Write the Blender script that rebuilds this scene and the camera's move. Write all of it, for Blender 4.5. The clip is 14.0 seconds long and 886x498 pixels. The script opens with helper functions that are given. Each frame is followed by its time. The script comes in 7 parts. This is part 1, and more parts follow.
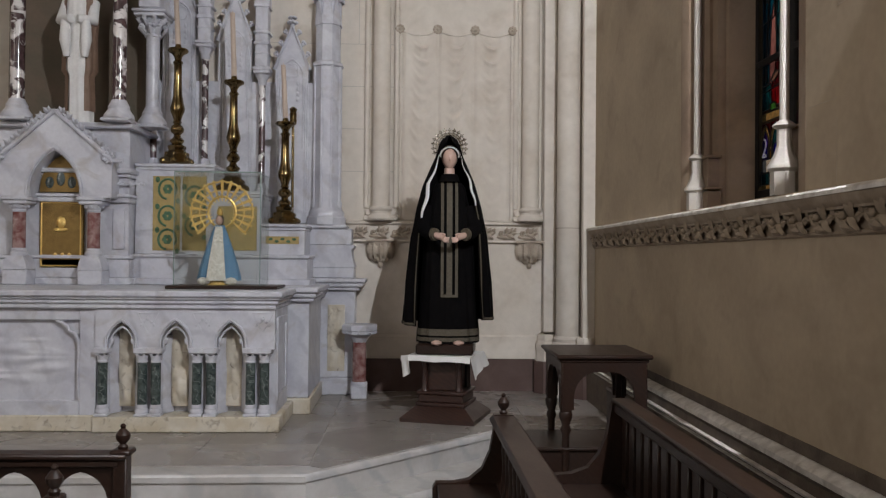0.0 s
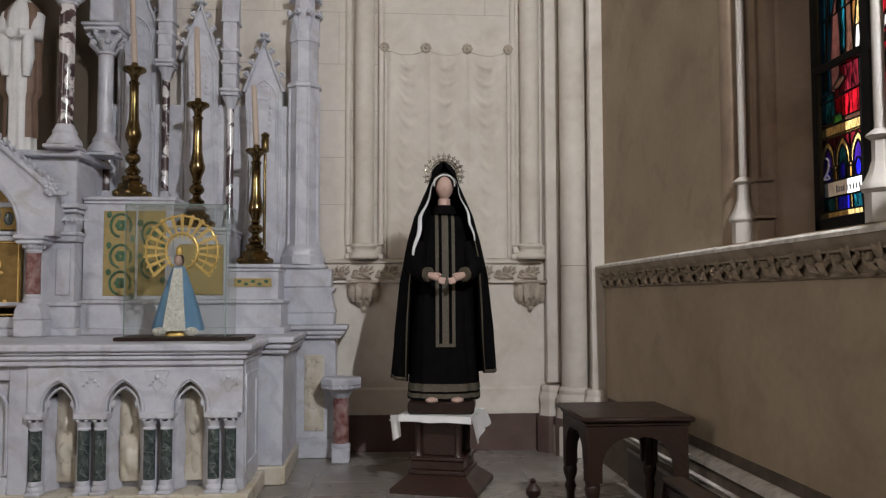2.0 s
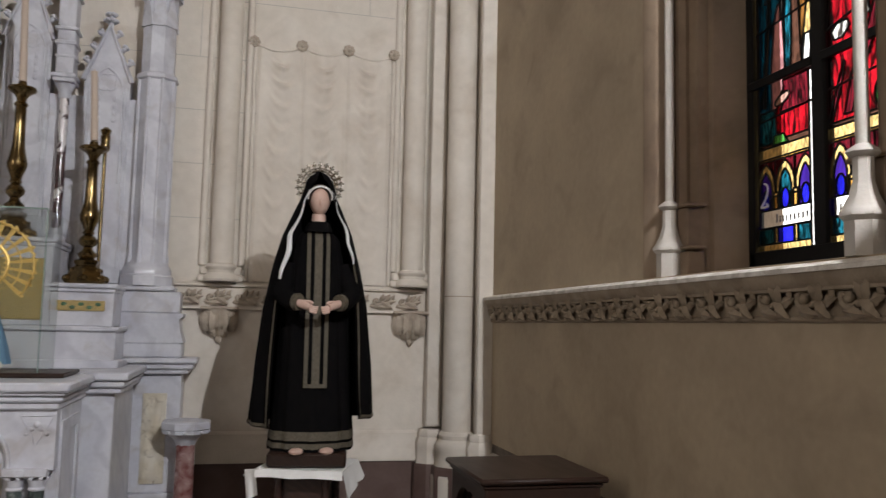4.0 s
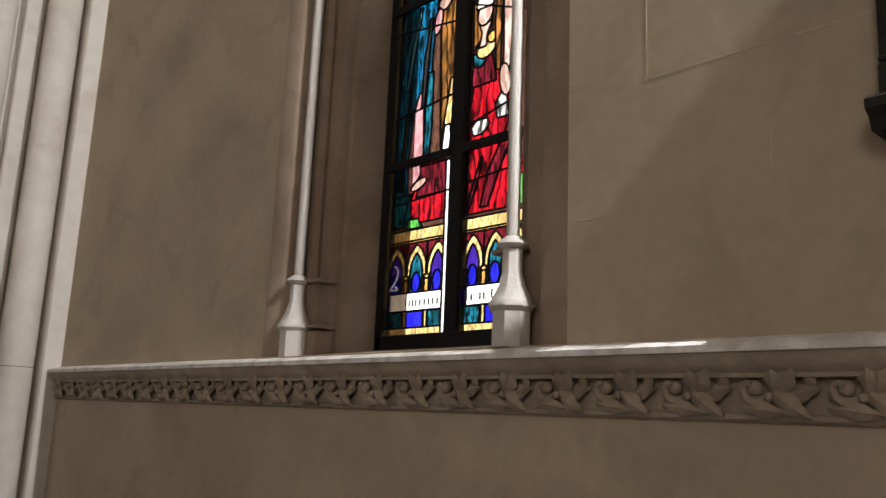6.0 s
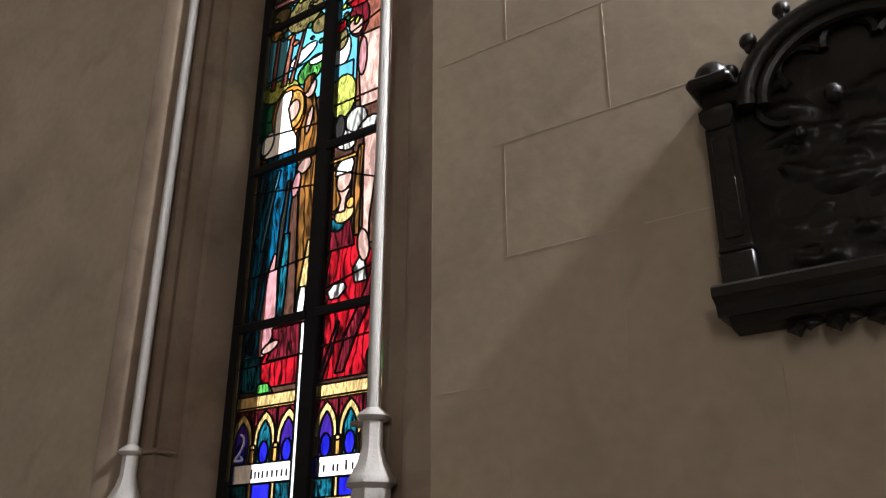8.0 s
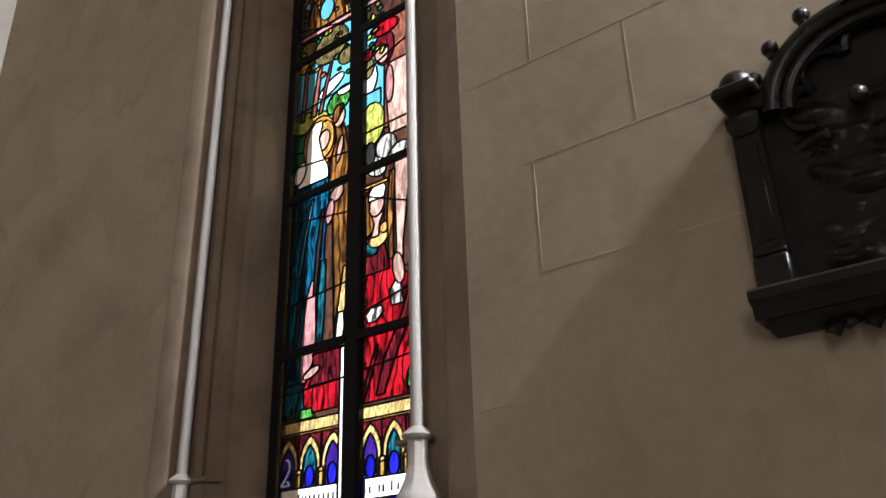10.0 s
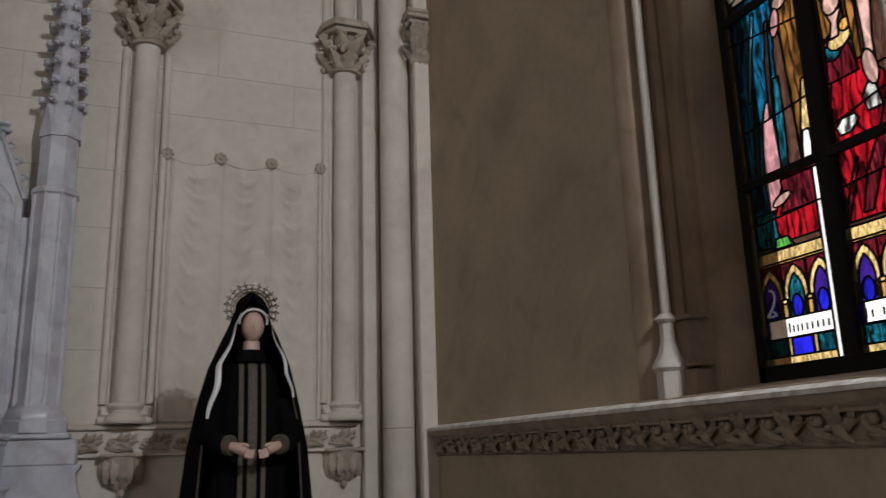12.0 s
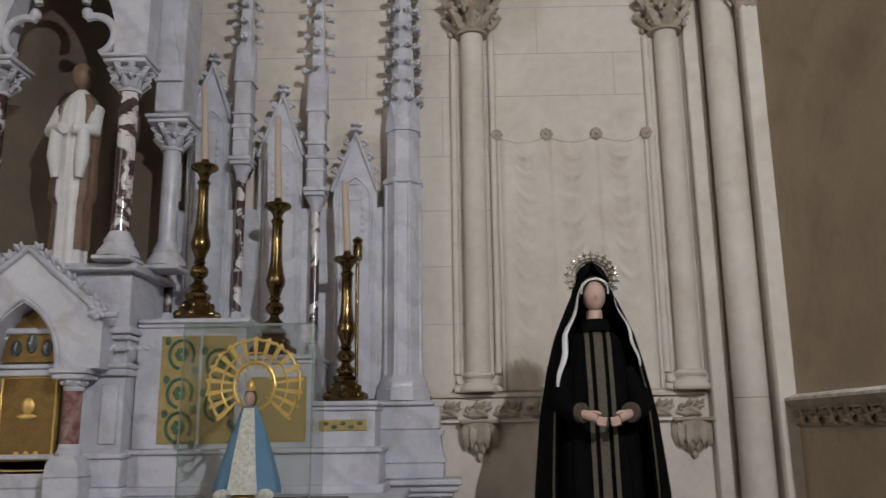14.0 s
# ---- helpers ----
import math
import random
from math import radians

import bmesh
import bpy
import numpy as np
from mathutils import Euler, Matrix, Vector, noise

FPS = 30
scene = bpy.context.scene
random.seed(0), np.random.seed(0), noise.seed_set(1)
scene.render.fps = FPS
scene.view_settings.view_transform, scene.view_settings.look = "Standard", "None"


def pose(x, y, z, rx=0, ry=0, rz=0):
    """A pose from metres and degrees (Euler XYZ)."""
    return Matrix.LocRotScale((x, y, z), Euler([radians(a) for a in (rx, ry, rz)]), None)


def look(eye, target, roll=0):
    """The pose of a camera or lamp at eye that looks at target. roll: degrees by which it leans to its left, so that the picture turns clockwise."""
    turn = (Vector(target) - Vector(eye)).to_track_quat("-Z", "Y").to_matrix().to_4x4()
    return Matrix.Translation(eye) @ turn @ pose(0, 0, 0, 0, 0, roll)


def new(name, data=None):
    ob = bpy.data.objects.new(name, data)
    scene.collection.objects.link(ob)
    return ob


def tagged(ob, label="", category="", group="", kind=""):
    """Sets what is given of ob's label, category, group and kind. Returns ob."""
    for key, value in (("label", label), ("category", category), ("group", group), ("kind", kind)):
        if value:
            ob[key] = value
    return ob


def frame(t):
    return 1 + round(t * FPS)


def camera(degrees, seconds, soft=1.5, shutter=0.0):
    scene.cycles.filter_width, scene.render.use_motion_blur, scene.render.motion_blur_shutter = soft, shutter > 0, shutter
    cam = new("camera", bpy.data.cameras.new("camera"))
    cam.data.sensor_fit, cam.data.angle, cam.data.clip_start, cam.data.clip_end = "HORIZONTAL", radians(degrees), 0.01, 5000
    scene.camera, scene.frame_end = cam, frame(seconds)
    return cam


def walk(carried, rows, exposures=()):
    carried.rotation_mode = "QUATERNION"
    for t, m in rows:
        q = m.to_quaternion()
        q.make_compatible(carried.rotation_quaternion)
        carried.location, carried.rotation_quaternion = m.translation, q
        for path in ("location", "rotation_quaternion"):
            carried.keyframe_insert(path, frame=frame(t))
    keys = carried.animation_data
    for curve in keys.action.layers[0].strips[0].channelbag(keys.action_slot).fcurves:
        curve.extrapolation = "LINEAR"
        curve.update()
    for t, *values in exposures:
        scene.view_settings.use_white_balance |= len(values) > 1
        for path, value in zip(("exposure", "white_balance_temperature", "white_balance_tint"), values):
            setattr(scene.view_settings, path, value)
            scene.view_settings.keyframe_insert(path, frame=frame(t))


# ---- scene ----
cam = camera(56.7, 14.0, soft=1.25, shutter=0.25)
PATH = [
    (0, (0.174, 1.248, 1.588), (0.26, 3.246, 1.611), 0.5),
    (0.5, (0.091, 1.447, 1.584), (0.221, 3.442, 1.642), 0.2),
    (1, (0.054, 1.653, 1.602), (0.22, 3.644, 1.695), -0.2),
    (1.5, (0.071, 1.883, 1.603), (0.245, 3.872, 1.711), -0.3),
    (2, (0.08, 2.069, 1.621), (0.225, 4.061, 1.738), -0.1),
    (2.2, (0.061, 2.181, 1.623), (0.205, 4.173, 1.737), -0.1),
    (4.3, (0.071, 2.897, 1.658), (0.687, 4.788, 1.872), 1.5),
    (4.5, (0.045, 2.955, 1.663), (0.775, 4.802, 1.894), 1.6),
    (5, (-0.071, 3.064, 1.679), (0.965, 4.75, 1.968), 1.3),
    (5.5, (-0.092, 3.128, 1.67), (1.134, 4.673, 1.998), 2.3),
    (6, (0.018, 3.233, 1.674), (1.365, 4.656, 2.075), 2.3),
    (6.5, (0.045, 3.282, 1.708), (1.492, 4.567, 2.211), 1.7),
    (7, (0.001, 3.305, 1.729), (1.522, 4.463, 2.317), 0.9),
    (7.5, (-0.031, 3.301, 1.741), (1.509, 4.387, 2.414), 0.5),
    (7.7, (-0.031, 3.301, 1.741), (1.504, 4.369, 2.45), 0.4),
    (9.8, (-0.062, 3.295, 1.721), (1.402, 4.354, 2.579), -1.4),
    (10, (-0.076, 3.295, 1.709), (1.386, 4.395, 2.517), -1.8),
    (10.5, (-0.09, 3.317, 1.71), (1.323, 4.562, 2.384), -1.6),
    (11, (-0.078, 3.328, 1.717), (1.147, 4.8, 2.295), -1.5),
    (11.5, (-0.106, 3.346, 1.713), (0.849, 5.025, 2.233), -1.7),
    (12, (-0.134, 3.369, 1.709), (0.583, 5.173, 2.19), -1.7),
    (12.5, (-0.148, 3.367, 1.703), (0.384, 5.24, 2.16), -1.5),
    (13, (-0.172, 3.377, 1.707), (0.174, 5.296, 2.154), -1.2),
    (13.5, (-0.199, 3.399, 1.699), (-0.046, 5.343, 2.144), -1.0),
    (14, (-0.222, 3.413, 1.701), (-0.252, 5.366, 2.13), -0.7),
]
walk(cam, [(t, look(eye, target, roll)) for t, eye, target, roll in PATH],
     [(0, -0.03, 6400, 10), (2, -0.02, 6450, 10), (4.5, 0.06, 6600, 10), (5.5, 0.1, 6650, 10), (6.5, 0.04, 6450, 10), (7.5, -0.12, 6200, 10), (9.8, -0.1, 6200, 10), (10.5, -0.2, 6250, 10), (11.2, -0.5, 6300, 10), (12, -0.8, 6400, 10), (12.5, -0.56, 6400, 10), (13, -0.24, 6400, 10), (13.5, -0.19, 6400, 10), (14, -0.19, 6450, 10)])

# ---- world, lamps, exposure ----
world = bpy.data.worlds.new("world")
scene.world = world
world.use_nodes = True
wn = world.node_tree
sky = wn.nodes.new("ShaderNodeTexSky")
sky.sky_type = 'NISHITA'
sky.sun_disc = False
sky.sun_elevation = radians(38)
sky.sun_rotation = radians(200)
wn.links.new(sky.outputs[0], wn.nodes["Background"].inputs[0])
wn.nodes["Background"].inputs[1].default_value = 0.1


def lamp(name, kind, m, watts, colour, **more):
    data = bpy.data.lights.new(name, kind)
    data.energy, data.color = watts, colour
    for key, value in more.items():
        if key == "size": data.size = value
        if key == "size_y": data.shape, data.size_y = 'RECTANGLE', value
        if key == "radius": data.shadow_soft_size = value
        if key == "angle": data.angle = radians(value)
        if key == "cone": data.spot_size, data.spot_blend = radians(value), 0.18
    ob = new(name, data)
    ob.matrix_world = m
    return ob


lamp("sun", 'SUN', look((0, -20, 18), (0, 0, 0)), 2.5, (1, 0.95, 0.88), angle=0.5)
# flood lamp high on the east wall, and two unseen fill lamps added
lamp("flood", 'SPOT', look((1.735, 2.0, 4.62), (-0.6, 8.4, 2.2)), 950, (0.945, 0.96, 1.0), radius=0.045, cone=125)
lamp("nave_fill_light", 'AREA', look((-7.9, -0.6, 5.0), (0.5, 3.6, 2.2)), 176, (1.0, 0.93, 0.86), size=2.0, size_y=4.5)
lamp("rear_fill_light", 'AREA', look((-2.2, -6.8, 5.6), (-1, 6, 2.0)), 66, (1.0, 0.925, 0.855), size=3.0, size_y=4.0)
scene.view_settings.exposure = 0.0


# ---- mesh tools ----
class M:
    """Collects vertices, faces and material slots of one mesh."""

    def __init__(self):
        self.v, self.f, self.m = [], [], []

    def add(self, vs, fs, mi=0):
        n = len(self.v)
        self.v += [tuple(p) for p in vs]
        self.f += [tuple(i + n for i in f) for f in fs]
        self.m += [mi] * len(fs)
        return self

    def box(self, x0, x1, y0, y1, z0, z1, c=0.004, mi=0):
        lo, hi = (x0, y0, z0), (x1, y1, z1)
        c = min(c, 0.45 * min(x1 - x0, y1 - y0, z1 - z0))
        vs, idx = [], {}
        for sx in (0, 1):
            for sy in (0, 1):
                for sz in (0, 1):
                    s = (sx, sy, sz)
                    for ax in range(3):
                        p = []
                        for k in range(3):
                            e = hi[k] if s[k] else lo[k]
                            if k != ax:
                                e += -c if s[k] else c
                            p.append(e)
                        idx[s, ax] = len(vs)
                        vs.append(p)
        fs = []
        for ax in range(3):
            a, b = [k for k in range(3) if k != ax]
            for side in (0, 1):
                q = []
                for u, w in ((0, 0), (1, 0), (1, 1), (0, 1)):
                    s = [0, 0, 0]
                    s[ax], s[a], s[b] = side, u, w
                    q.append(idx[tuple(s), ax])
                fs.append(q)
            for u in (0, 1):
                for w in (0, 1):
                    s0, s1 = [0, 0, 0], [0, 0, 0]
                    s0[a], s0[b], s1[a], s1[b] = u, w, u, w
                    s0[ax], s1[ax] = 0, 1
                    s0, s1 = tuple(s0), tuple(s1)
                    fs.append((idx[s0, a], idx[s1, a], idx[s1, b], idx[s0, b]))
        for key in {k[0] for k in idx}:
            fs.append((idx[key, 0], idx[key, 1], idx[key, 2]))
        return self.add(vs, fs, mi)

    def lathe(self, cx, cy, prof, n=20, mi=0, sx=1.0, sy=1.0, turn=0.0):
        vs, fs = [], []
        for r, z in prof:
            for k in range(n):
                a = 2 * math.pi * (k + 0.5) / n + turn
                vs.append((cx + sx * r * math.cos(a), cy + sy * r * math.sin(a), z))
        for i in range(len(prof) - 1):
            for k in range(n):
                fs.append((i * n + k, i * n + (k + 1) % n, (i + 1) * n + (k + 1) % n, (i + 1) * n + k))
        fs.append(tuple(range(n)))
        fs.append(tuple(range((len(prof) - 1) * n, len(prof) * n)))
        return self.add(vs, fs, mi)

    def tube(self, pts, radii, n=8, mi=0):
        pts = [Vector(p) for p in pts]
        if not hasattr(radii, "__len__"):
            radii = [radii] * len(pts)
        vs, fs = [], []
        side = None
        for i, p in enumerate(pts):
            d = (pts[min(i + 1, len(pts) - 1)] - pts[max(i - 1, 0)]).normalized()
            if side is None:
                side = d.orthogonal().normalized()
            side = (side - d * side.dot(d)).normalized()
            up = d.cross(side)
            for k in range(n):
                a = 2 * math.pi * k / n
                vs.append(p + radii[i] * (math.cos(a) * side + math.sin(a) * up))
        for i in range(len(pts) - 1):
            for k in range(n):
                fs.append((i * n + k, i * n + (k + 1) % n, (i + 1) * n + (k + 1) % n, (i + 1) * n + k))
        fs.append(tuple(range(n)))
        fs.append(tuple(range((len(pts) - 1) * n, len(pts) * n)))
        return self.add(vs, fs, mi)

    def prism(self, poly, axis, a0, a1, mi=0):
        def at(p, a):
            return {"x": (a, p[0], p[1]), "y": (p[0], a, p[1]), "z": (p[0], p[1], a)}[axis]
        n = len(poly)
        vs = [at(p, a0) for p in poly] + [at(p, a1) for p in poly]
        fs = [tuple(range(n)), tuple(range(n, 2 * n))]
        fs += [(i, (i + 1) % n, n + (i + 1) % n, n + i) for i in range(n)]
        return self.add(vs, fs, mi)

    def ball(self, c, r, n=12, m=8, mi=0):
        if not hasattr(r, "__len__"):
            r = (r, r, r)
        vs = [(c[0], c[1], c[2] - r[2])]
        for i in range(1, m):
            b = math.pi * i / m - math.pi / 2
            for k in range(n):
                a = 2 * math.pi * k / n
                vs.append((c[0] + r[0] * math.cos(b) * math.cos(a), c[1] + r[1] * math.cos(b) * math.sin(a), c[2] + r[2] * math.sin(b)))
        vs.append((c[0], c[1], c[2] + r[2]))
        fs = [(0, 1 + k, 1 + (k + 1) % n) for k in range(n)]
        for i in range(m - 2):
            for k in range(n):
                fs.append((1 + i * n + k, 1 + i * n + (k + 1) % n, 1 + (i + 1) * n + (k + 1) % n, 1 + (i + 1) * n + k))
        top = len(vs) - 1
        fs += [(top, 1 + (m - 2) * n + k, 1 + (m - 2) * n + (k + 1) % n) for k in range(n)]
        return self.add(vs, fs, mi)

    def grid(self, fn, nu, nv, mi=0, closed=False):
        vs = [fn(i / nu, j / nv) for j in range(nv + 1) for i in range(nu + (0 if closed else 1))]
        w = nu if closed else nu + 1
        fs = []
        for j in range(nv):
            for i in range(nu):
                a, b = j * w + i, j * w + (i + 1) % w
                fs.append((a, b, b + w, a + w))
        return self.add(vs, fs, mi)

    def moved(self, m):
        self.v = [tuple(m @ Vector(p)) for p in self.v]
        return self

    def mesh(self, name, mats, origin=(0, 0, 0), sharp=38, flat=False):
        o = Vector(origin)
        me = bpy.data.meshes.new(name)
        me.from_pydata([tuple(Vector(p) - o) for p in self.v], [], self.f)
        for mat in (mats if isinstance(mats, (list, tuple)) else [mats]):
            me.materials.append(mat)
        me.polygons.foreach_set("material_index", self.m)
        bm = bmesh.new()
        bm.from_mesh(me)
        bmesh.ops.recalc_face_normals(bm, faces=bm.faces)
        bm.to_mesh(me)
        bm.free()
        if not flat:
            me.polygons.foreach_set("use_smooth", [True] * len(me.polygons))
            me.set_sharp_from_angle(angle=radians(sharp))
        me.update()
        return me


ORIGIN = {}


def thing(name, at, label, category, group="", kind=""):
    ob = new(name)
    ob.location = at
    ob.empty_display_size = 0.1
    ORIGIN[ob.name] = Vector(at)
    return tagged(ob, label, category, group, kind)


def part(name, m, mat, parent, label="", sharp=38, flat=False):
    o = ORIGIN[parent.name]
    ob = new(name, m.mesh(name, mat, o, sharp, flat))
    ob.parent = parent
    ORIGIN[ob.name] = o
    return tagged(ob, label)


def piece(name, me, parent, m):
    """A shared mesh as a part of parent, at the pose m of the world."""
    ob = new(name, me)
    ob.parent = parent
    ob.matrix_basis = Matrix.Translation(-ORIGIN[parent.name]) @ m
    return ob


def solid(name, m, mat, label, category, kind="", group="", sharp=38):
    ob = new(name, m.mesh(name, mat, (0, 0, 0), sharp))
    ORIGIN[ob.name] = Vector((0, 0, 0))
    return tagged(ob, label, category, group, kind)


def gothic(x0, x1, z0, spring, rise, n=7):
    """Outline of a pointed arch from (x0, z0) over the apex to (x1, z0)."""
    w = (x1 - x0) / 2
    r = (w * w + rise * rise) / (2 * w)
    top = math.atan2(rise, r - w)
    left = [(x0 + r - r * math.cos(top * k / n), spring + r * math.sin(top * k / n)) for k in range(n + 1)]
    right = [(x0 + x1 - x, z) for x, z in reversed(left[:-1])]
    return [(x0, z0)] + left + right + [(x1, z0)]


# ---- materials ----
def material(name, colour, rough=0.6, metal=0.0, spots=None, scale=6.0, fine=60.0, amount=0.25, bump=0.15, bump_scale=90.0,
             coat=0.0, per_object=0.0, wave=None, spec=0.5, stretch=(1, 1, 1), stain=None):
    """A surface with blotches at two scales, fine relief and, if given, veins or grain (wave) towards the colour spots."""
    mat = bpy.data.materials.new(name)
    mat.use_nodes = True
    nt = mat.node_tree
    N, L = nt.nodes, nt.links
    p = N["Principled BSDF"]
    p.inputs["Metallic"].default_value = metal
    p.inputs["Coat Weight"].default_value = coat
    p.inputs["Specular IOR Level"].default_value = spec
    co = N.new("ShaderNodeTexCoord")
    mp = N.new("ShaderNodeMapping")
    mp.inputs["Scale"].default_value = stretch
    geo = N.new("ShaderNodeNewGeometry")
    L.new(geo.outputs["Position"], mp.inputs["Vector"])

    def noise_tex(s, detail, distort=0.0):
        t = N.new("ShaderNodeTexNoise")
        t.inputs["Scale"].default_value, t.inputs["Detail"].default_value = s, detail
        t.inputs["Distortion"].default_value = distort
        L.new(mp.outputs[0], t.inputs["Vector"])
        return t
    big, small = noise_tex(scale, 5, 0.6), noise_tex(fine, 3)
    spots = spots or [c * 0.62 for c in colour]
    ramp = N.new("ShaderNodeValToRGB")
    ramp.color_ramp.elements[0].position, ramp.color_ramp.elements[1].position = 0.35, 0.7
    L.new(big.outputs["Fac"], ramp.inputs[0])
    mul = N.new("ShaderNodeMath")
    mul.operation = 'MULTIPLY'
    mul.inputs[1].default_value = amount
    L.new(ramp.outputs[0], mul.inputs[0])
    mix = N.new("ShaderNodeMix")
    mix.data_type = 'RGBA'
    mix.inputs[6].default_value, mix.inputs[7].default_value = (*colour, 1), (*spots, 1)
    L.new(mul.outputs[0], mix.inputs[0])
    out = mix.outputs[2]
    if wave:
        w = N.new("ShaderNodeTexWave")
        w.wave_type = 'BANDS'
        w.bands_direction = wave.get("dir", 'DIAGONAL')
        w.inputs["Scale"].default_value = wave["scale"]
        w.inputs["Distortion"].default_value = wave["distort"]
        w.inputs["Detail"].default_value, w.inputs["Detail Scale"].default_value = 4, wave.get("ds", 1.5)
        L.new(mp.outputs[0], w.inputs["Vector"])
        wr = N.new("ShaderNodeValToRGB")
        wr.color_ramp.elements[0].position, wr.color_ramp.elements[1].position = wave.get("lo", 0.75), wave.get("hi", 1.0)
        L.new(w.outputs["Fac"], wr.inputs[0])
        wm = N.new("ShaderNodeMath")
        wm.operation = 'MULTIPLY'
        wm.inputs[1].default_value = wave["amount"]
        L.new(wr.outputs[0], wm.inputs[0])
        m2 = N.new("ShaderNodeMix")
        m2.data_type = 'RGBA'
        m2.inputs[7].default_value = (*wave["colour"], 1)
        L.new(out, m2.inputs[6])
        L.new(wm.outputs[0], m2.inputs[0])
        out = m2.outputs[2]
    if stain:
        # separate patches of dirt with ragged edges
        sn = noise_tex(stain["scale"], 8, 0.9)
        sr = N.new("ShaderNodeValToRGB")
        sr.color_ramp.elements[0].position, sr.color_ramp.elements[1].position = stain["lo"], stain["hi"]
        L.new(sn.outputs["Fac"], sr.inputs[0])
        sm = N.new("ShaderNodeMath")
        sm.operation = 'MULTIPLY'
        sm.inputs[1].default_value = stain["amount"]
        L.new(sr.outputs[0], sm.inputs[0])
        m3 = N.new("ShaderNodeMix")
        m3.data_type = 'RGBA'
        m3.inputs[7].default_value = (*stain["colour"], 1)
        L.new(out, m3.inputs[6])
        L.new(sm.outputs[0], m3.inputs[0])
        out = m3.outputs[2]
    hsv = N.new("ShaderNodeHueSaturation")
    mr = N.new("ShaderNodeMapRange")
    mr.inputs["To Min"].default_value, mr.inputs["To Max"].default_value = 0.9, 1.1
    L.new(small.outputs["Fac"], mr.inputs["Value"])
    if per_object:
        info = N.new("ShaderNodeObjectInfo")
        mo = N.new("ShaderNodeMapRange")
        mo.inputs["To Min"].default_value, mo.inputs["To Max"].default_value = 1 - per_object, 1 + per_object
        L.new(info.outputs["Random"], mo.inputs["Value"])
        mm = N.new("ShaderNodeMath")
        mm.operation = 'MULTIPLY'
        L.new(mr.outputs[0], mm.inputs[0])
        L.new(mo.outputs[0], mm.inputs[1])
        L.new(mm.outputs[0], hsv.inputs["Value"])
    else:
        L.new(mr.outputs[0], hsv.inputs["Value"])
    L.new(out, hsv.inputs["Color"])
    L.new(hsv.outputs[0], p.inputs["Base Color"])
    rr = N.new("ShaderNodeMapRange")
    rr.inputs["To Min"].default_value, rr.inputs["To Max"].default_value = max(0.02, rough - 0.12), min(1, rough + 0.12)
    L.new(big.outputs["Fac"], rr.inputs["Value"])
    L.new(rr.outputs[0], p.inputs["Roughness"])
    if bump:
        bn = noise_tex(bump_scale, 4)
        b = N.new("ShaderNodeBump")
        b.inputs["Strength"].default_value, b.inputs["Distance"].default_value = bump, 0.01
        L.new(bn.outputs["Fac"], b.inputs["Height"])
        L.new(b.outputs[0], p.inputs["Normal"])
    return mat


OCHRE = material("ochre_wall_paint", (0.435, 0.350, 0.246), 0.75, spots=(0.325, 0.258, 0.185), scale=1.6, fine=26, amount=0.6, bump=0.11, bump_scale=18,
                 stain=dict(scale=3.2, lo=0.52, hi=0.72, amount=0.45, colour=(0.27, 0.213, 0.15)))
# brown of the splays with shade in the colour, as the flood over-lights them
REVEAL = material("brown_shaded_reveal", (0.31, 0.232, 0.164), 0.75, spots=(0.20, 0.135, 0.09), scale=2.4, fine=30, amount=0.7, bump=0.11, bump_scale=18,
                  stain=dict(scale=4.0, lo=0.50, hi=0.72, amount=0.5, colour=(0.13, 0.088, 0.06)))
CREAM = material("cream_wall_paint", (0.66, 0.605, 0.535), 0.7, spots=(0.50, 0.43, 0.35), scale=2.2, fine=14, amount=0.4, bump=0.15, bump_scale=60,
                 stain=dict(scale=2.6, lo=0.55, hi=0.75, amount=0.4, colour=(0.42, 0.34, 0.26)))
CREAM_DIRT = material("cream_paint_grimy_relief", (0.47, 0.40, 0.325), 0.75, spots=(0.20, 0.155, 0.115), scale=9, fine=40, amount=0.55, bump=0.3, bump_scale=70)
CARVED = material("carved_ochre_stone", (0.36, 0.29, 0.215), 0.75, spots=(0.17, 0.125, 0.085), scale=8, fine=50, amount=0.6, bump=0.3, bump_scale=70)
PAINT = material("white_painted_stone", (0.46, 0.43, 0.39), 0.68, spots=(0.45, 0.38, 0.30), scale=7, fine=40, amount=0.3, bump=0.15)
MARBLE = material("white_marble", (0.60, 0.605, 0.648), 0.34, spots=(0.46, 0.46, 0.53), scale=4.5, fine=40, amount=0.6, bump=0.08,
                  wave=dict(scale=1.6, distort=9, colour=(0.34, 0.34, 0.40), amount=0.36, lo=0.7, hi=1.0),
                  stain=dict(scale=5.5, lo=0.54, hi=0.74, amount=0.55, colour=(0.36, 0.32, 0.30)))
MARBLE_AGED = material("yellowed_marble", (0.62, 0.575, 0.49), 0.4, spots=(0.46, 0.38, 0.25), scale=7, fine=30, amount=0.7, bump=0.08,
                       stain=dict(scale=15, lo=0.57, hi=0.72, amount=0.75, colour=(0.20, 0.155, 0.11)))
MARBLE_GREEN = material("dark_green_marble", (0.030, 0.042, 0.040), 0.2, spots=(0.15, 0.18, 0.17), scale=22, fine=60, amount=0.6, bump=0.02,
                        wave=dict(scale=6, distort=14, colour=(0.35, 0.38, 0.36), amount=0.3, lo=0.9, hi=1.0))
MARBLE_RED = material("mottled_red_marble", (0.17, 0.055, 0.05), 0.22, spots=(0.46, 0.33, 0.31), scale=16, fine=60, amount=0.75, bump=0.02)
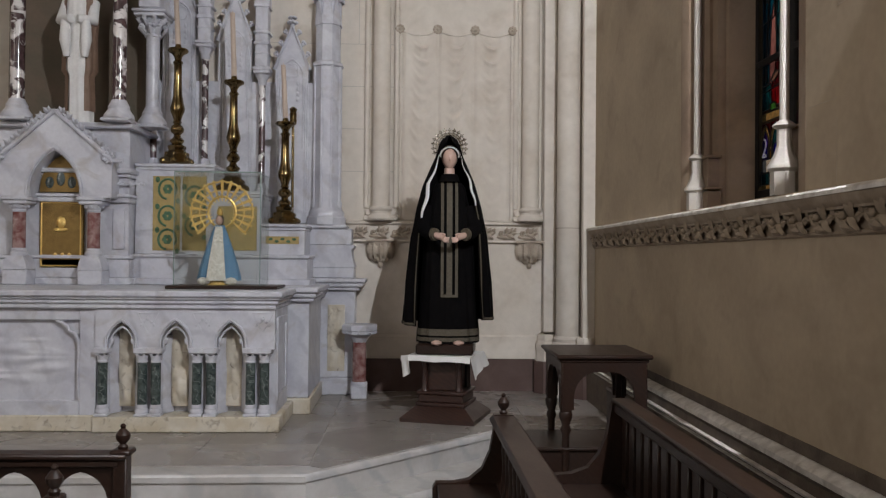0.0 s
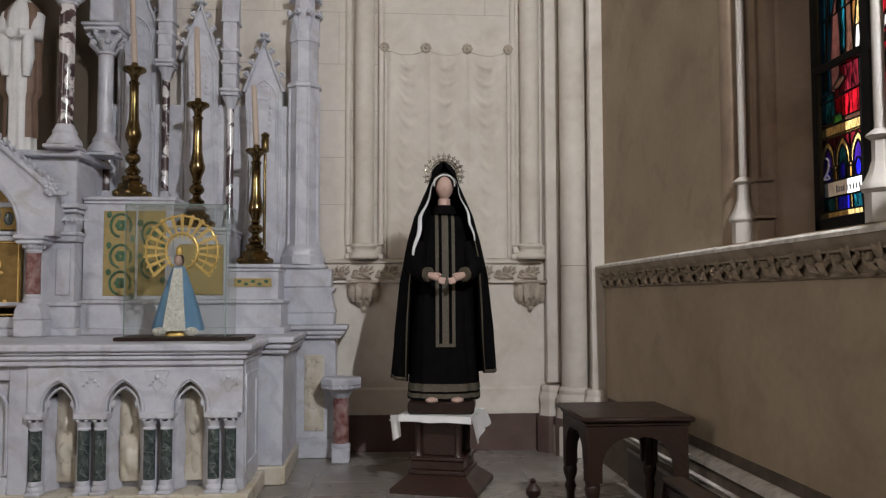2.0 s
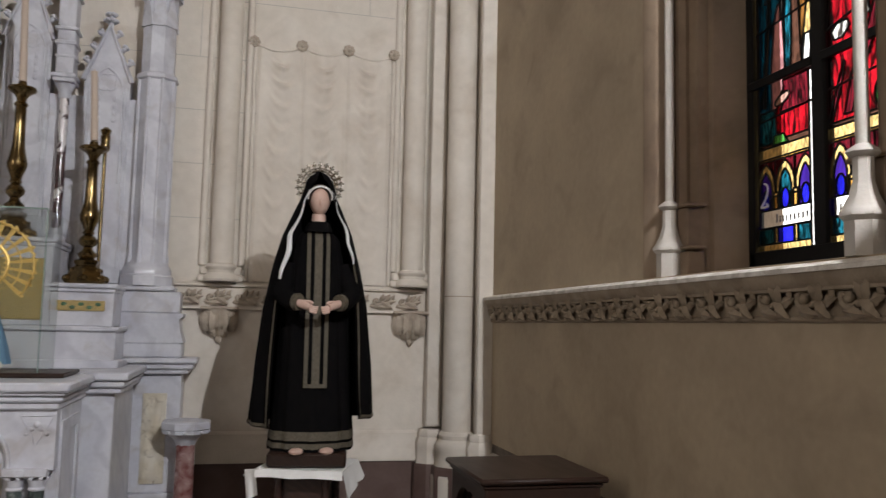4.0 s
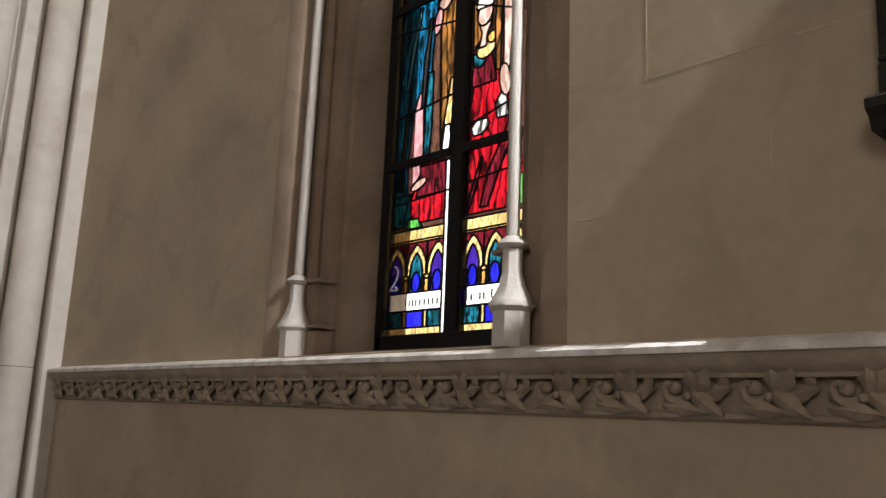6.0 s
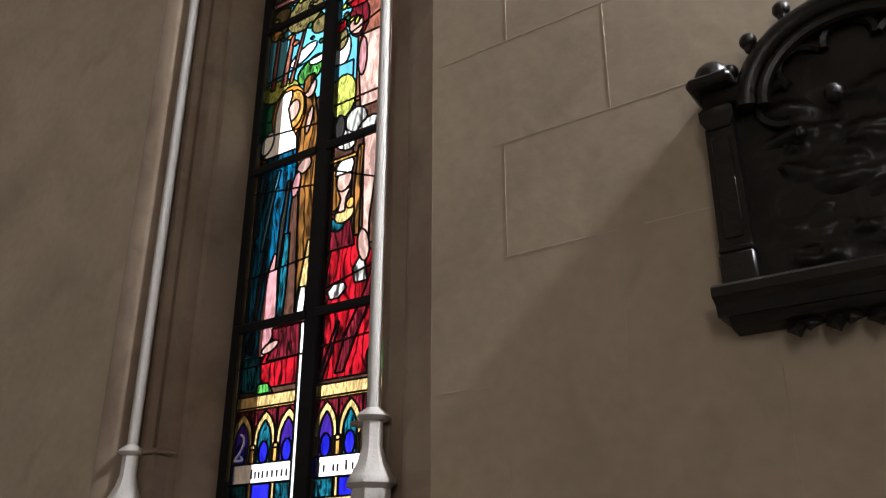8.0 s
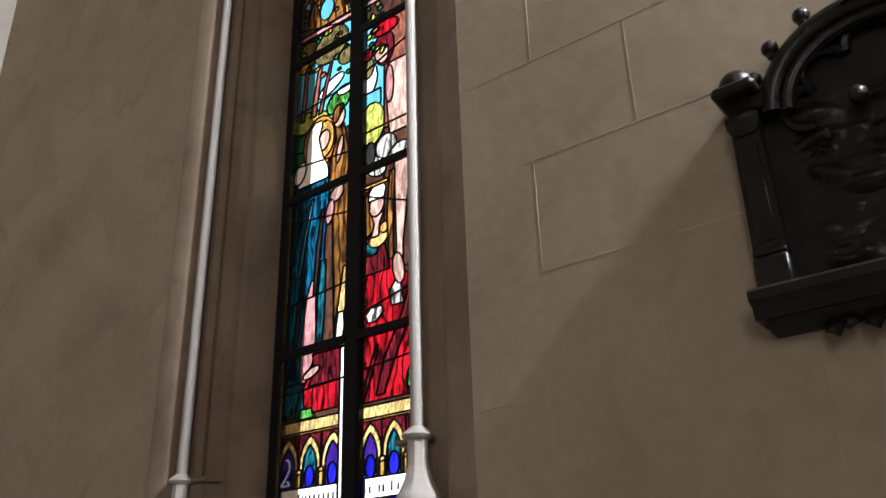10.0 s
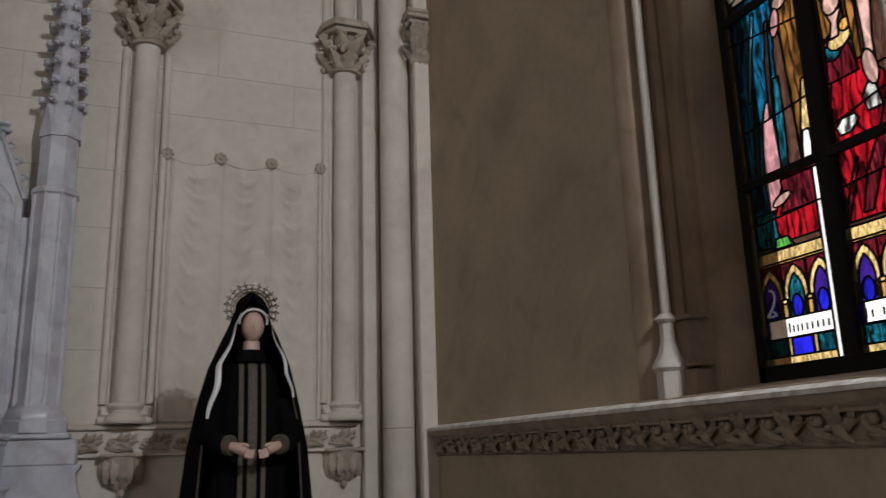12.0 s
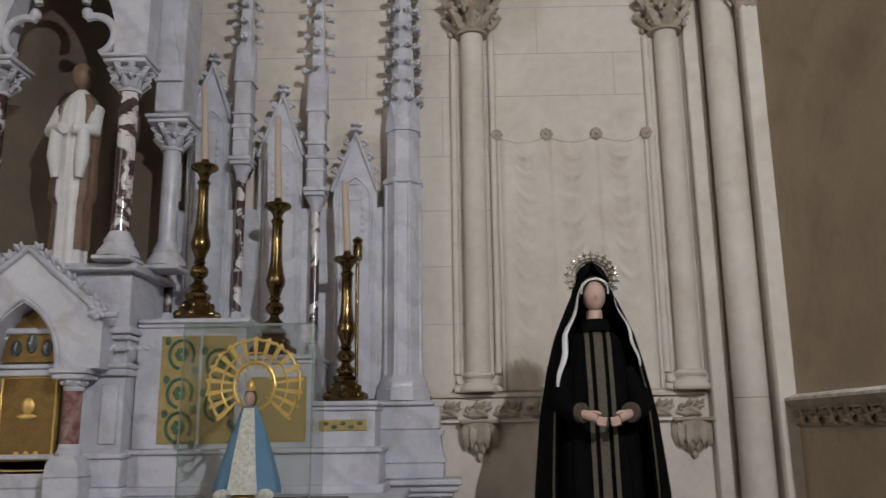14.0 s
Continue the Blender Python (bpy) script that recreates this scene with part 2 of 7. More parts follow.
MARBLE_BROWN = material("mottled_brown_marble", (0.045, 0.026, 0.028), 0.15, spots=(0.12, 0.07, 0.07), scale=14, fine=50, amount=0.7, bump=0.02,
                        stain=dict(scale=9, lo=0.50, hi=0.56, amount=0.95, colour=(0.70, 0.66, 0.65)))
DADO = material("dull_red_stone", (0.085, 0.048, 0.040), 0.6, spots=(0.15, 0.10, 0.085), scale=5, fine=40, amount=0.6, bump=0.15)
FLOOR = material("grey_floor_marble", (0.30, 0.275, 0.252), 0.28, spots=(0.18, 0.158, 0.142), scale=2.5, fine=20, amount=0.7, bump=0.06, per_object=0.12,
                 wave=dict(scale=1.2, distort=8, colour=(0.22, 0.19, 0.17), amount=0.4, lo=0.8, hi=1.0))
STEP = material("worn_white_step_marble", (0.54, 0.525, 0.51), 0.35, spots=(0.34, 0.31, 0.28), scale=3.0, fine=24, amount=0.7, bump=0.08, per_object=0.08,
                wave=dict(scale=1.5, distort=8, colour=(0.33, 0.33, 0.34), amount=0.5, lo=0.75, hi=1.0))
WOOD = material("dark_stained_wood", (0.023, 0.0098, 0.0062), 0.42, spots=(0.012, 0.007, 0.005), scale=6, fine=70, amount=0.7, bump=0.12, bump_scale=60,
                stretch=(1, 0.25, 1), wave=dict(scale=14, distort=5, colour=(0.028, 0.0145, 0.009), amount=0.5, lo=0.4, hi=1.0), coat=0.05, spec=0.35)
WOOD_PED = material("dark_red_pedestal_wood", (0.034, 0.014, 0.010), 0.38, spots=(0.02, 0.010, 0.008), scale=8, fine=80, amount=0.7, bump=0.1, coat=0.2,
                    wave=dict(scale=14, distort=4, colour=(0.055, 0.024, 0.016), amount=0.5, lo=0.4, hi=1.0))
BRONZE = material("dark_bronze_paint", (0.009, 0.0072, 0.0055), 0.36, metal=0.0, spots=(0.020, 0.015, 0.010), scale=14, fine=70, amount=0.5, bump=0.2, bump_scale=60, spec=0.32)
BRASS = material("tarnished_brass", (0.27, 0.19, 0.085), 0.20, metal=1.0, spots=(0.035, 0.022, 0.011), scale=14, fine=70, amount=0.8, bump=0.1)
GOLD = material("gilt_metal", (0.86, 0.60, 0.20), 0.36, metal=0.6, spots=(0.66, 0.42, 0.12), scale=16, fine=60, amount=0.5, bump=0.2, bump_scale=120)
GOLD_MOSAIC = material("gold_mosaic", (0.42, 0.31, 0.12), 0.4, metal=0.3, spots=(0.30, 0.24, 0.10), scale=26, fine=180, amount=0.7, bump=0.5, bump_scale=180)
GREEN_MOSAIC = material("green_mosaic", (0.07, 0.16, 0.08), 0.4, spots=(0.02, 0.06, 0.03), scale=30, fine=180, amount=0.7, bump=0.5, bump_scale=180)
SILVER = material("old_silver", (0.42, 0.38, 0.32), 0.28, metal=1.0, spots=(0.12, 0.10, 0.08), scale=40, fine=90, amount=0.7, bump=0.15)
VELVET = material("black_velvet", (0.0035, 0.0033, 0.0036), 0.95, spots=(0.007, 0.006, 0.006), scale=14, fine=90, amount=0.6, bump=0.1, spec=0.05)
BRAID = material("dull_gold_braid", (0.10, 0.082, 0.055), 0.6, spots=(0.045, 0.036, 0.024), scale=70, fine=220, amount=0.7, bump=0.5, bump_scale=240)
LINEN = material("white_linen", (0.78, 0.77, 0.75), 0.8, spots=(0.62, 0.60, 0.58), scale=10, fine=120, amount=0.3, bump=0.2, bump_scale=260)
SATIN = material("white_satin_lining", (0.80, 0.80, 0.80), 0.45, spots=(0.55, 0.55, 0.56), scale=12, fine=80, amount=0.4, bump=0.1)
FLESH = material("painted_flesh_tone", (0.52, 0.36, 0.295), 0.45, spots=(0.52, 0.31, 0.25), scale=20, fine=80, amount=0.4, bump=0.03)
HAIR = material("dark_painted_hair", (0.03, 0.018, 0.012), 0.5, scale=30, bump=0.2)
BLUE = material("light_blue_cloth", (0.15, 0.30, 0.46), 0.7, spots=(0.06, 0.15, 0.27), scale=14, fine=100, amount=0.5, bump=0.2, bump_scale=180)
LACE = material("white_embroidered_cloth", (0.80, 0.78, 0.72), 0.7, spots=(0.40, 0.36, 0.26), scale=60, fine=160, amount=0.75, bump=0.4, bump_scale=160)
WAX = material("candle_wax", (0.50, 0.40, 0.325), 0.5, spots=(0.5, 0.4, 0.3), scale=12, amount=0.3, bump=0.03)
STATUE = material("white_statue_marble", (0.72, 0.71, 0.70), 0.5, spots=(0.5, 0.48, 0.46), scale=8, fine=50, amount=0.35, bump=0.08)
# dark brown of the niche wall, the canopy's shadow included in the colour
NICHE = material("shaded_brown_niche", (0.13, 0.095, 0.068), 0.75, spots=(0.08, 0.085, 0.06), scale=4, fine=30, amount=0.5, bump=0.15)
IRON = material("black_iron", (0.006, 0.006, 0.0065), 0.6, spots=(0.014, 0.013, 0.012), scale=30, amount=0.5, bump=0.1, spec=0.2)
DOOR_GILT = material("dull_gilt_brass", (0.26, 0.165, 0.05), 0.5, metal=0.55, spots=(0.19, 0.115, 0.035), scale=16, fine=60, amount=0.6, bump=0.35, bump_scale=70)
CHIPPED = material("chipped_white_paint", (0.76, 0.73, 0.68), 0.7, spots=(0.22, 0.18, 0.14), scale=13, fine=60, amount=0.55, bump=0.3)
GRIMY = material("dark_stained_wall_foot", (0.075, 0.055, 0.042), 0.7, spots=(0.20, 0.16, 0.12), scale=9, fine=50, amount=0.6, bump=0.3)
PAPER = material("inscription_enamel", (0.12, 0.10, 0.10), 0.6, bump=0.0)


def clear_glass():
    mat = bpy.data.materials.new("clear_glass")
    mat.use_nodes = True
    N, L = mat.node_tree.nodes, mat.node_tree.links
    N.remove(N["Principled BSDF"])
    t, g, fr, mx = N.new("ShaderNodeBsdfTransparent"), N.new("ShaderNodeBsdfGlossy"), N.new("ShaderNodeLayerWeight"), N.new("ShaderNodeMixShader")
    pw, sc = N.new("ShaderNodeMath"), N.new("ShaderNodeMath")
    pw.operation, sc.operation = 'POWER', 'MULTIPLY_ADD'
    pw.inputs[1].default_value, sc.inputs[1].default_value, sc.inputs[2].default_value = 5.0, 0.40, 0.055
    t.inputs[0].default_value = (0.95, 0.962, 0.952, 1)
    g.inputs["Roughness"].default_value = 0.02
    L.new(fr.outputs["Facing"], pw.inputs[0])
    L.new(pw.outputs[0], sc.inputs[0])
    L.new(sc.outputs[0], mx.inputs[0])
    L.new(t.outputs[0], mx.inputs[1])
    L.new(g.outputs[0], mx.inputs[2])
    L.new(mx.outputs[0], N["Material Output"].inputs[0])
    return mat


def stained(name, colour, dark=0.35, streak=26.0, folds=0.0):
    """Coloured window glass: daylight passes through it, with painted shading in streaks."""
    mat = bpy.data.materials.new(name)
    mat.use_nodes = True
    N, L = mat.node_tree.nodes, mat.node_tree.links
    N.remove(N["Principled BSDF"])
    geo, mp, nz = N.new("ShaderNodeNewGeometry"), N.new("ShaderNodeMapping"), N.new("ShaderNodeTexNoise")
    mp.inputs["Scale"].default_value = (1, 1.6, 0.55)
    info = N.new("ShaderNodeObjectInfo")
    L.new(geo.outputs["Position"], mp.inputs["Vector"])
    L.new(mp.outputs[0], nz.inputs["Vector"])
    nz.inputs["Scale"].default_value, nz.inputs["Detail"].default_value, nz.inputs["Distortion"].default_value = streak, 4, 1.2
    rp = N.new("ShaderNodeValToRGB")
    rp.color_ramp.elements[0].position, rp.color_ramp.elements[1].position = 0.38, 0.62
    rp.color_ramp.elements[0].color = (*[c * dark for c in colour], 1)
    rp.color_ramp.elements[1].color = (*colour, 1)
    L.new(nz.outputs["Fac"], rp.inputs[0])
    tint = rp.outputs[0]
    if folds:
        # painted folds: dark lines that run down the glass and wander
        wv, wr, wm = N.new("ShaderNodeTexWave"), N.new("ShaderNodeValToRGB"), N.new("ShaderNodeMix")
        wv.bands_direction = 'Y'
        wv.inputs["Scale"].default_value, wv.inputs["Distortion"].default_value = folds, 13.0
        wv.inputs["Detail"].default_value, wv.inputs["Detail Scale"].default_value = 3.0, 1.3
        wr.color_ramp.elements[0].position, wr.color_ramp.elements[1].position = 0.04, 0.34
        wr.color_ramp.elements[0].color = (0.06, 0.05, 0.05, 1)
        wr.color_ramp.elements[1].color = (1, 1, 1, 1)
        L.new(mp.outputs[0], wv.inputs["Vector"])
        L.new(wv.outputs["Fac"], wr.inputs[0])
        wm.data_type, wm.blend_type = 'RGBA', 'MULTIPLY'
        wm.inputs[0].default_value = 1.0
        L.new(tint, wm.inputs[6])
        L.new(wr.outputs[0], wm.inputs[7])
        tint = wm.outputs[2]
    hsv, mr = N.new("ShaderNodeHueSaturation"), N.new("ShaderNodeMapRange")
    mr.inputs["To Min"].default_value, mr.inputs["To Max"].default_value = 0.75, 1.15
    L.new(info.outputs["Random"], mr.inputs["Value"])
    L.new(mr.outputs[0], hsv.inputs["Value"])
    L.new(tint, hsv.inputs["Color"])
    t, g, mx = N.new("ShaderNodeBsdfTransparent"), N.new("ShaderNodeBsdfGlossy"), N.new("ShaderNodeMixShader")
    g.inputs["Roughness"].default_value = 0.15
    mx.inputs[0].default_value = 0.03
    L.new(hsv.outputs[0], t.inputs[0])
    L.new(t.outputs[0], mx.inputs[1])
    L.new(g.outputs[0], mx.inputs[2])
    L.new(mx.outputs[0], N["Material Output"].inputs[0])
    return mat


GLASS = clear_glass()

# ---- structure ----
BACK, EAST = 8.99, 1.855
WIN0, WIN1, SILL, SPRING, RISE = 4.66, 6.24, 1.88, 5.6, 1.3

floor = solid("floor", M().box(-9, 2.5, -8, 9.6, -0.3, 0, 0.002), FLOOR, "worn grey stone floor of the church", "floor", "structure")
m = M()
m.box(-9, 2.5, BACK, 9.6, 0, 10, 0.002)
wall_north = solid("wall_north", m, CREAM, "cream painted stone wall behind the altar", "wall", "structure")
m = M()
mid = (WIN0 + WIN1) / 2
arch = gothic(WIN0, WIN1, SILL, SPRING, RISE, 9)
half = len(arch) // 2
m.prism([(-8, 0), (mid, 0), (mid, SILL)] + arch[:half + 1] + [(mid, 10), (-8, 10)], "x", EAST, 2.5)
m.prism([(mid, 0), (9.0, 0), (9.0, 10), (mid, 10)] + arch[half:] + [(mid, SILL)], "x", EAST, 2.5)
wall_east = solid("wall_east", m, OCHRE, "ochre plastered side wall with a tall window", "wall", "structure", sharp=20)
solid("wall_south", M().box(-9, 2.5, -8.4, -8, 0, 10, 0.002), CREAM, "plain cream wall closing the nave", "wall", "structure")
solid("wall_west", M().box(-9.4, -9, -8, 9.6, 0, 10, 0.002), CREAM, "plain cream wall of the far aisle", "wall", "structure")
solid("ceiling", M().box(-9, 2.5, -8, 9.6, 10, 10.4, 0.002), CREAM, "plain plastered church ceiling", "ceiling", "structure")

# joints of the plaster blocks on the side wall: thin proud lines of mortar
JOINT = material("pale_mortar", (0.47, 0.40, 0.31), 0.7, spots=(0.33, 0.27, 0.20), scale=5, amount=0.95, bump=0)
m = M()
for z, y0, y1 in ((2.234, 4.40, 4.63), (2.60, 4.05, 4.40), (2.60, 3.80, 3.98), (2.967, 3.80, 4.42), (3.33, 3.0, 4.62), (3.70, 2.4, 4.6)):
    m.box(EAST - 0.0006, EAST + 0.01, y0, y1, z - 0.0016, z + 0.0016, 0.0004)
for y, z0, z1 in ((4.39, 2.605, 2.967), (4.053, 2.22, 2.597), (3.70, 1.90, 2.21), (4.40, 1.90, 2.17), (4.045, 2.967, 3.33), (4.37, 3.33, 3.70)):
    m.box(EAST - 0.0006, EAST + 0.01, y - 0.0013, y + 0.0013, z0, z1, 0.0004)
part("mortar_joint", m, JOINT, wall_east, "pale raking mortar joints")


def relief_sheet(m, u0, u1, z0, z1, base, amp, lumps, seed, nu=26, nz=44, axis="y", sizes=(0.08, 0.22)):
    """A panel of worn carving: smooth lumps and hollows over a flat ground, thinning out to its rim, facing -y or -x."""
    rnd = random.Random(seed)
    spots = [(rnd.uniform(0.12, 0.88), rnd.uniform(0.06, 0.94), rnd.uniform(*sizes), rnd.uniform(*sizes) * 0.9, rnd.uniform(-0.35, 1.0), rnd.uniform(-0.6, 0.6)) for k in range(lumps)]

    def at(u, v):
        h = 0.0
        for a, b, p, q, w, s in spots:
            du, dv = u - a + s * (v - b), v - b
            h += w * math.exp(-(du / p) ** 2 - (dv / (q * 0.6)) ** 2)
        h = 1 - math.exp(-1.1 * max(-0.3, h))
        h *= min(1, 14 * min(u, 1 - u)) * min(1, 14 * min(v, 1 - v))
        p, z, d = u0 + (u1 - u0) * u, z0 + (z1 - z0) * v, base - amp * h
        return (p, d, z) if axis == "y" else (d, p, z)
    m.grid(at, nu, nz)


def leaf(m, root, tip, side, width, lift, curl=0.35, n=8, mi=0):
    """A carved leaf: a ridged blade from root to tip, raised along its rib, its end curled out along side."""
    root, tip, side = Vector(root), Vector(tip), Vector(side).normalized()
    d = tip - root
    across = d.cross(side).normalized()
    rows = []
    for j in range(n + 1):
        t = j / n
        w = width * math.sin(math.pi * min(1, 0.12 + 0.88 * t)) ** 0.7 * (1 + 0.22 * math.sin(t * 14))
        c = root + d * t + side * (lift * math.sin(math.pi * t * 0.9) + curl * width * t * t)
        rows.append([c - across * w - side * 0.35 * width, c - across * w * 0.5, c + side * 0.30 * width, c + across * w * 0.5, c + across * w - side * 0.35 * width])
    vs = [p for r in rows for p in r]
    fs = [(j * 5 + i, j * 5 + i + 1, (j + 1) * 5 + i + 1, (j + 1) * 5 + i) for j in range(n) for i in range(4)]
    base = len(vs)
    vs += [r[2] - side * width * 0.9 for r in rows]
    for j in range(n):
        fs.append((j * 5, (j + 1) * 5, base + j + 1, base + j))
        fs.append((j * 5 + 4, base + j, base + j + 1, (j + 1) * 5 + 4))
    m.add(vs, fs, mi)


def scroll(m, c, r, turns, depth, sign=1, thick=0.011, flip=1):
    """A spiral tendril in the plane of the local x (along) and z, standing proud in -y."""
    pts, rad = [], []
    for k in range(22):
        t = k / 21
        a = flip * (turns * 2 * math.pi * t)
        q = r * (1 - 0.8 * t)
        pts.append((c[0] + sign * q * math.cos(a), c[1] - depth * (0.4 + 0.6 * t), c[2] + q * math.sin(a)))
        rad.append(thick * (1 - 0.35 * t))
    m.tube(pts, rad, 6)


def carved_motif(name, mat):
    """One length of leaf scroll, 0.2 long, in local x and z, its back at y = 0: a berry in its curl and a fan of ridged leaves."""
    m = M()
    pts = [(0.045 + (0.036 - 0.004 * t) * math.cos(a), -0.014 - 0.004 * t, 0.004 + (0.036 - 0.004 * t) * math.sin(a)) for t, a in enumerate(np.linspace(5.4, 1.2, 9))]
    m.tube(pts, [0.013, 0.013, 0.012, 0.012, 0.011, 0.010, 0.009, 0.008, 0.006], 6)
    m.ball((0.047, -0.022, 0.004), (0.019, 0.019, 0.018), 10, 7)
    m.ball((0.078, -0.016, -0.016), (0.012, 0.012, 0.012), 8, 6)
    for root, tip, wide, lift in (((0.000, -0.006, -0.036), (0.130, -0.014, -0.052), 0.017, 0.020), ((0.080, -0.008, 0.000), (0.172, -0.012, -0.060), 0.023, 0.024),
                                  ((0.090, -0.006, -0.015), (0.096, -0.026, 0.056), 0.020, 0.016), ((0.098, -0.006, -0.018), (0.148, -0.030, 0.052), 0.022, 0.018),
                                  ((0.105, -0.006, -0.020), (0.196, -0.014, 0.004), 0.018, 0.018), ((0.150, -0.004, -0.010), (0.186, -0.020, 0.050), 0.016, 0.012)):
        leaf(m, root, tip, (0, -1, 0), wide, lift, 0.45)
    return m.mesh(name, mat, (0, 0, 0), 50)


# string course along the side wall
st = thing("string_course", (EAST, 5.4, 1.69), "ochre stone string course carved with curling leaves", "cornice", kind="structure")
m = M()
m.prism([(EAST + 0.02, 1.89), (1.79, 1.872), (1.777, 1.862), (1.777, 1.846), (EAST + 0.02, 1.846)], "y", 2.0, 8.56)
part("fillet", m, CHIPPED, st, "worn white painted edge")
m = M()
m.prism([(EAST + 0.02, 1.846), (1.786, 1.846), (1.790, 1.828), (1.806, 1.806), (1.815, 1.800), (1.815, 1.79), (EAST - 0.004, 1.785), (EAST + 0.02, 1.785)], "y", 2.0, 8.56)
part("cove", m, CARVED, st)
m = M()
m.prism([(EAST + 0.02, 1.79), (1.848, 1.79), (1.848, 1.712), (1.836, 1.706), (1.838, 1.696), (1.850, 1.688), (EAST + 0.02, 1.685)], "y", 2.0, 8.56)
part("bed", m, CARVED, st)
motif = carved_motif("leaf_scroll", CARVED)
for k in range(32):
    piece("leaf_scroll", motif, st, pose(1.849, 8.55 - 0.2 * k, 1.762, 0, 0, -90))

# low ledge and panelling along the foot of the side wall
led = thing("wall_ledge", (1.7, 5, 0), "stone ledge with worn white edge along the wall foot", "ledge", kind="structure")
part("ledge_top", M().prism([(EAST + 0.02, 0.775), (1.825, 0.755), (1.80, 0.74), (1.80, 0.715), (EAST + 0.02, 0.70)], "y", 0.5, 8.5), CHIPPED, led, "chipped white painted edge")
part("ledge_face", M().prism([(EAST + 0.02, 0.72), (1.80, 0.70), (1.79, 0.62), (1.77, 0.60), (1.77, 0.0), (EAST + 0.02, 0.0)], "y", 0.5, 8.5), GRIMY, led, "dark grimy stone below the edge")
part("scuffed_strip", M().prism([(EAST + 0.02, 0.83), (EAST - 0.006, 0.825), (EAST - 0.008, 0.77), (EAST + 0.02, 0.77)], "y", 0.5, 8.5), GRIMY, led, "dark scuffed strip above the edge")
for z0, z1 in ((0.646, 0.656), (0.622, 0.627)):
    part("scraped_edge", M().box(1.766, 1.80, 1.0, 8.4, z0, z1, 0.001), CHIPPED, led, "thin scraped pale edge")
part("wainscot_rail", M().prism([(1.77, 0.60), (1.735, 0.60), (1.725, 0.585), (1.735, 0.565), (1.735, 0.0), (1.77, 0.0)], "y", 1.0, 7.6), WOOD, led, "dark wooden wainscot")

# altar platform with two steps, cut off obliquely towards the side wall
def slab(edge, back, z0, z1, c=0.012):
    m = M()
    poly = edge + [(1.84, back), (-6.0, back)]
    inner = [(x, y + 0.015) for x, y in edge] + [(1.84, back), (-6.0, back)]
    n = len(poly)
    vs = [(x, y, z0) for x, y in inner] + [(x, y, z1 - 0.05) for x, y in inner] + [(x, y, z1 - 0.045) for x, y in poly] + [(x, y, z1 - c) for x, y in poly] + [(x, y + c, z1) for x, y in poly]
    fs = [tuple(range(n)), tuple(range(4 * n, 5 * n))]
    for r in range(4):
        fs += [(r * n + i, r * n + (i + 1) % n, (r + 1) * n + (i + 1) % n, (r + 1) * n + i) for i in range(n)]
    return m.add(vs, fs)


step_top = solid("altar_step", slab([(-6.0, 5.97), (-0.40, 6.0), (0.78, 7.14), (1.84, 7.16)], BACK, 0.17, 0.34), STEP, "pale marble altar platform with a rounded nosing", "step", "structure", group="altar steps")
solid("altar_step", slab([(-6.0, 5.70), (-0.30, 5.72), (0.92, 6.86), (1.84, 6.88)], 8.0, 0.0, 0.17), STEP, "pale marble lower altar step", "step", "structure", group="altar steps")
for i in range(7):
    for j in range(5):
        x0, y0 = -3.4 + 0.75 * i, 6.20 + 0.56 * j
        x1, y1 = x0 + 0.747, y0 + 0.557
        if x1 > -0.35 and y0 - 6.10 < (x1 + 0.40) * 0.966:
            continue
        part("floor_slab", M().box(x0, min(x1, 1.80), y0, min(y1, BACK - 0.02), 0.335, 0.344, 0.0015), FLOOR, step_top)
# slabs cut to the oblique edge
for poly in ([(-0.397, 6.20), (-0.32, 6.14), (0.347, 6.783), (0.347, 7.317), (-0.397, 7.317)], [(0.350, 6.786), (0.80, 7.22), (1.097, 7.226), (1.097, 7.877), (0.350, 7.877)],
             [(1.100, 7.226), (1.80, 7.24), (1.80, 8.437), (1.100, 8.437)]):
    part("floor_slab", M().prism(poly, "z", 0.334, 0.343), FLOOR, step_top)

# wall foot: red dado, base mouldings
solid("dado", M().box(-0.35, 1.46, BACK - 0.035, BACK, 0.34, 0.65, 0.005), DADO, "dull red stone dado at the wall foot", "dado", "structure")
solid("base_moulding", M().prism([(BACK + 0.0, 0.65), (BACK - 0.05, 0.65), (BACK - 0.055, 0.69), (BACK - 0.04, 0.72), (BACK - 0.04, 0.76), (BACK - 0.025, 0.80), (BACK - 0.02, 0.85), (BACK, 0.87)], "x", -0.35, 1.46), CREAM, "cream base moulding above the dado", "moulding", "structure")

# carved frieze band
fz = thing("frieze", (0.5, BACK, 1.73), "cream stone frieze carved with leaf scrolls", "frieze", kind="structure")
m = M()
m.box(-0.40, 1.42, BACK - 0.03, BACK, 1.74, 1.905, 0.004)
m.prism([(BACK, 1.905), (BACK - 0.055, 1.905), (BACK - 0.06, 1.918), (BACK - 0.04, 1.935), (BACK, 1.94)], "x", -0.40, 1.42)
m.prism([(BACK, 1.74), (BACK - 0.04, 1.742), (BACK - 0.036, 1.755), (BACK, 1.76)], "x", -0.40, 1.42)
part("frieze_bed", m, CREAM, fz)
motif_b = carved_motif("frieze_scroll", CREAM_DIRT)
for k in range(9):
    piece("frieze_scroll", motif_b, fz, pose(-0.39 + 0.2 * k, BACK - 0.028, 1.832, 0, 0, 0))


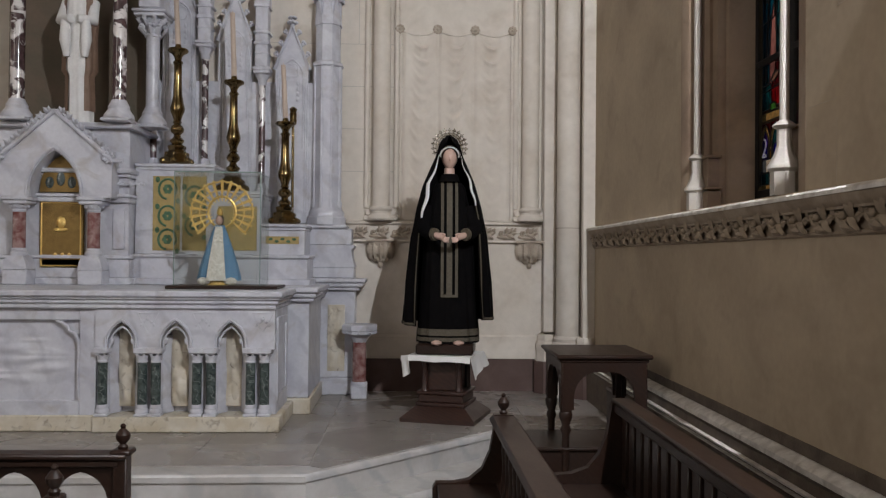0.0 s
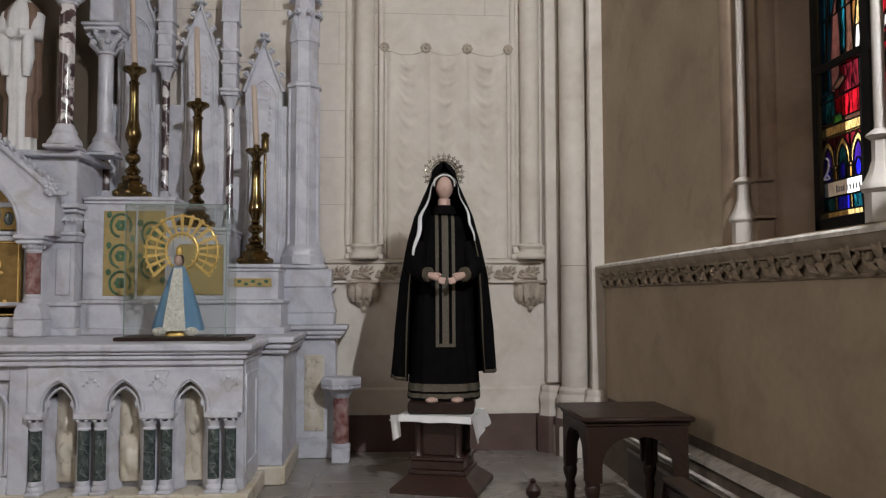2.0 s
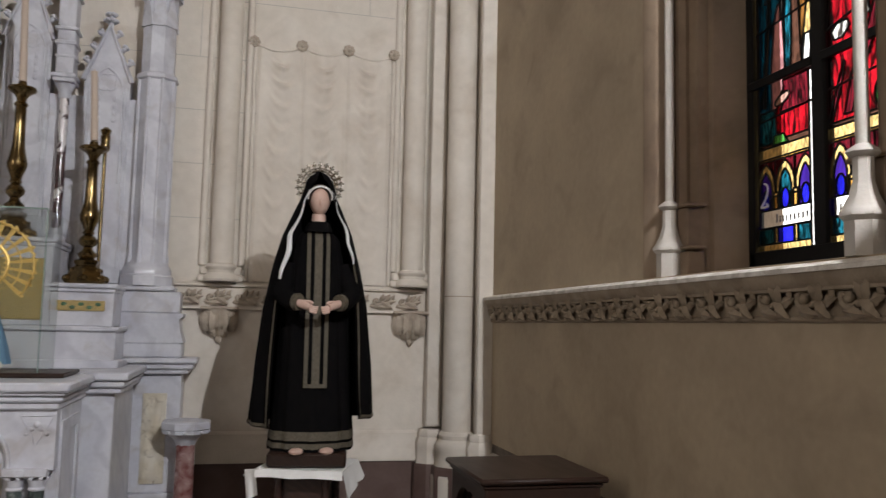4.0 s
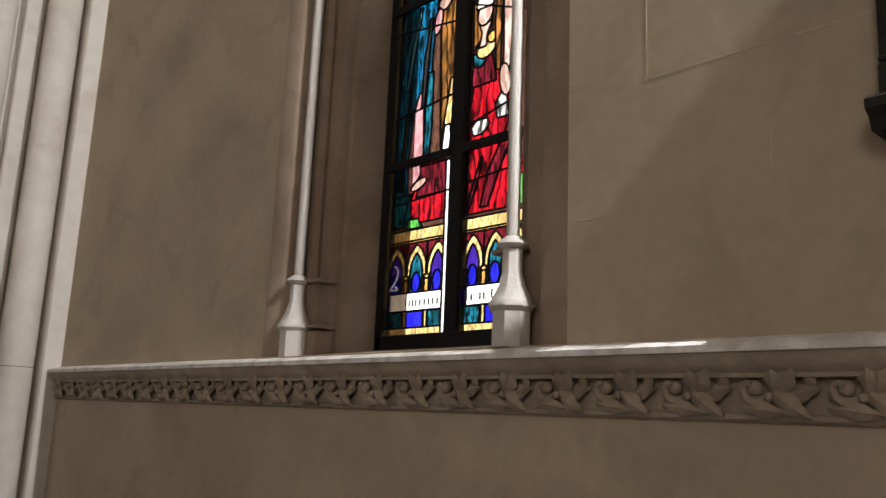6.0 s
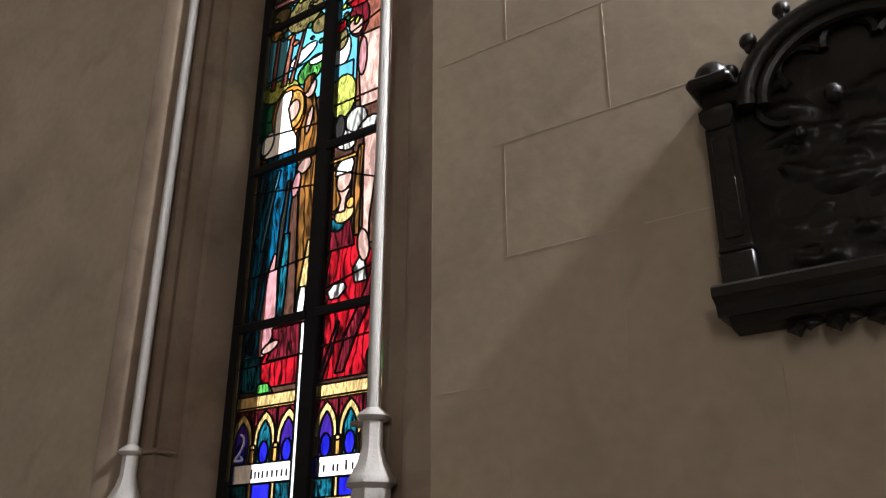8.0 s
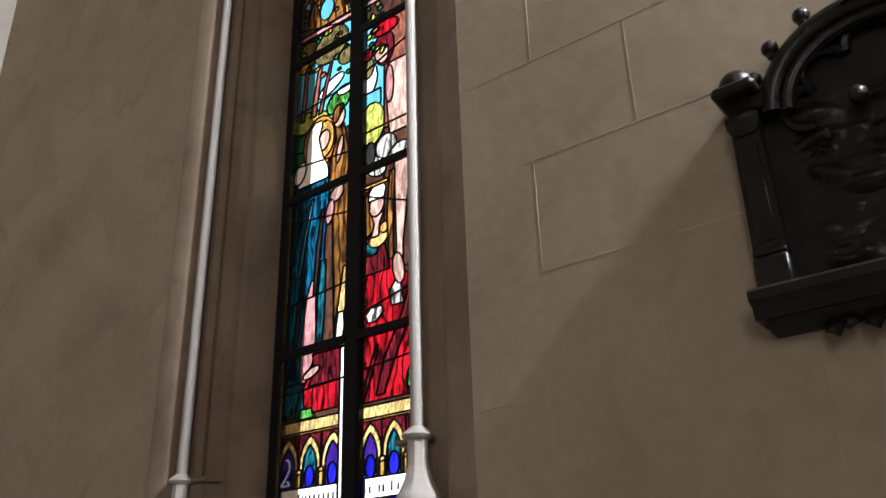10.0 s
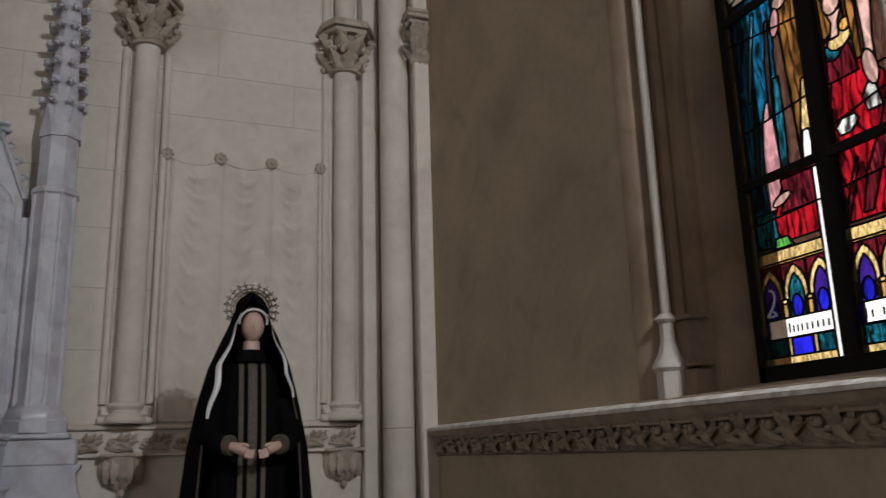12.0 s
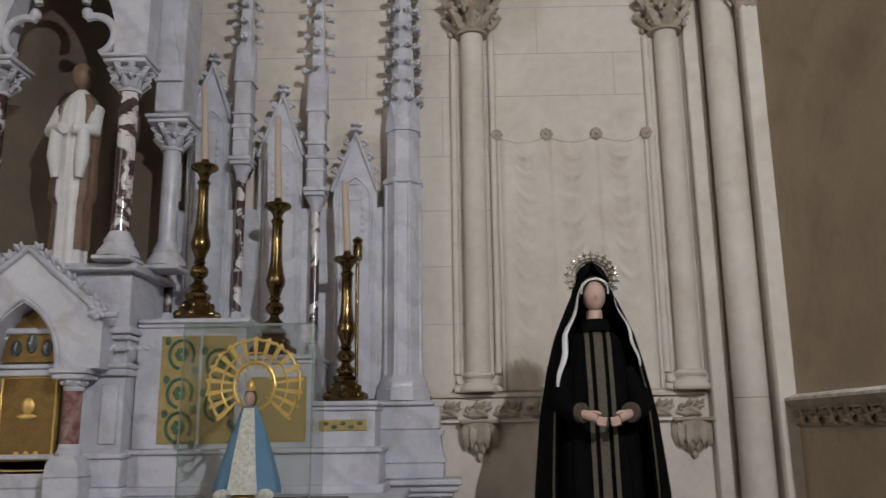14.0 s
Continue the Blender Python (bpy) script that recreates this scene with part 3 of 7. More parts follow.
def capital(m, cx, cy, r, z0, h, seed=0, depth=1.0):
    """A leafy bell with two rings of curled leaves under a moulded slab."""
    rnd = random.Random(seed)
    m.lathe(cx, cy, [(r * 1.12, z0), (r * 1.18, z0 + 0.015), (r * 1.0, z0 + 0.03), (r * 1.05, z0 + 0.4 * h), (r * 1.35, z0 + 0.78 * h), (r * 1.4, z0 + 0.8 * h)], 16)
    for ring, (zz, rr, s) in enumerate(((0.08, 1.1, 1.0), (0.40, 1.2, 1.15))):
        for k in range(8):
            a = 2 * math.pi * (k + 0.5 * ring) / 8
            d = Vector((math.cos(a), math.sin(a), 0))
            p0 = Vector((cx, cy, z0 + zz * h)) + d * r * rr * 0.95
            p1 = Vector((cx, cy, z0 + (zz + 0.36) * h)) + d * r * rr * 1.50
            leaf(m, p0, p1, d, r * 0.42 * s, r * 0.16, 0.9, 6)
            m.ball(p1 + d * r * 0.1, (r * 0.36, r * 0.36, r * 0.25), 8, 6)
            for q in range(3):
                b = a + rnd.uniform(-0.28, 0.28)
                o = Vector((math.cos(b), math.sin(b), 0)) * r * rr * rnd.uniform(1.05, 1.45)
                w = r * rnd.uniform(0.13, 0.24)
                m.ball(Vector((cx, cy, z0 + (zz + rnd.uniform(0.02, 0.42)) * h)) + o, (w, w, w * rnd.uniform(0.6, 1.3)), 7, 5)


def engaged_column(x, label, z1=4.49, pil=0.0, left=True):
    c = thing("engaged_column", (x, BACK, 1.5), label, "column", group="columns on the altar wall", kind="structure")
    y = BACK - 0.055
    m = M()
    m.lathe(x, y, [(0.082, 2.07), (0.082, z1 + 0.02)], 24)
    part("shaft", m, CREAM, c)
    for s in (-1, 1):
        part("side_shaft", M().lathe(x + s * 0.138, BACK - 0.012, [(0.026, 2.06), (0.026, z1)], 12), CREAM, c)
    m = M()
    for r, w, z0, z2 in ((0.10, 0.0, 2.035, 2.07),):
        m.lathe(x, y, [(0.085, 2.07), (0.104, 2.06), (0.110, 2.045), (0.104, 2.03), (0.092, 2.02), (0.092, 2.0), (0.12, 1.975), (0.126, 1.955), (0.12, 1.94)], 20)
    m.box(x - 0.165, x + 0.165, BACK - 0.07, BACK, 1.935, 1.985, 0.012)
    m.box(x - 0.15, x + 0.15, BACK - 0.05, BACK, 1.985, 2.05, 0.012)
    part("base", m, CREAM, c)
    m = M()
    m.box(x - 0.135, x + 0.135, BACK - 0.11, BACK, 1.735, 1.76, 0.01)
    m.lathe(x, BACK - 0.01, [(0.02, 1.53), (0.035, 1.555), (0.06, 1.58), (0.085, 1.61), (0.105, 1.645), (0.118, 1.69), (0.125, 1.74)], 18, sy=0.8)
    for k in range(7):
        a = -math.pi * (k + 0.5) / 7
        d = Vector((math.cos(a), 0.8 * math.sin(a), 0))
        leaf(m, Vector((x, BACK, 1.725)) + d * 0.125, Vector((x, BACK, 1.58)) + d * 0.07, d, 0.036, 0.026, 0.8, 6)
        leaf(m, Vector((x, BACK, 1.62)) + d * 0.09, Vector((x, BACK, 1.54)) + d * 0.02, d, 0.026, 0.018, 0.7, 5)
    m.ball((x, BACK - 0.03, 1.525), (0.022, 0.022, 0.028), 8, 6)
    part("corbel", m, CREAM_DIRT, c, "leaf-carved corbel grey with grime")
    m = M()
    capital(m, x, y, 0.104, z1, 0.34, 3)
    for q, (w, z0) in enumerate(((0.185, 0.28), (0.215, 0.315), (0.195, 0.35))):
        m.prism([(x - w, BACK), (x - w, BACK - 0.12), (x - 0.62 * w, BACK - 0.055 - w), (x + 0.62 * w, BACK - 0.055 - w), (x + w, BACK - 0.12), (x + w, BACK)], "z", z1 + z0, z1 + z0 + 0.030)
    part("capital", m, CREAM_DIRT, c, "capital with curled leaves, grimy in its hollows")
    m = M()
    m.lathe(x, y, [(0.075, z1 + 0.37), (0.075, 8.0)], 20)
    for s in (-1, 1):
        m.lathe(x + s * 0.138, BACK - 0.012, [(0.030, z1 + 0.37), (0.030, 8.0)], 10)
    part("upper_shaft", m, CREAM, c)
    return c


engaged_column(-0.08, "cream clustered wall column with leafy capital and corbel")
engaged_column(1.322, "cream clustered wall column beside the corner pier")

# corner pier between altar wall and side wall: flat strip, hollow, round shaft, hollow, outer strip
pier = thing("corner_pier", (1.6, 8.8, 0.34), "cream moulded corner pier with round shaft", "pier", kind="structure")
part("inner_strip", M().box(1.445, 1.572, BACK - 0.09, BACK, 0.9, 8.0, 0.012), CREAM, pier)
part("pier_core", M().prism([(1.572, BACK), (1.575, 8.975), (1.61, 8.96), (1.72, 8.82), (1.775, 8.70), (1.78, 8.62), (1.855, 8.60), (1.855, BACK)], "z", 0.34, 8.0), CREAM, pier)
part("round_shaft", M().lathe(1.652, 8.765, [(0.108, 0.88), (0.108, 8.0)], 28), CREAM, pier)
part("outer_strip", M().prism([(1.752, 8.62), (1.742, 8.605), (1.742, 8.575), (1.752, 8.56), (1.86, 8.56), (1.86, 8.62)], "z", 0.85, 4.50), CREAM, pier)
m = M()
for cx, cy, r in ((1.652, 8.765, 0.118), (1.49, 8.93, 0.085), (1.79, 8.60, 0.085)):
    m.lathe(cx, cy, [(r * 1.55, 0.34), (r * 1.55, 0.56), (r * 1.5, 0.60), (r * 1.30, 0.66), (r * 1.28, 0.74), (r * 1.36, 0.77), (r * 1.30, 0.80), (r * 1.08, 0.83), (r * 1.14, 0.86), (r * 1.02, 0.885)], 8 if cx != 1.652 else 16)
part("pier_base", m, CREAM, pier)
m = M()
for cx, cy, r in ((1.652, 8.765, 0.118), (1.49, 8.93, 0.085), (1.79, 8.60, 0.085)):
    m.lathe(cx, cy, [(r * 1.62, 0.344), (r * 1.62, 0.62), (r * 1.56, 0.64)], 8)
part("pier_plinth", m, DADO, pier, "dull red stone plinth")
m = M()
m.box(1.74, 1.85, 8.57, 8.66, 4.44, 4.86, 0.01)
for k in range(3):
    for z in (4.53, 4.66, 4.76):
        leaf(m, (1.745 + 0.045 * k, 8.575, z - 0.05), (1.74 + 0.045 * k, 8.53, z + 0.05), (0, -1, 0), 0.03, 0.015, 0.8, 6)
    for z in (4.58, 4.74):
        leaf(m, (1.735, 8.60, z - 0.07), (1.69, 8.58, z + 0.04), (-1, -0.3, 0), 0.035, 0.015, 0.9, 6)
        m.ball((1.69, 8.57, z + 0.05), 0.025, 8, 6)
for k, w in enumerate((0.0, 0.02, 0.008)):
    m.box(1.70 - w, 1.855, 8.53 - w, 8.66, 4.80 + 0.045 * k, 4.835 + 0.045 * k, 0.008)
part("strip_capital", m, CREAM_DIRT, pier, "small leafy capital")
part("upper_strip", M().box(1.74, 1.86, 8.56, 8.62, 4.93, 8.0, 0.01), CREAM, pier)
part("shaft_joint", M().lathe(1.652, 8.765, [(0.1095, 1.872), (0.1095, 1.878)], 28), CARVED, pier)

# carved drapery panel with four rosettes
pn = thing("drapery_panel", (0.62, BACK, 2.0), "cream plaster panel in low relief of hanging drapery", "relief", kind="structure")


def drape(u, v):
    # three hung lengths, each with one cascade of pouches that grow longer and fainter downwards
    x, z = 0.115 + 1.01 * u, 1.95 + 1.77 * v
    k = min(2, int(u * 3))
    c = u * 3 - k
    hang = 1.77 * (1 - v)
    q = c - 0.50 - 0.05 * math.sin(4.2 * hang + 1.7 * k)
    turn = 2 * math.pi * (hang ** 0.85 / 0.165 + 1.5 * q * q * 4 + 0.55 * q * (1 if k % 2 else -1))
    pouch = (0.5 + 0.5 * math.sin(turn + 0.9 * math.sin(turn))) ** 1.2
    cascade = math.exp(-(q / (0.15 + 0.04 * hang)) ** 2)
    fade = max(0.30, 1 - 0.55 * hang) * min(1, 12 * (1 - v))
    seam = min(1, 14 * min(c, 1 - c))
    sag = 0.5 + 0.5 * math.sin(2 * math.pi * c - 0.5 * math.pi)
    h = 0.050 * cascade * pouch * fade + 0.010 * seam + 0.003 * math.sin(2 * math.pi * c * 2.5 + 1.5 * math.sin(2.1 * hang + k)) * seam
    return (x, BACK - 0.006 - h, z - 0.035 * sag * max(0, 1 - hang / 0.3))


part("drapery", M().grid(drape, 150, 200), CREAM, pn, sharp=180)
m = M()
m.box(0.085, 0.108, BACK - 0.02, BACK, 1.95, 3.72, 0.005)
m.box(1.135, 1.160, BACK - 0.02, BACK, 1.95, 3.72, 0.005)
for k in range(3):
    m.tube([(0.09 + 0.355 * (k + t), BACK - 0.016, 3.735 - 0.045 * math.sin(math.pi * t)) for t in np.linspace(0, 1, 11)], 0.009, 6)
part("panel_edge", m, CREAM, pn)
m = M()
for k in range(8):
    a = 2 * math.pi * k / 8
    d = Vector((math.cos(a), 0, math.sin(a)))
    m.ball(d * 0.030 + Vector((0, -0.016, 0)), (0.017, 0.014, 0.017), 8, 6)
m.ball((0, -0.022, 0), (0.018, 0.018, 0.018), 8, 6)
m.lathe(0, 0, [(0.040, -0.0), (0.042, 0.012), (0.030, 0.016)], 14)
for i in range(len(m.v) - 42, len(m.v)):
    x, y, z = m.v[i]
    m.v[i] = (x, -z, y)
ros = m.mesh("rosette", CREAM_DIRT, (0, 0, 0))
for k in range(4):
    piece("rosette", ros, pn, pose(0.083 + 0.3555 * k, BACK - 0.012, 3.747))

# faint joints between the stones of the altar wall
m = M()
for z in (4.38, 4.05, 3.6, 3.2, 2.8, 2.4, 4.75):
    m.box(-2.6, 1.15, BACK - 0.0015, BACK + 0.002, z - 0.003, z + 0.003, 0.0005)
for x, z0, z1 in ((0.95, 4.05, 4.38), (0.4, 4.38, 4.75), (-0.3, 3.6, 4.05), (-0.85, 4.05, 4.38)):
    m.box(x - 0.003, x + 0.003, BACK - 0.0015, BACK + 0.002, z0, z1, 0.0005)
part("stone_joint", m, PAINT, wall_north)

# ---- stained glass window ----
from mathutils.geometry import delaunay_2d_cdt

GX, GL, GR = 2.195, 5.90, 5.05          # plane of the glass, its two jambs
win = thing("window_1", (GX, 5.475, SILL), "tall pointed stained glass window with dark mullion", "window", kind="structure")

# moulded splays either side of the glass
left = [(1.8546, 6.245), (1.8546, 6.238), (1.868, 6.165), (1.885, 6.135), (1.93, 6.115), (1.93, 6.05), (1.955, 6.035), (1.975, 6.04), (1.985, 6.02), (1.985, 5.985), (2.00, 5.975), (2.03, 5.975), (2.04, 5.955), (GX, 5.90), (2.34, 5.90), (2.34, 6.245)]
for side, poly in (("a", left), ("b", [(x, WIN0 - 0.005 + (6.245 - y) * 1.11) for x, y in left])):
    part("jamb", M().prism(poly, "z", SILL - 0.005, 7.2), REVEAL, win, "moulded brown window splay, darkened for shade")
part("window_sill", M().prism([(EAST - 0.03, SILL - 0.02), (EAST - 0.03, SILL + 0.004), (GX, SILL + 0.055), (2.4, SILL + 0.06), (2.4, SILL - 0.02)], "y", WIN0, WIN1), OCHRE, win)


def window_colonnette(x, y):
    c = thing("window_colonnette", (x, y, SILL), "slender white painted colonnette on a faceted base", "colonnette", group="window colonnettes", kind="structure")
    part("shaft", M().lathe(x, y, [(0.021, 2.22), (0.021, 6.4)], 16), PAINT, c)
    z = SILL + 0.005
    m = M()
    t = math.pi / 8
    m.lathe(x, y, [(0.060, z), (0.060, z + 0.105)], 8, turn=0)
    m.lathe(x, y, [(0.060, z + 0.105), (0.074, z + 0.120), (0.074, z + 0.132), (0.066, z + 0.142), (0.044, z + 0.185), (0.036, z + 0.215), (0.032, z + 0.225), (0.032, z + 0.300)], 8)
    part("plinth", m, PAINT, c)
    m = M()
    m.lathe(x, y, [(0.030, z + 0.298), (0.046, z + 0.306), (0.052, z + 0.314), (0.046, z + 0.322), (0.022, z + 0.340)], 8)
    part("ring", m, PAINT, c)
    m = M()
    s = 1 if y > 5.4 else -1
    for z0, z1, d in ((z, z + 0.11, 0.0), (z + 0.12, z + 0.135, 0.016), (z + 0.135, z + 0.305, -0.02), (z + 0.305, z + 0.322, 0.012)):
        a, b = y - s * (0.12 + d), y + s * 0.02
        m.box(1.915 - d * 0.5, 2.0, min(a, b), max(a, b), z0, z1, 0.005)
    part("base_return", m, REVEAL, c, "brown moulded base beside the colonnette, darkened for shade")


window_colonnette(1.898, 6.08)
window_colonnette(1.866, 4.875)

# outlines of the panes: s runs from the far jamb, z up
def oval(s, z, a, b, n=14, turn=0.0):
    t = radians(turn)
    return [(s + a * math.cos(q) * math.cos(t) - b * math.sin(q) * math.sin(t), z + a * math.cos(q) * math.sin(t) + b * math.sin(q) * math.cos(t))
            for q in (2 * math.pi * k / n for k in range(n))]


def band(*rows):
    """A hanging shape: rows (z, left, right) from bottom to top."""
    return [(l, z) for z, l, r in rows] + [(r, z) for z, l, r in reversed(rows)]


def rect(s0, s1, z0, z1):
    return [(s0, z0), (s1, z0), (s1, z1), (s0, z1)]


COL = dict(
    blue=stained("deep_blue_glass", (0.006, 0.16, 0.33), 0.06, 14, 9), teal=stained("teal_glass", (0.010, 0.14, 0.20), 0.06, 20, 9), ultra=stained("ultramarine_glass", (0.02, 0.02, 0.75), 0.35, 12),
    purple=stained("purple_glass", (0.06, 0.02, 0.35), 0.4, 12), red=stained("ruby_glass", (0.54, 0.008, 0.02), 0.05, 9, 6), dark=stained("dark_brown_glass", (0.10, 0.045, 0.03), 0.3),
    maroon=stained("maroon_glass", (0.20, 0.012, 0.025), 0.15, 14, 9), pink=stained("rose_glass", (0.58, 0.27, 0.29), 0.42, 13), skin=stained("pale_flesh_glass", (0.66, 0.40, 0.34), 0.42, 16),
    white=stained("white_glass", (1.0, 1.0, 0.98), 0.75, 30), grey=stained("shaded_white_glass", (0.70, 0.70, 0.66), 0.25, 16, 4), gold=stained("golden_glass", (0.80, 0.56, 0.22), 0.35, 34),
    amber=stained("amber_glass", (0.62, 0.34, 0.08), 0.35, 30), orange=stained("orange_glass", (0.90, 0.30, 0.04), 0.55), brown=stained("brown_glass", (0.30, 0.13, 0.03), 0.10, 10, 4),
    green=stained("green_glass", (0.10, 0.42, 0.08), 0.15, 20, 10), olive=stained("yellow_green_glass", (0.55, 0.60, 0.12), 0.3), forest=stained("dark_green_glass", (0.02, 0.15, 0.07), 0.3),
    sky=stained("sky_blue_glass", (0.13, 0.46, 0.62), 0.8, 10), foliage=stained("olive_brown_glass", (0.22, 0.18, 0.07), 0.12, 40), trunk=stained("reddish_trunk_glass", (0.34, 0.12, 0.08), 0.4), black=stained("smoky_glass", (0.03, 0.028, 0.028), 0.4))
SHAPES = []


def put(kind, poly):
    SHAPES.append((kind, poly))


for s0, s1 in ((0.03, 0.40), (0.475, 0.82)):
    put("dark", rect(s0, s1, 1.99, 6.6))
    put("gold", rect(s0, s1, 1.99, 2.02))
    put("purple", rect(s0, s1, 2.02, 2.40))
    n = 3
    for k in range(n):
        a = s0 + (s1 - s0) * k / n
        w = (s1 - s0) / n
        put("teal" if k % 2 == 0 else "ultra", rect(a + 0.012, a + w - 0.012, 2.02, 2.085))
        put("gold", rect(a - 0.008, a + 0.012, 2.02, 2.09))
        put("maroon", rect(a, a + w, 2.16, 2.375))
        put("gold", gothic(a + 0.004, a + w - 0.004, 2.16, 2.255, 0.105, 5))
        put(("purple", "teal", "purple")[k], gothic(a + 0.024, a + w - 0.024, 2.16, 2.24, 0.085, 5))
        put("ultra", oval(a + w / 2, 2.20, 0.026, 0.045, 10))
        put("amber", rect(a - 0.012, a + 0.014, 2.16, 2.215))
        put("gold", rect(a - 0.012, a + 0.014, 2.215, 2.232))
    put("white", rect(s0 + 0.028, s1, 2.088, 2.162))
    put("gold", rect(s0, s1, 2.372, 2.425))
    put("amber", rect(s0, s1, 2.368, 2.378))
put("gold", rect(0.03, 0.045, 2.1, 4.35))
# left light: a tall robed shape, landscape behind
put("sky", rect(0.045, 0.40, 3.72, 4.32))
put("forest", oval(0.09, 3.70, 0.10, 0.12, 14))
put("olive", oval(0.13, 3.84, 0.13, 0.06, 14, -8))
put("forest", oval(0.10, 3.74, 0.08, 0.05))
put("green", oval(0.32, 3.88, 0.08, 0.06, 12, 20))
put("white", oval(0.27, 3.99, 0.09, 0.035, 12, 25))
put("white", oval(0.36, 3.93, 0.05, 0.025))
for s, w, lean in ((0.085, 0.014, 0.02), (0.155, 0.018, 0.05), (0.20, 0.012, 0.09)):
    put("trunk", [(s - w, 3.86), (s + w, 3.86), (s + w * 0.6 + lean, 4.22), (s - w * 0.6 + lean, 4.22)])
put("foliage", oval(0.10, 4.24, 0.09, 0.08))
put("foliage", oval(0.26, 4.23, 0.12, 0.10, 14, 20))
put("amber", oval(0.08, 4.17, 0.035, 0.03))
put("foliage", oval(0.37, 4.12, 0.06, 0.05))
put("brown", band((2.80, 0.30, 0.40), (3.2, 0.26, 0.40), (3.6, 0.28, 0.39), (3.75, 0.30, 0.36)))
put("skin", oval(0.33, 3.79, 0.035, 0.052, 12, -10))
put("brown", band((3.77, 0.285, 0.31), (3.84, 0.29, 0.36), (3.86, 0.31, 0.35)))
put("dark", band((2.70, 0.24, 0.33), (3.1, 0.22, 0.31), (3.3, 0.25, 0.30)))
put("blue", band((2.44, 0.06, 0.17), (2.62, 0.055, 0.20), (2.9, 0.06, 0.25), (3.2, 0.05, 0.26), (3.42, 0.07, 0.28), (3.50, 0.09, 0.27)))
put("teal", band((2.44, 0.05, 0.20), (2.52, 0.055, 0.19), (2.58, 0.06, 0.15)))
put("pink", band((2.58, 0.14, 0.20), (2.75, 0.135, 0.225), (2.95, 0.16, 0.215), (3.02, 0.185, 0.20)))
put("teal", band((2.70, 0.225, 0.26), (2.9, 0.225, 0.27), (3.1, 0.235, 0.27)))
put("red", band((2.45, 0.17, 0.40), (2.55, 0.16, 0.40), (2.64, 0.20, 0.40), (2.72, 0.27, 0.40)))
put("maroon", band((2.56, 0.19, 0.40), (2.62, 0.22, 0.40), (2.69, 0.21, 0.40)))
put("skin", oval(0.205, 2.615, 0.05, 0.02, 12, 20))
put("green", band((2.43, 0.14, 0.24), (2.47, 0.15, 0.21)))
put("orange", oval(0.205, 3.70, 0.105, 0.145, 18))
put("amber", oval(0.235, 3.71, 0.065, 0.10, 14))
put("skin", oval(0.232, 3.705, 0.038, 0.055, 12, -15))
put("white", band((3.50, 0.07, 0.27), (3.56, 0.08, 0.265), (3.62, 0.12, 0.23), (3.72, 0.12, 0.20), (3.79, 0.14, 0.22), (3.82, 0.17, 0.215)))
put("white", oval(0.085, 3.58, 0.035, 0.06, 12, -20))
put("skin", oval(0.335, 3.62, 0.018, 0.07, 12, -12))
put("skin", oval(0.325, 3.40, 0.045, 0.035, 12, 30))
put("pink", oval(0.285, 3.32, 0.025, 0.06, 12, -10))
put("gold", band((2.76, 0.33, 0.385), (2.86, 0.345, 0.39), (3.04, 0.375, 0.392)))
put("white", band((2.70, 0.335, 0.375), (2.78, 0.34, 0.385), (2.84, 0.35, 0.38)))
# bright line of light along the mullion foot, drawn as a white pane
put("white", rect(0.368, 0.392, 1.99, 2.69))
# right light: seated red shape, pale upright shape
put("sky", rect(0.475, 0.60, 3.62, 4.25))
put("white", oval(0.51, 3.92, 0.05, 0.09))
put("sky", rect(0.475, 0.58, 3.76, 3.84))
put("olive", oval(0.53, 3.67, 0.075, 0.11))
put("foliage", oval(0.50, 3.98, 0.04, 0.06))
put("trunk", rect(0.60, 0.82, 3.55, 4.2))
put("dark", rect(0.60, 0.82, 2.95, 3.62))
put("skin", band((2.92, 0.655, 0.70), (3.05, 0.665, 0.70), (3.25, 0.66, 0.725), (3.45, 0.655, 0.76)))
put("skin", band((3.58, 0.63, 0.79), (3.74, 0.615, 0.79), (3.86, 0.64, 0.80), (3.95, 0.62, 0.80)))
put("pink", oval(0.63, 3.84, 0.025, 0.10))
put("maroon", oval(0.60, 4.05, 0.06, 0.10))
put("skin", oval(0.585, 4.02, 0.04, 0.055, 12, 20))
put("red", oval(0.60, 4.16, 0.09, 0.04))
put("red", oval(0.50, 4.05, 0.03, 0.035))
put("grey", oval(0.61, 3.53, 0.06, 0.06, 12, 30))
put("grey", oval(0.55, 3.45, 0.07, 0.045, 12, -35))
put("grey", oval(0.68, 3.48, 0.06, 0.04, 12, 20))
put("black", oval(0.52, 3.52, 0.03, 0.06))
put("red", band((2.44, 0.475, 0.76), (2.6, 0.475, 0.80), (2.8, 0.475, 0.80), (2.92, 0.50, 0.72), (3.02, 0.52, 0.62)))
put("maroon", band((2.96, 0.475, 0.63), (3.05, 0.48, 0.61), (3.12, 0.49, 0.60)))
put("green", oval(0.77, 2.50, 0.06, 0.06))
put("grey", band((2.755, 0.515, 0.56), (2.79, 0.50, 0.60), (2.815, 0.53, 0.585)))
put("grey", band((2.80, 0.64, 0.70), (2.86, 0.625, 0.69), (2.90, 0.655, 0.68)))
put("skin", oval(0.675, 2.95, 0.03, 0.07, 12, 10))
put("teal", oval(0.525, 3.07, 0.045, 0.03, 12, -15))
put("gold", oval(0.57, 3.11, 0.055, 0.04, 12, 15))
put("amber", oval(0.60, 3.15, 0.025, 0.025))
put("brown", oval(0.52, 3.24, 0.045, 0.11, 12, -5))
put("skin", band((3.12, 0.53, 0.57), (3.18, 0.545, 0.575), (3.22, 0.53, 0.60)))
put("skin", oval(0.56, 3.265, 0.042, 0.055, 12, -15))
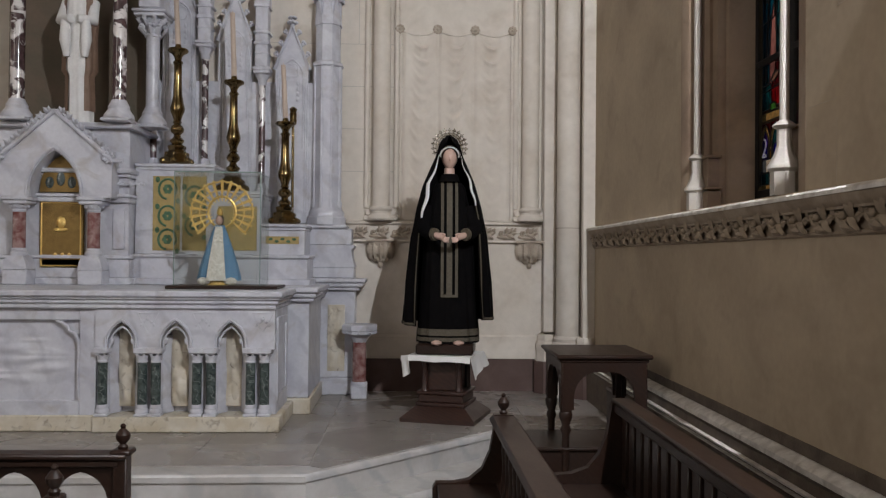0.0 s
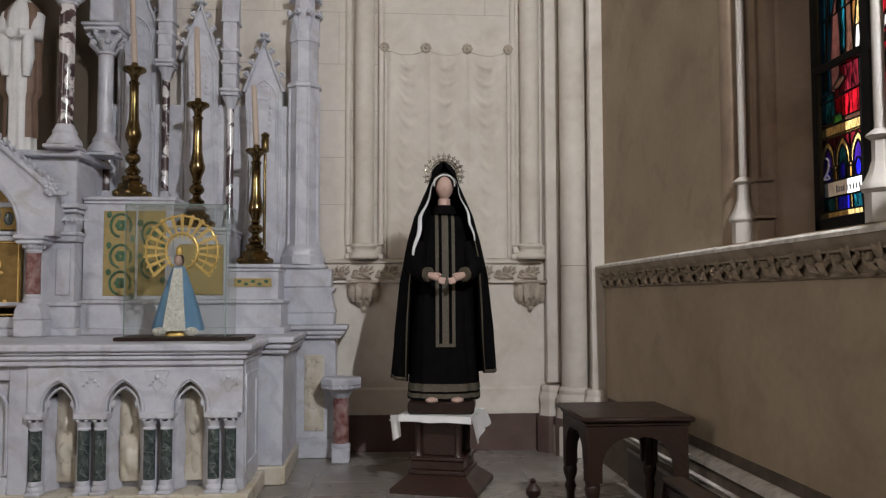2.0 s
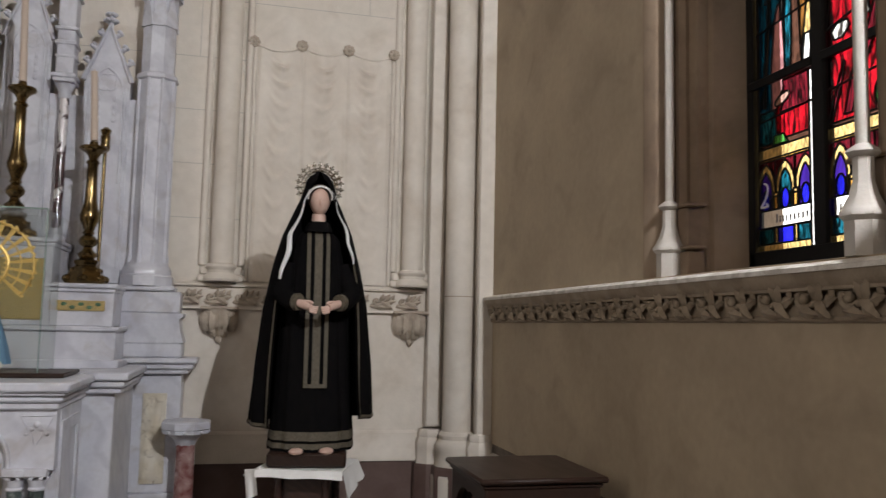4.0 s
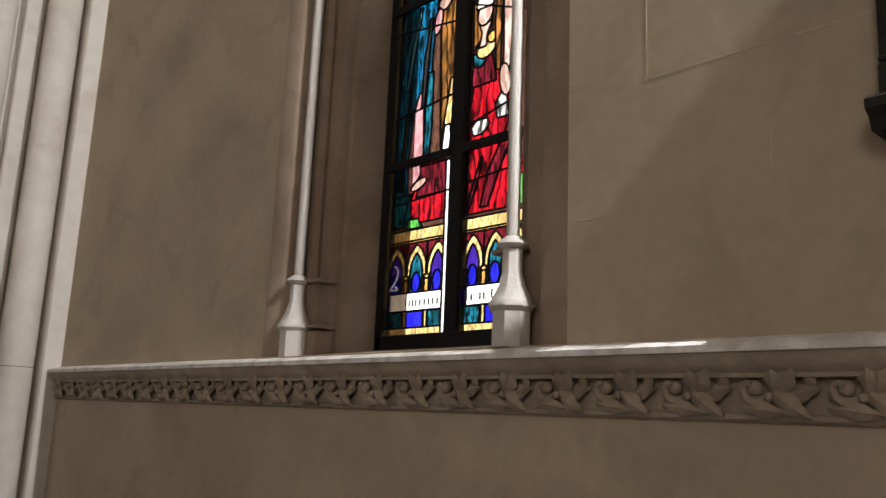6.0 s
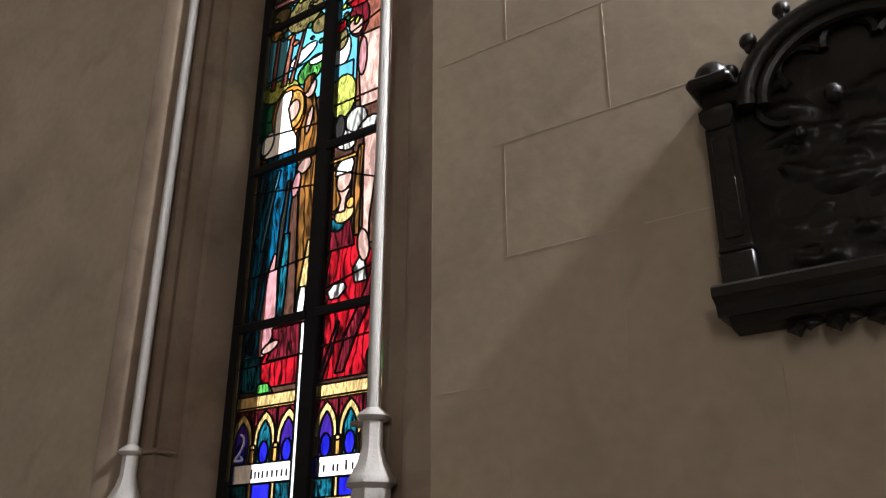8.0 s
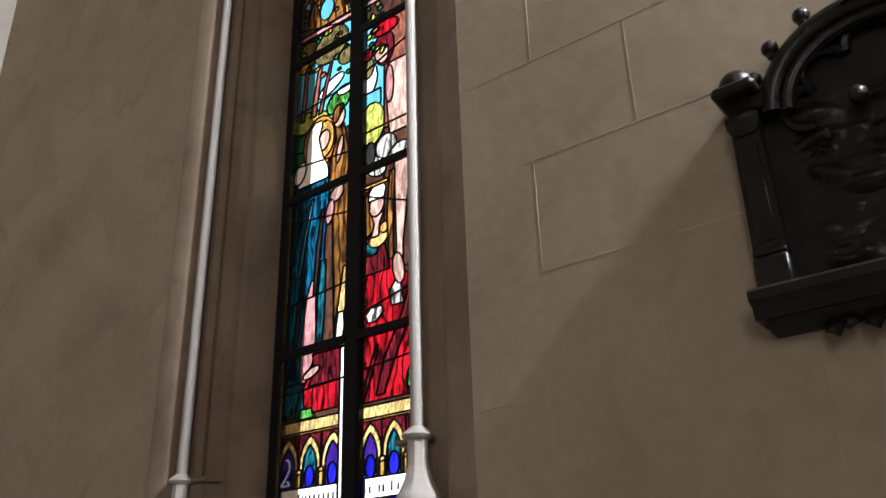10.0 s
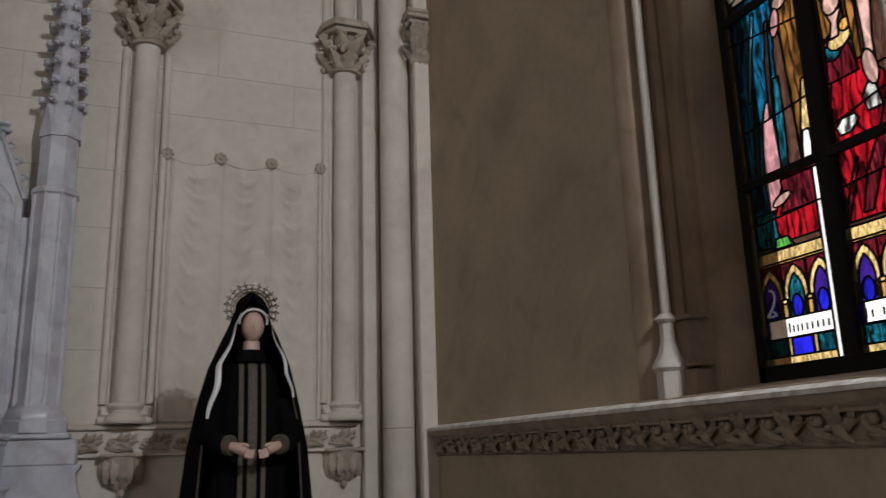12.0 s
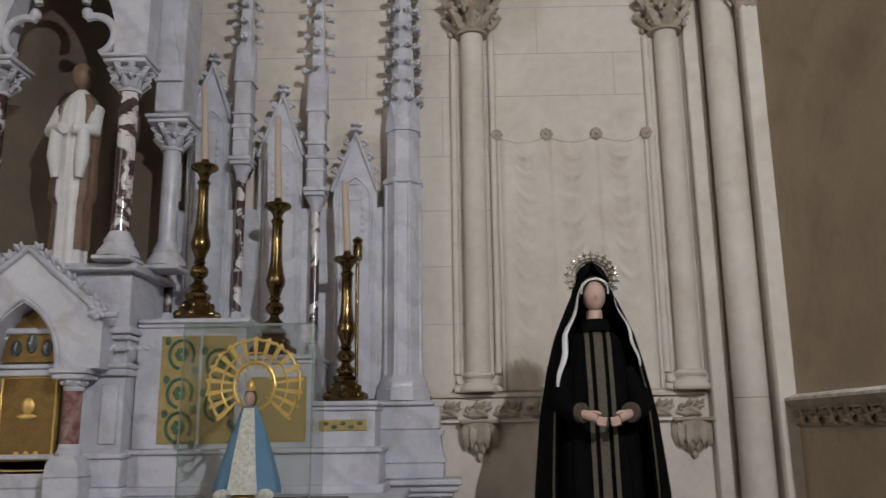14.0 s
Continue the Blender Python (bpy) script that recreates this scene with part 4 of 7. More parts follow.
put("white", band((3.29, 0.51, 0.60), (3.33, 0.515, 0.61), (3.36, 0.54, 0.60)))
put("amber", rect(0.475, 0.62, 3.355, 3.372))
# darker folds and joints that break up the large robes
for kind, rows in (("maroon", ((2.46, 0.56, 0.60), (2.60, 0.60, 0.66), (2.74, 0.68, 0.73), (2.84, 0.72, 0.74))), ("maroon", ((2.45, 0.48, 0.50), (2.56, 0.52, 0.545), (2.66, 0.56, 0.57))),
                   ("dark", ((2.62, 0.74, 0.82), (2.76, 0.76, 0.82), (2.92, 0.75, 0.79), (3.2, 0.76, 0.82), (3.5, 0.775, 0.82))), ("dark", ((2.95, 0.475, 0.49), (3.1, 0.475, 0.50), (3.34, 0.475, 0.495))),
                   ("black", ((2.60, 0.085, 0.10), (2.85, 0.10, 0.125), (3.1, 0.13, 0.14))), ("sky", ((3.05, 0.10, 0.115), (3.25, 0.13, 0.15), (3.42, 0.17, 0.185))), ("black", ((2.95, 0.20, 0.215), (3.15, 0.205, 0.235), (3.35, 0.235, 0.25))),
                   ("teal", ((3.12, 0.06, 0.07), (3.3, 0.07, 0.09), (3.46, 0.10, 0.115))), ("brown", ((3.0, 0.625, 0.65), (3.2, 0.615, 0.65), (3.4, 0.63, 0.66)))):
    put(kind, band(*rows))
leafy = random.Random(21)
for k in range(34):
    s = leafy.uniform(0.06, 0.38) if k % 2 else leafy.uniform(0.49, 0.60)
    put(leafy.choice(("foliage", "forest", "amber", "green", "trunk", "olive", "foliage")), oval(s, leafy.uniform(4.02, 4.33), leafy.uniform(0.012, 0.030), leafy.uniform(0.008, 0.018), 7, leafy.uniform(0, 180)))
# canopy work at the head of both lights
for s0, s1 in ((0.045, 0.40), (0.475, 0.82)):
    put("foliage", rect(s0, s1, 4.35, 6.4))
    put("pink", rect(s0, s1, 4.335, 4.365))
    w = s1 - s0
    for k in range(4):
        z = 4.37 + 0.5 * k
        put("amber", gothic(s0 + 0.02, s1 - 0.02, z, z + 0.08, 0.30, 5))
        put("brown", gothic(s0 + 0.05, s1 - 0.05, z, z + 0.06, 0.24, 5))
        put("sky", oval(s0 + w / 2, z + 0.10, 0.05, 0.07, 10))
        put("gold", oval(s0 + w / 2, z + 0.24, 0.022, 0.03, 8))
        put("trunk", oval(s0 + 0.05, z + 0.32, 0.025, 0.03, 8))
        put("trunk", oval(s1 - 0.05, z + 0.32, 0.025, 0.03, 8))
        put("white", [(s0 + 0.01, z), (s0 + 0.022, z), (s0 + w * 0.42, z + 0.48), (s0 + w * 0.39, z + 0.48)])
        put("grey", [(s1 - 0.022, z), (s1 - 0.01, z), (s1 - w * 0.39, z + 0.48), (s1 - w * 0.42, z + 0.48)])
        put("sky", oval(s0 + 0.04, z + 0.16, 0.02, 0.05, 8))
        put("olive", oval(s1 - 0.05, z + 0.14, 0.025, 0.06, 8))
        for q in range(16):
            put(leafy.choice(("foliage", "amber", "brown", "trunk", "gold", "dark", "olive")), oval(leafy.uniform(s0 + 0.02, s1 - 0.02), z + leafy.uniform(0.02, 0.48), leafy.uniform(0.010, 0.026), leafy.uniform(0.008, 0.02), 7, leafy.uniform(0, 180)))

verts, faces = [], []
for kind, poly in SHAPES:
    lo, hi = (0.03, 0.40) if poly[0][0] < 0.44 else (0.475, 0.82)
    n = len(verts)
    verts += [Vector((min(hi, max(lo, s)), z)) for s, z in poly]
    faces.append(list(range(n, n + len(poly))))
# lead lines that cross the larger panes
edges = []
rnd = random.Random(5)
for z in np.arange(2.52, 4.4, 0.37):
    for lo, hi in ((0.03, 0.40), (0.475, 0.82)):
        n = len(verts)
        verts += [Vector((lo, z + rnd.uniform(-0.09, 0.09))), Vector((hi, z + rnd.uniform(-0.09, 0.09)))]
        edges.append((n, n + 1))
LEADS = len(edges)
for f in faces:
    edges += [(a, b) for a, b in zip(f, f[1:] + f[:1]) if (verts[a] - verts[b]).length > 1e-4]
cv, ce, cf, _, oe, _ = delaunay_2d_cdt(verts, edges, [], 0, 1e-5)
boxes = [(min(p[0] for p in q), max(p[0] for p in q), min(p[1] for p in q), max(p[1] for p in q)) for k, q in SHAPES]


def inside(x, y, poly):
    odd = False
    for (x0, y0), (x1, y1) in zip(poly, poly[1:] + poly[:1]):
        if (y0 > y) != (y1 > y) and x < x0 + (y - y0) * (x1 - x0) / (y1 - y0):
            odd = not odd
    return odd


owner = []
for f in cf:
    x, y = sum(cv[k][0] for k in f) / len(f), sum(cv[k][1] for k in f) / len(f)
    best = -1
    light = 0.03 < x < 0.40 or 0.475 < x < 0.82
    if light and 1.99 < y < 6.6:
        for k in range(len(SHAPES) - 1, -1, -1):
            b = boxes[k]
            if b[0] <= x <= b[1] and b[2] <= y <= b[3] and (k and (SHAPES[k][1][0][0] < 0.44) == (x < 0.44)) and inside(x, y, SHAPES[k][1]):
                best = k
                break
        if best < 0:
            best = 0
    owner.append(best)
sides = {}
for i, f in enumerate(cf):
    for a, b in zip(f, f[1:] + f[:1]):
        sides.setdefault((min(a, b), max(a, b)), []).append(i)
cut = set()
for e, orig in zip(ce, oe):
    if any(o < LEADS for o in orig):
        cut.add((min(e), max(e)))
# neighbouring triangles of one shape, not parted by a lead line, make one pane
group = list(range(len(cf)))


def root(i):
    while group[i] != i:
        group[i] = group[group[i]]
        i = group[i]
    return i


lead = []
for e, fs in sides.items():
    if len(fs) == 2 and owner[fs[0]] == owner[fs[1]] and e not in cut:
        group[root(fs[0])] = root(fs[1])
    elif owner[fs[0]] >= 0:
        lead.append(e)
panes = {}
for i in range(len(cf)):
    if owner[i] >= 0:
        panes.setdefault(root(i), []).append(i)
for r, tris in panes.items():
    m = M()
    for i in tris:
        m.add([(GX, GL - cv[k][0], cv[k][1]) for k in cf[i]], [(0, 1, 2)])
    ob = part("pane", m, COL[SHAPES[owner[tris[0]]][0]], win, flat=True)
m = M()
for a, b in lead:
    p, q = Vector(cv[a]), Vector(cv[b])
    d = q - p
    if d.length < 1e-4:
        continue
    nrm = Vector((-d.y, d.x)).normalized() * 0.0034
    vs = []
    for x in (GX - 0.003, GX + 0.003):
        for c in (p + nrm, p - nrm, q - nrm, q + nrm):
            vs.append((x, GL - c.x, c.y))
    m.add(vs, [(0, 1, 2, 3), (4, 5, 6, 7), (0, 1, 5, 4), (1, 2, 6, 5), (2, 3, 7, 6), (3, 0, 4, 7)])
tagged(part("lead_came", m, IRON, win, "black lead strips between the panes", flat=True), kind="stuff")
m = M()
m.box(GX - 0.02, GX + 0.03, GL - 0.035, GL + 0.03, 1.90, 7.0, 0.004)
m.box(GX - 0.02, GX + 0.03, GR - 0.03, GR + 0.035, 1.90, 7.0, 0.004)
m.box(GX - 0.02, GX + 0.03, GR, GL, 1.92, 1.992, 0.004)
part("window_frame", m, IRON, win, "black iron window frame")
part("mullion", M().box(GX - 0.018, GX + 0.03, GL - 0.480, GL - 0.395, 1.93, 7.0, 0.010), IRON, win, "black iron mullion")
for z in (2.71, 3.44, 4.20, 4.96, 5.72):
    for s0, s1 in ((0.0, 0.41), (0.465, 0.86)):
        part("saddle_bar", M().box(GX - 0.025, GX - 0.006, GL - s1, GL - s0, z - 0.019, z + 0.019, 0.004), IRON, win)
# unreadable dark writing on the white scroll, as plain bars, and a curled white ornament
for s in (0.165, 0.185, 0.205, 0.225, 0.25, 0.275, 0.30, 0.325, 0.35, 0.51, 0.535, 0.58, 0.60, 0.64, 0.67):
    h = 0.026 if s not in (0.165, 0.51, 0.64) else 0.036
    part("letter_bar", M().box(GX - 0.006, GX - 0.003, GL - s - 0.005, GL - s + 0.004, 2.105, 2.105 + h, 0.0005), PAPER, win)
m = M()
m.tube([(GX - 0.008, GL - 0.09 - 0.022 * math.sin(a), 2.215 + 0.05 * math.cos(a * 0.5) + 0.012 * math.cos(a)) for a in np.linspace(0, 9, 26)], 0.0045, 6)
part("painted_curl", m, LINEN, win)

# bright overcast sky outside the window
BACKDROP = bpy.data.materials.new("bright_sky")
BACKDROP.use_nodes = True
bn = BACKDROP.node_tree.nodes
bn.remove(bn["Principled BSDF"])
em = bn.new("ShaderNodeEmission")
em.inputs[0].default_value, em.inputs[1].default_value = (1.0, 0.99, 0.97, 1), 2.7
BACKDROP.node_tree.links.new(em.outputs[0], bn["Material Output"].inputs[0])
solid("backdrop", M().add([(3.6, 0, -1), (3.6, 14, -1), (3.6, 14, 14), (3.6, 0, 14)], [(0, 1, 2, 3)]), BACKDROP, "bright overcast sky outside", "sky", "structure")

# ---- dark relief plaque on the side wall ----
pl = thing("wall_plaque", (EAST, 3.42, 2.24), "dark bronzed relief plaque in a gothic frame with cross", "plaque")
X = EAST
c = 3.405
m = M()
m.prism([(y, z) for y, z in ((c - 0.30, 2.40), (c + 0.30, 2.40), (c + 0.30, 2.93), (c + 0.22, 2.93))] + [(c + 0.22 * math.cos(a), 2.90 + 0.20 * math.sin(a)) for a in np.linspace(0.15, math.pi - 0.15, 14)] + [(c - 0.22, 2.93), (c - 0.30, 2.93)], "x", X - 0.02, X)
part("back_panel", m, BRONZE, pl)
for s in (-1, 1):
    m = M()
    y = c + s * 0.315
    m.prism([(y - 0.038, 2.50), (y + 0.038, 2.50), (y + 0.034, 2.83), (y - 0.034, 2.83)], "x", X - 0.062, X)
    pil = part("pilaster", m, BRONZE, pl)
    part("sunk_panel", M().box(X - 0.066, X - 0.060, y - 0.022, y + 0.022, 2.535, 2.80, 0.002), BRONZE, pil)
    part("pilaster_foot", M().box(X - 0.072, X, y - 0.041, y + 0.041, 2.415, 2.498, 0.005), BRONZE, pil)
    part("pilaster_band", M().box(X - 0.068, X, y - 0.040, y + 0.040, 2.502, 2.514, 0.003), BRONZE, pil)
    part("pilaster_cap", M().lathe(X - 0.042, y, [(0.040, 2.825), (0.056, 2.845), (0.058, 2.872), (0.044, 2.885), (0.046, 2.93)], 4, sx=0.9), BRONZE, pil)
    m = M()
    m.box(X - 0.115, X, y - 0.055, y + 0.055, 2.925, 2.958, 0.01)
    m.ball((X - 0.055, y, 2.972), (0.042, 0.045, 0.044), 16, 10)
    part("corner_knob", m, BRONZE, pl)
m = M()
ring = []
for k in range(25):
    a = math.pi * k / 24
    ring.append((X - 0.045, c + 0.245 * math.cos(a), 2.865 + 0.215 * math.sin(a)))
m.tube(ring, 0.030, 10)
ring = [(X - 0.055, c + 0.205 * math.cos(a), 2.855 + 0.178 * math.sin(a)) for a in np.linspace(0, math.pi, 25)]
m.tube(ring, 0.016, 8)
m.box(X - 0.07, X, c - 0.30, c - 0.215, 2.885, 2.93, 0.008)
m.box(X - 0.07, X, c + 0.215, c + 0.30, 2.885, 2.93, 0.008)
part("arch_frame", m, BRONZE, pl)
m = M()
for a0 in (0.10, 0.83, math.pi / 2, math.pi - 0.83, math.pi - 0.10):
    cy, cz = c + 0.165 * math.cos(a0), 2.845 + 0.135 * math.sin(a0)
    m.tube([(X - 0.030, cy + 0.058 * math.cos(a), cz + 0.055 * math.sin(a)) for a in np.linspace(a0 - 1.75, a0 + 1.75, 14)], 0.013, 6)
part("foiled_edge", m, BRONZE, pl)
knob = M().ball((0, 0, 0), (0.022, 0.022, 0.022), 12, 8).lathe(0, 0, [(0.010, -0.03), (0.014, -0.018)], 8).mesh("crest_knob", BRONZE)
for a in (0.42, 0.75, 1.12, math.pi - 1.12, math.pi - 0.75, math.pi - 0.42):
    piece("crest_knob", knob, pl, pose(X - 0.05, c + 0.298 * math.cos(a), 2.867 + 0.265 * math.sin(a)))
m = M()
m.box(X - 0.06, X - 0.035, c - 0.014, c + 0.014, 3.08, 3.30, 0.004)
m.box(X - 0.06, X - 0.035, c - 0.065, c + 0.065, 3.185, 3.213, 0.004)
for y, z in ((c - 0.07, 3.199), (c + 0.07, 3.199), (c, 3.305)):
    for dy, dz in ((0.012, 0), (-0.012, 0), (0, 0.012), (0, -0.012)):
        m.ball((X - 0.0475, y + dy, z + dz), (0.013, 0.012, 0.012), 8, 6)
m.lathe(X - 0.0475, c, [(0.05, 3.075), (0.035, 3.09), (0.02, 3.12)], 10)
part("cross", m, BRONZE, pl)
m = M()
m.prism([(X, 2.415), (X - 0.105, 2.415), (X - 0.118, 2.405), (X - 0.118, 2.385), (X - 0.095, 2.372), (X - 0.085, 2.345), (X, 2.345)], "y", c - 0.37, c + 0.37)
part("shelf", m, BRONZE, pl)
m = M()
m.prism([(X, 2.345), (X - 0.075, 2.345), (X - 0.070, 2.335), (X - 0.055, 2.322), (X, 2.318)], "y", c - 0.35, c + 0.35)
for k in range(12):
    y = c - 0.22 + 0.04 * k
    leaf(m, (X - 0.035, y, 2.335), (X - 0.05, y + 0.01 * (-1) ** k, 2.292 - 0.012 * (k % 2)), (-1, 0, 0), 0.022, 0.012, 0.4, 5)
part("carved_apron", m, BRONZE, pl)
# crowded relief inside the frame, as plain rounded shapes
m = M()
relief_sheet(m, c - 0.27, c + 0.27, 2.42, 2.90, X - 0.021, 0.034, 130, 9, 80, 80, "x", (0.03, 0.08))
for y, z, r in ((c + 0.052, 2.83, 0.022), (c + 0.135, 2.755, 0.014)):
    m.ball((X - 0.060, y, z), (r, r, r * 1.15), 14, 10)
part("relief", m, BRONZE, pl, sharp=70)
pl.location = (EAST, 3.447, 2.187)

# ---- altar table ----
P = 0.344                                # top of the platform
al = thing("altar", (-2.7, 7.6, P), "white marble altar table with pointed arcade and green columns", "altar")
m = M()
m.box(-4.65, -2.03, 7.15, 8.3, P, 0.46, 0.008)
m.box(-2.03, -0.72, 7.115, 8.3, P, 0.455, 0.008)
part("plinth", m, MARBLE_AGED, al, "yellowed stained marble plinth")
part("body", M().box(-4.6, -0.79, 7.34, 8.3, 0.45, 1.22, 0.004), MARBLE, al)
part("body_end", M().box(-0.80, -0.761, 7.223, 7.75, 0.457, 1.214, 0.003), MARBLE, al)
m = M()
m.box(-0.766, -0.752, 7.23, 7.28, 0.55, 1.15, 0.003)
m.box(-0.766, -0.752, 7.62, 7.68, 0.55, 1.15, 0.003)
m.box(-0.766, -0.752, 7.28, 7.62, 1.09, 1.15, 0.003)
m.box(-0.766, -0.752, 7.28, 7.62, 0.55, 0.60, 0.003)
part("end_panel_frame", m, MARBLE, al)
bays = [(-1.935, -1.745), (-1.562, -1.365), (-1.172, -0.982)]
xs = [-2.02] + [(a + b) / 2 for a, b in bays] + [-0.765]
m = M()
for i in range(4):
    x0, x1 = xs[i], xs[i + 1]
    poly = [(x0, 1.22)]
    if i > 0:
        a, b = bays[i - 1]
        g = gothic(a, b, 0.93, 0.965, 0.155, 7)
        poly += g[len(g) // 2:]
    else:
        poly += [(x0, 0.93)]
    if i < 3:
        a, b = bays[i]
        g = gothic(a, b, 0.93, 0.965, 0.155, 7)
        poly += g[:len(g) // 2 + 1]
    else:
        poly += [(x1, 0.93)]
    poly += [(x1, 1.22)]
    m.prism(poly, "y", 7.14, 7.22)
part("arcade", m, MARBLE, al, "marble arcade panel with three pointed arches")
for a, b in bays:
    m = M()
    g = gothic(a - 0.016, b + 0.016, 0.93, 0.968, 0.172, 8)
    m.tube([(x, 7.136, z) for x, z in g], 0.011, 6)
    g = gothic(a + 0.012, b - 0.012, 0.93, 0.955, 0.13, 8)
    m.tube([(x, 7.165, z) for x, z in g], 0.008, 6)
    c0 = (a + b) / 2
    for s in (-1, 1):
        m.ball((c0 + s * 0.075, 7.175, 0.985), (0.022, 0.018, 0.028), 8, 6)
    part("arch_moulding", m, MARBLE, al)
for c0 in (-1.655, -1.27, -0.85):
    m = M()
    for s in (-1, 1):
        for k in range(3):
            m.ball((c0 + s * (0.025 * (2 - k)) * 0.9, 7.137, 1.10 + 0.022 * k), (0.011, 0.007, 0.011), 7, 5)
    m.tube([(c0 - 0.075, 7.138, 1.185), (c0 + 0.075, 7.138, 1.185), (c0, 7.138, 1.045), (c0 - 0.075, 7.138, 1.185)], 0.004, 5)
    m.ball((c0, 7.137, 1.145), (0.016, 0.009, 0.016), 8, 6)
    part("spandrel_carving", m, MARBLE, al, "small leaf carving between the arches")
m = M()
for a, b in [(-2.02, -1.935)] + [(bays[i][1], bays[i + 1][0]) for i in range(2)] + [(-0.982, -0.765)]:
    m.box(a, b, 7.215, 7.35, 0.455, 0.95, 0.004)
part("pier", m, MARBLE, al)
for a, b in bays:
    m = M()
    m.box(a + 0.03, b - 0.03, 7.285, 7.345, 0.50, 1.10, 0.006)
    relief_sheet(m, a + 0.032, b - 0.032, 0.505, 1.095, 7.283, 0.055, 22, int(-100 * a), 22, 60, "y", (0.10, 0.30))
    part("niche_relief", m, MARBLE_AGED, al, "yellowed marble relief inside an arch", sharp=60)
    m = M()
    for s, e in ((1, a), (-1, b)):
        m.prism([(e - s * 0.002, 7.215), (e + s * 0.045, 7.29), (e + s * 0.045, 7.33), (e - s * 0.002, 7.33)], "z", 0.46, 1.02)
    part("niche_cheek", m, MARBLE, al)


def dwarf_column(x):
    c = part("column", M().lathe(x, 7.165, [(0.034, 0.535), (0.034, 0.835)], 18), MARBLE_GREEN, al, "polished dark green marble column")
    m = M()
    m.box(x - 0.046, x + 0.046, 7.118, 7.21, 0.455, 0.475, 0.004)
    m.lathe(x, 7.165, [(0.044, 0.475), (0.048, 0.488), (0.044, 0.50), (0.037, 0.508), (0.041, 0.52), (0.035, 0.537)], 18)
    part("column_base", m, MARBLE, c)
    m = M()
    m.lathe(x, 7.165, [(0.036, 0.833), (0.040, 0.84), (0.034, 0.85), (0.038, 0.87), (0.046, 0.885)], 16)
    for k in range(6):
        a = 2 * math.pi * k / 6
        m.ball((x + 0.044 * math.cos(a), 7.165 + 0.044 * math.sin(a), 0.892), (0.012, 0.012, 0.010), 6, 5)
    m.box(x - 0.052, x + 0.052, 7.112, 7.22, 0.90, 0.94, 0.006)
    part("column_capital", m, MARBLE, c)


for x in (-1.975, -1.697, -1.602, -1.315, -1.215, -0.937, -0.838):
    dwarf_column(x)
# front relief panel with cusped corner, figures as plain low shapes
part("front_panel", M().box(-4.6, -2.02, 7.20, 7.35, 0.455, 1.22, 0.004), MARBLE, al, "marble panel with faint relief")
for b in ((-2.135, -2.02, 7.16, 7.222, 0.455, 1.22, 0.005), (-4.6, -2.135, 7.16, 7.222, 1.13, 1.22, 0.005), (-4.6, -2.135, 7.16, 7.222, 0.455, 0.56, 0.005)):
    part("panel_border", M().box(*b), MARBLE, al)
m = M().tube([(-2.30, 7.175, 1.12), (-2.27, 7.17, 1.12), (-2.225, 7.17, 1.085), (-2.215, 7.17, 1.05), (-2.18, 7.17, 1.04), (-2.15, 7.17, 0.99), (-2.145, 7.17, 0.93), (-2.145, 7.17, 0.58)], 0.012, 6)
part("cusped_moulding", m, MARBLE, al)
m = M()
relief_sheet(m, -3.5, -2.16, 0.575, 1.02, 7.198, 0.032, 60, 31, 90, 44, "y", (0.02, 0.12))
part("panel_relief", m, MARBLE, al, sharp=70)
m = M()
m.box(-4.65, -0.70, 7.06, 8.35, 1.300, 1.345, 0.010)
part("altar_slab", m, MARBLE, al, "thick marble altar top")
for b in ((-4.65, -0.722, 7.082, 8.35, 1.282, 1.302, 0.006), (-4.65, -0.735, 7.095, 8.35, 1.250, 1.280, 0.010), (-4.65, -0.752, 7.115, 8.35, 1.215, 1.252, 0.008)):
    part("slab_moulding", M().box(*b), MARBLE, al)
# wing block behind the table
wg = thing("altar_wing", (-0.7, 8.2, P), "white marble wing block beside the altar table", "altar wing")
part("wing_base", M().box(-0.86, -0.585, 7.80, 8.71, P, 0.47, 0.008), MARBLE_AGED, wg, "yellowed base")
part("wing_body", M().box(-0.86, -0.605, 7.83, 8.71, 0.47, 1.235, 0.006), MARBLE, wg)
m = M()
m.box(-0.86, -0.565, 7.79, 8.71, 1.235, 1.265, 0.008)
m.box(-0.86, -0.545, 7.77, 8.71, 1.268, 1.305, 0.010)
m.box(-0.86, -0.525, 7.75, 8.71, 1.308, 1.352, 0.010)
part("wing_cornice", m, MARBLE, wg)

# ---- reredos ----
rd = thing("reredos", (-1.4, 8.8, P), "tall white marble gothic reredos with pinnacles and gables", "reredos")
m = M()
m.box(-0.70, -0.285, 8.72, 8.985, P, 0.50, 0.008)
part("base_block", M().box(-0.68, -0.30, 8.74, 8.985, 0.50, 1.29, 0.006), MARBLE, rd)
part("base_foot", m, MARBLE, rd)
m = M()
m.box(-0.545, -0.39, 8.728, 8.745, 0.56, 1.16, 0.004)
relief_sheet(m, -0.543, -0.392, 0.562, 1.158, 8.727, 0.016, 40, 77, 22, 60, "y", (0.06, 0.22))
part("veined_panel", m, MARBLE_AGED, rd, "yellow veined marble panel with worn carving", sharp=60)
m = M()
m.box(-0.74, -0.255, 8.70, 8.985, 1.29, 1.32, 0.008)
m.box(-0.76, -0.225, 8.68, 8.985, 1.322, 1.36, 0.010)
m.box(-0.76, -0.20, 8.66, 8.985, 1.362, 1.40, 0.010)
part("base_cornice", m, MARBLE, rd)
m = M()
m.box(-0.76, -0.31, 8.70, 8.985, 1.40, 1.50, 0.01)
part("pedestal_step", m, MARBLE, rd)
m = M()
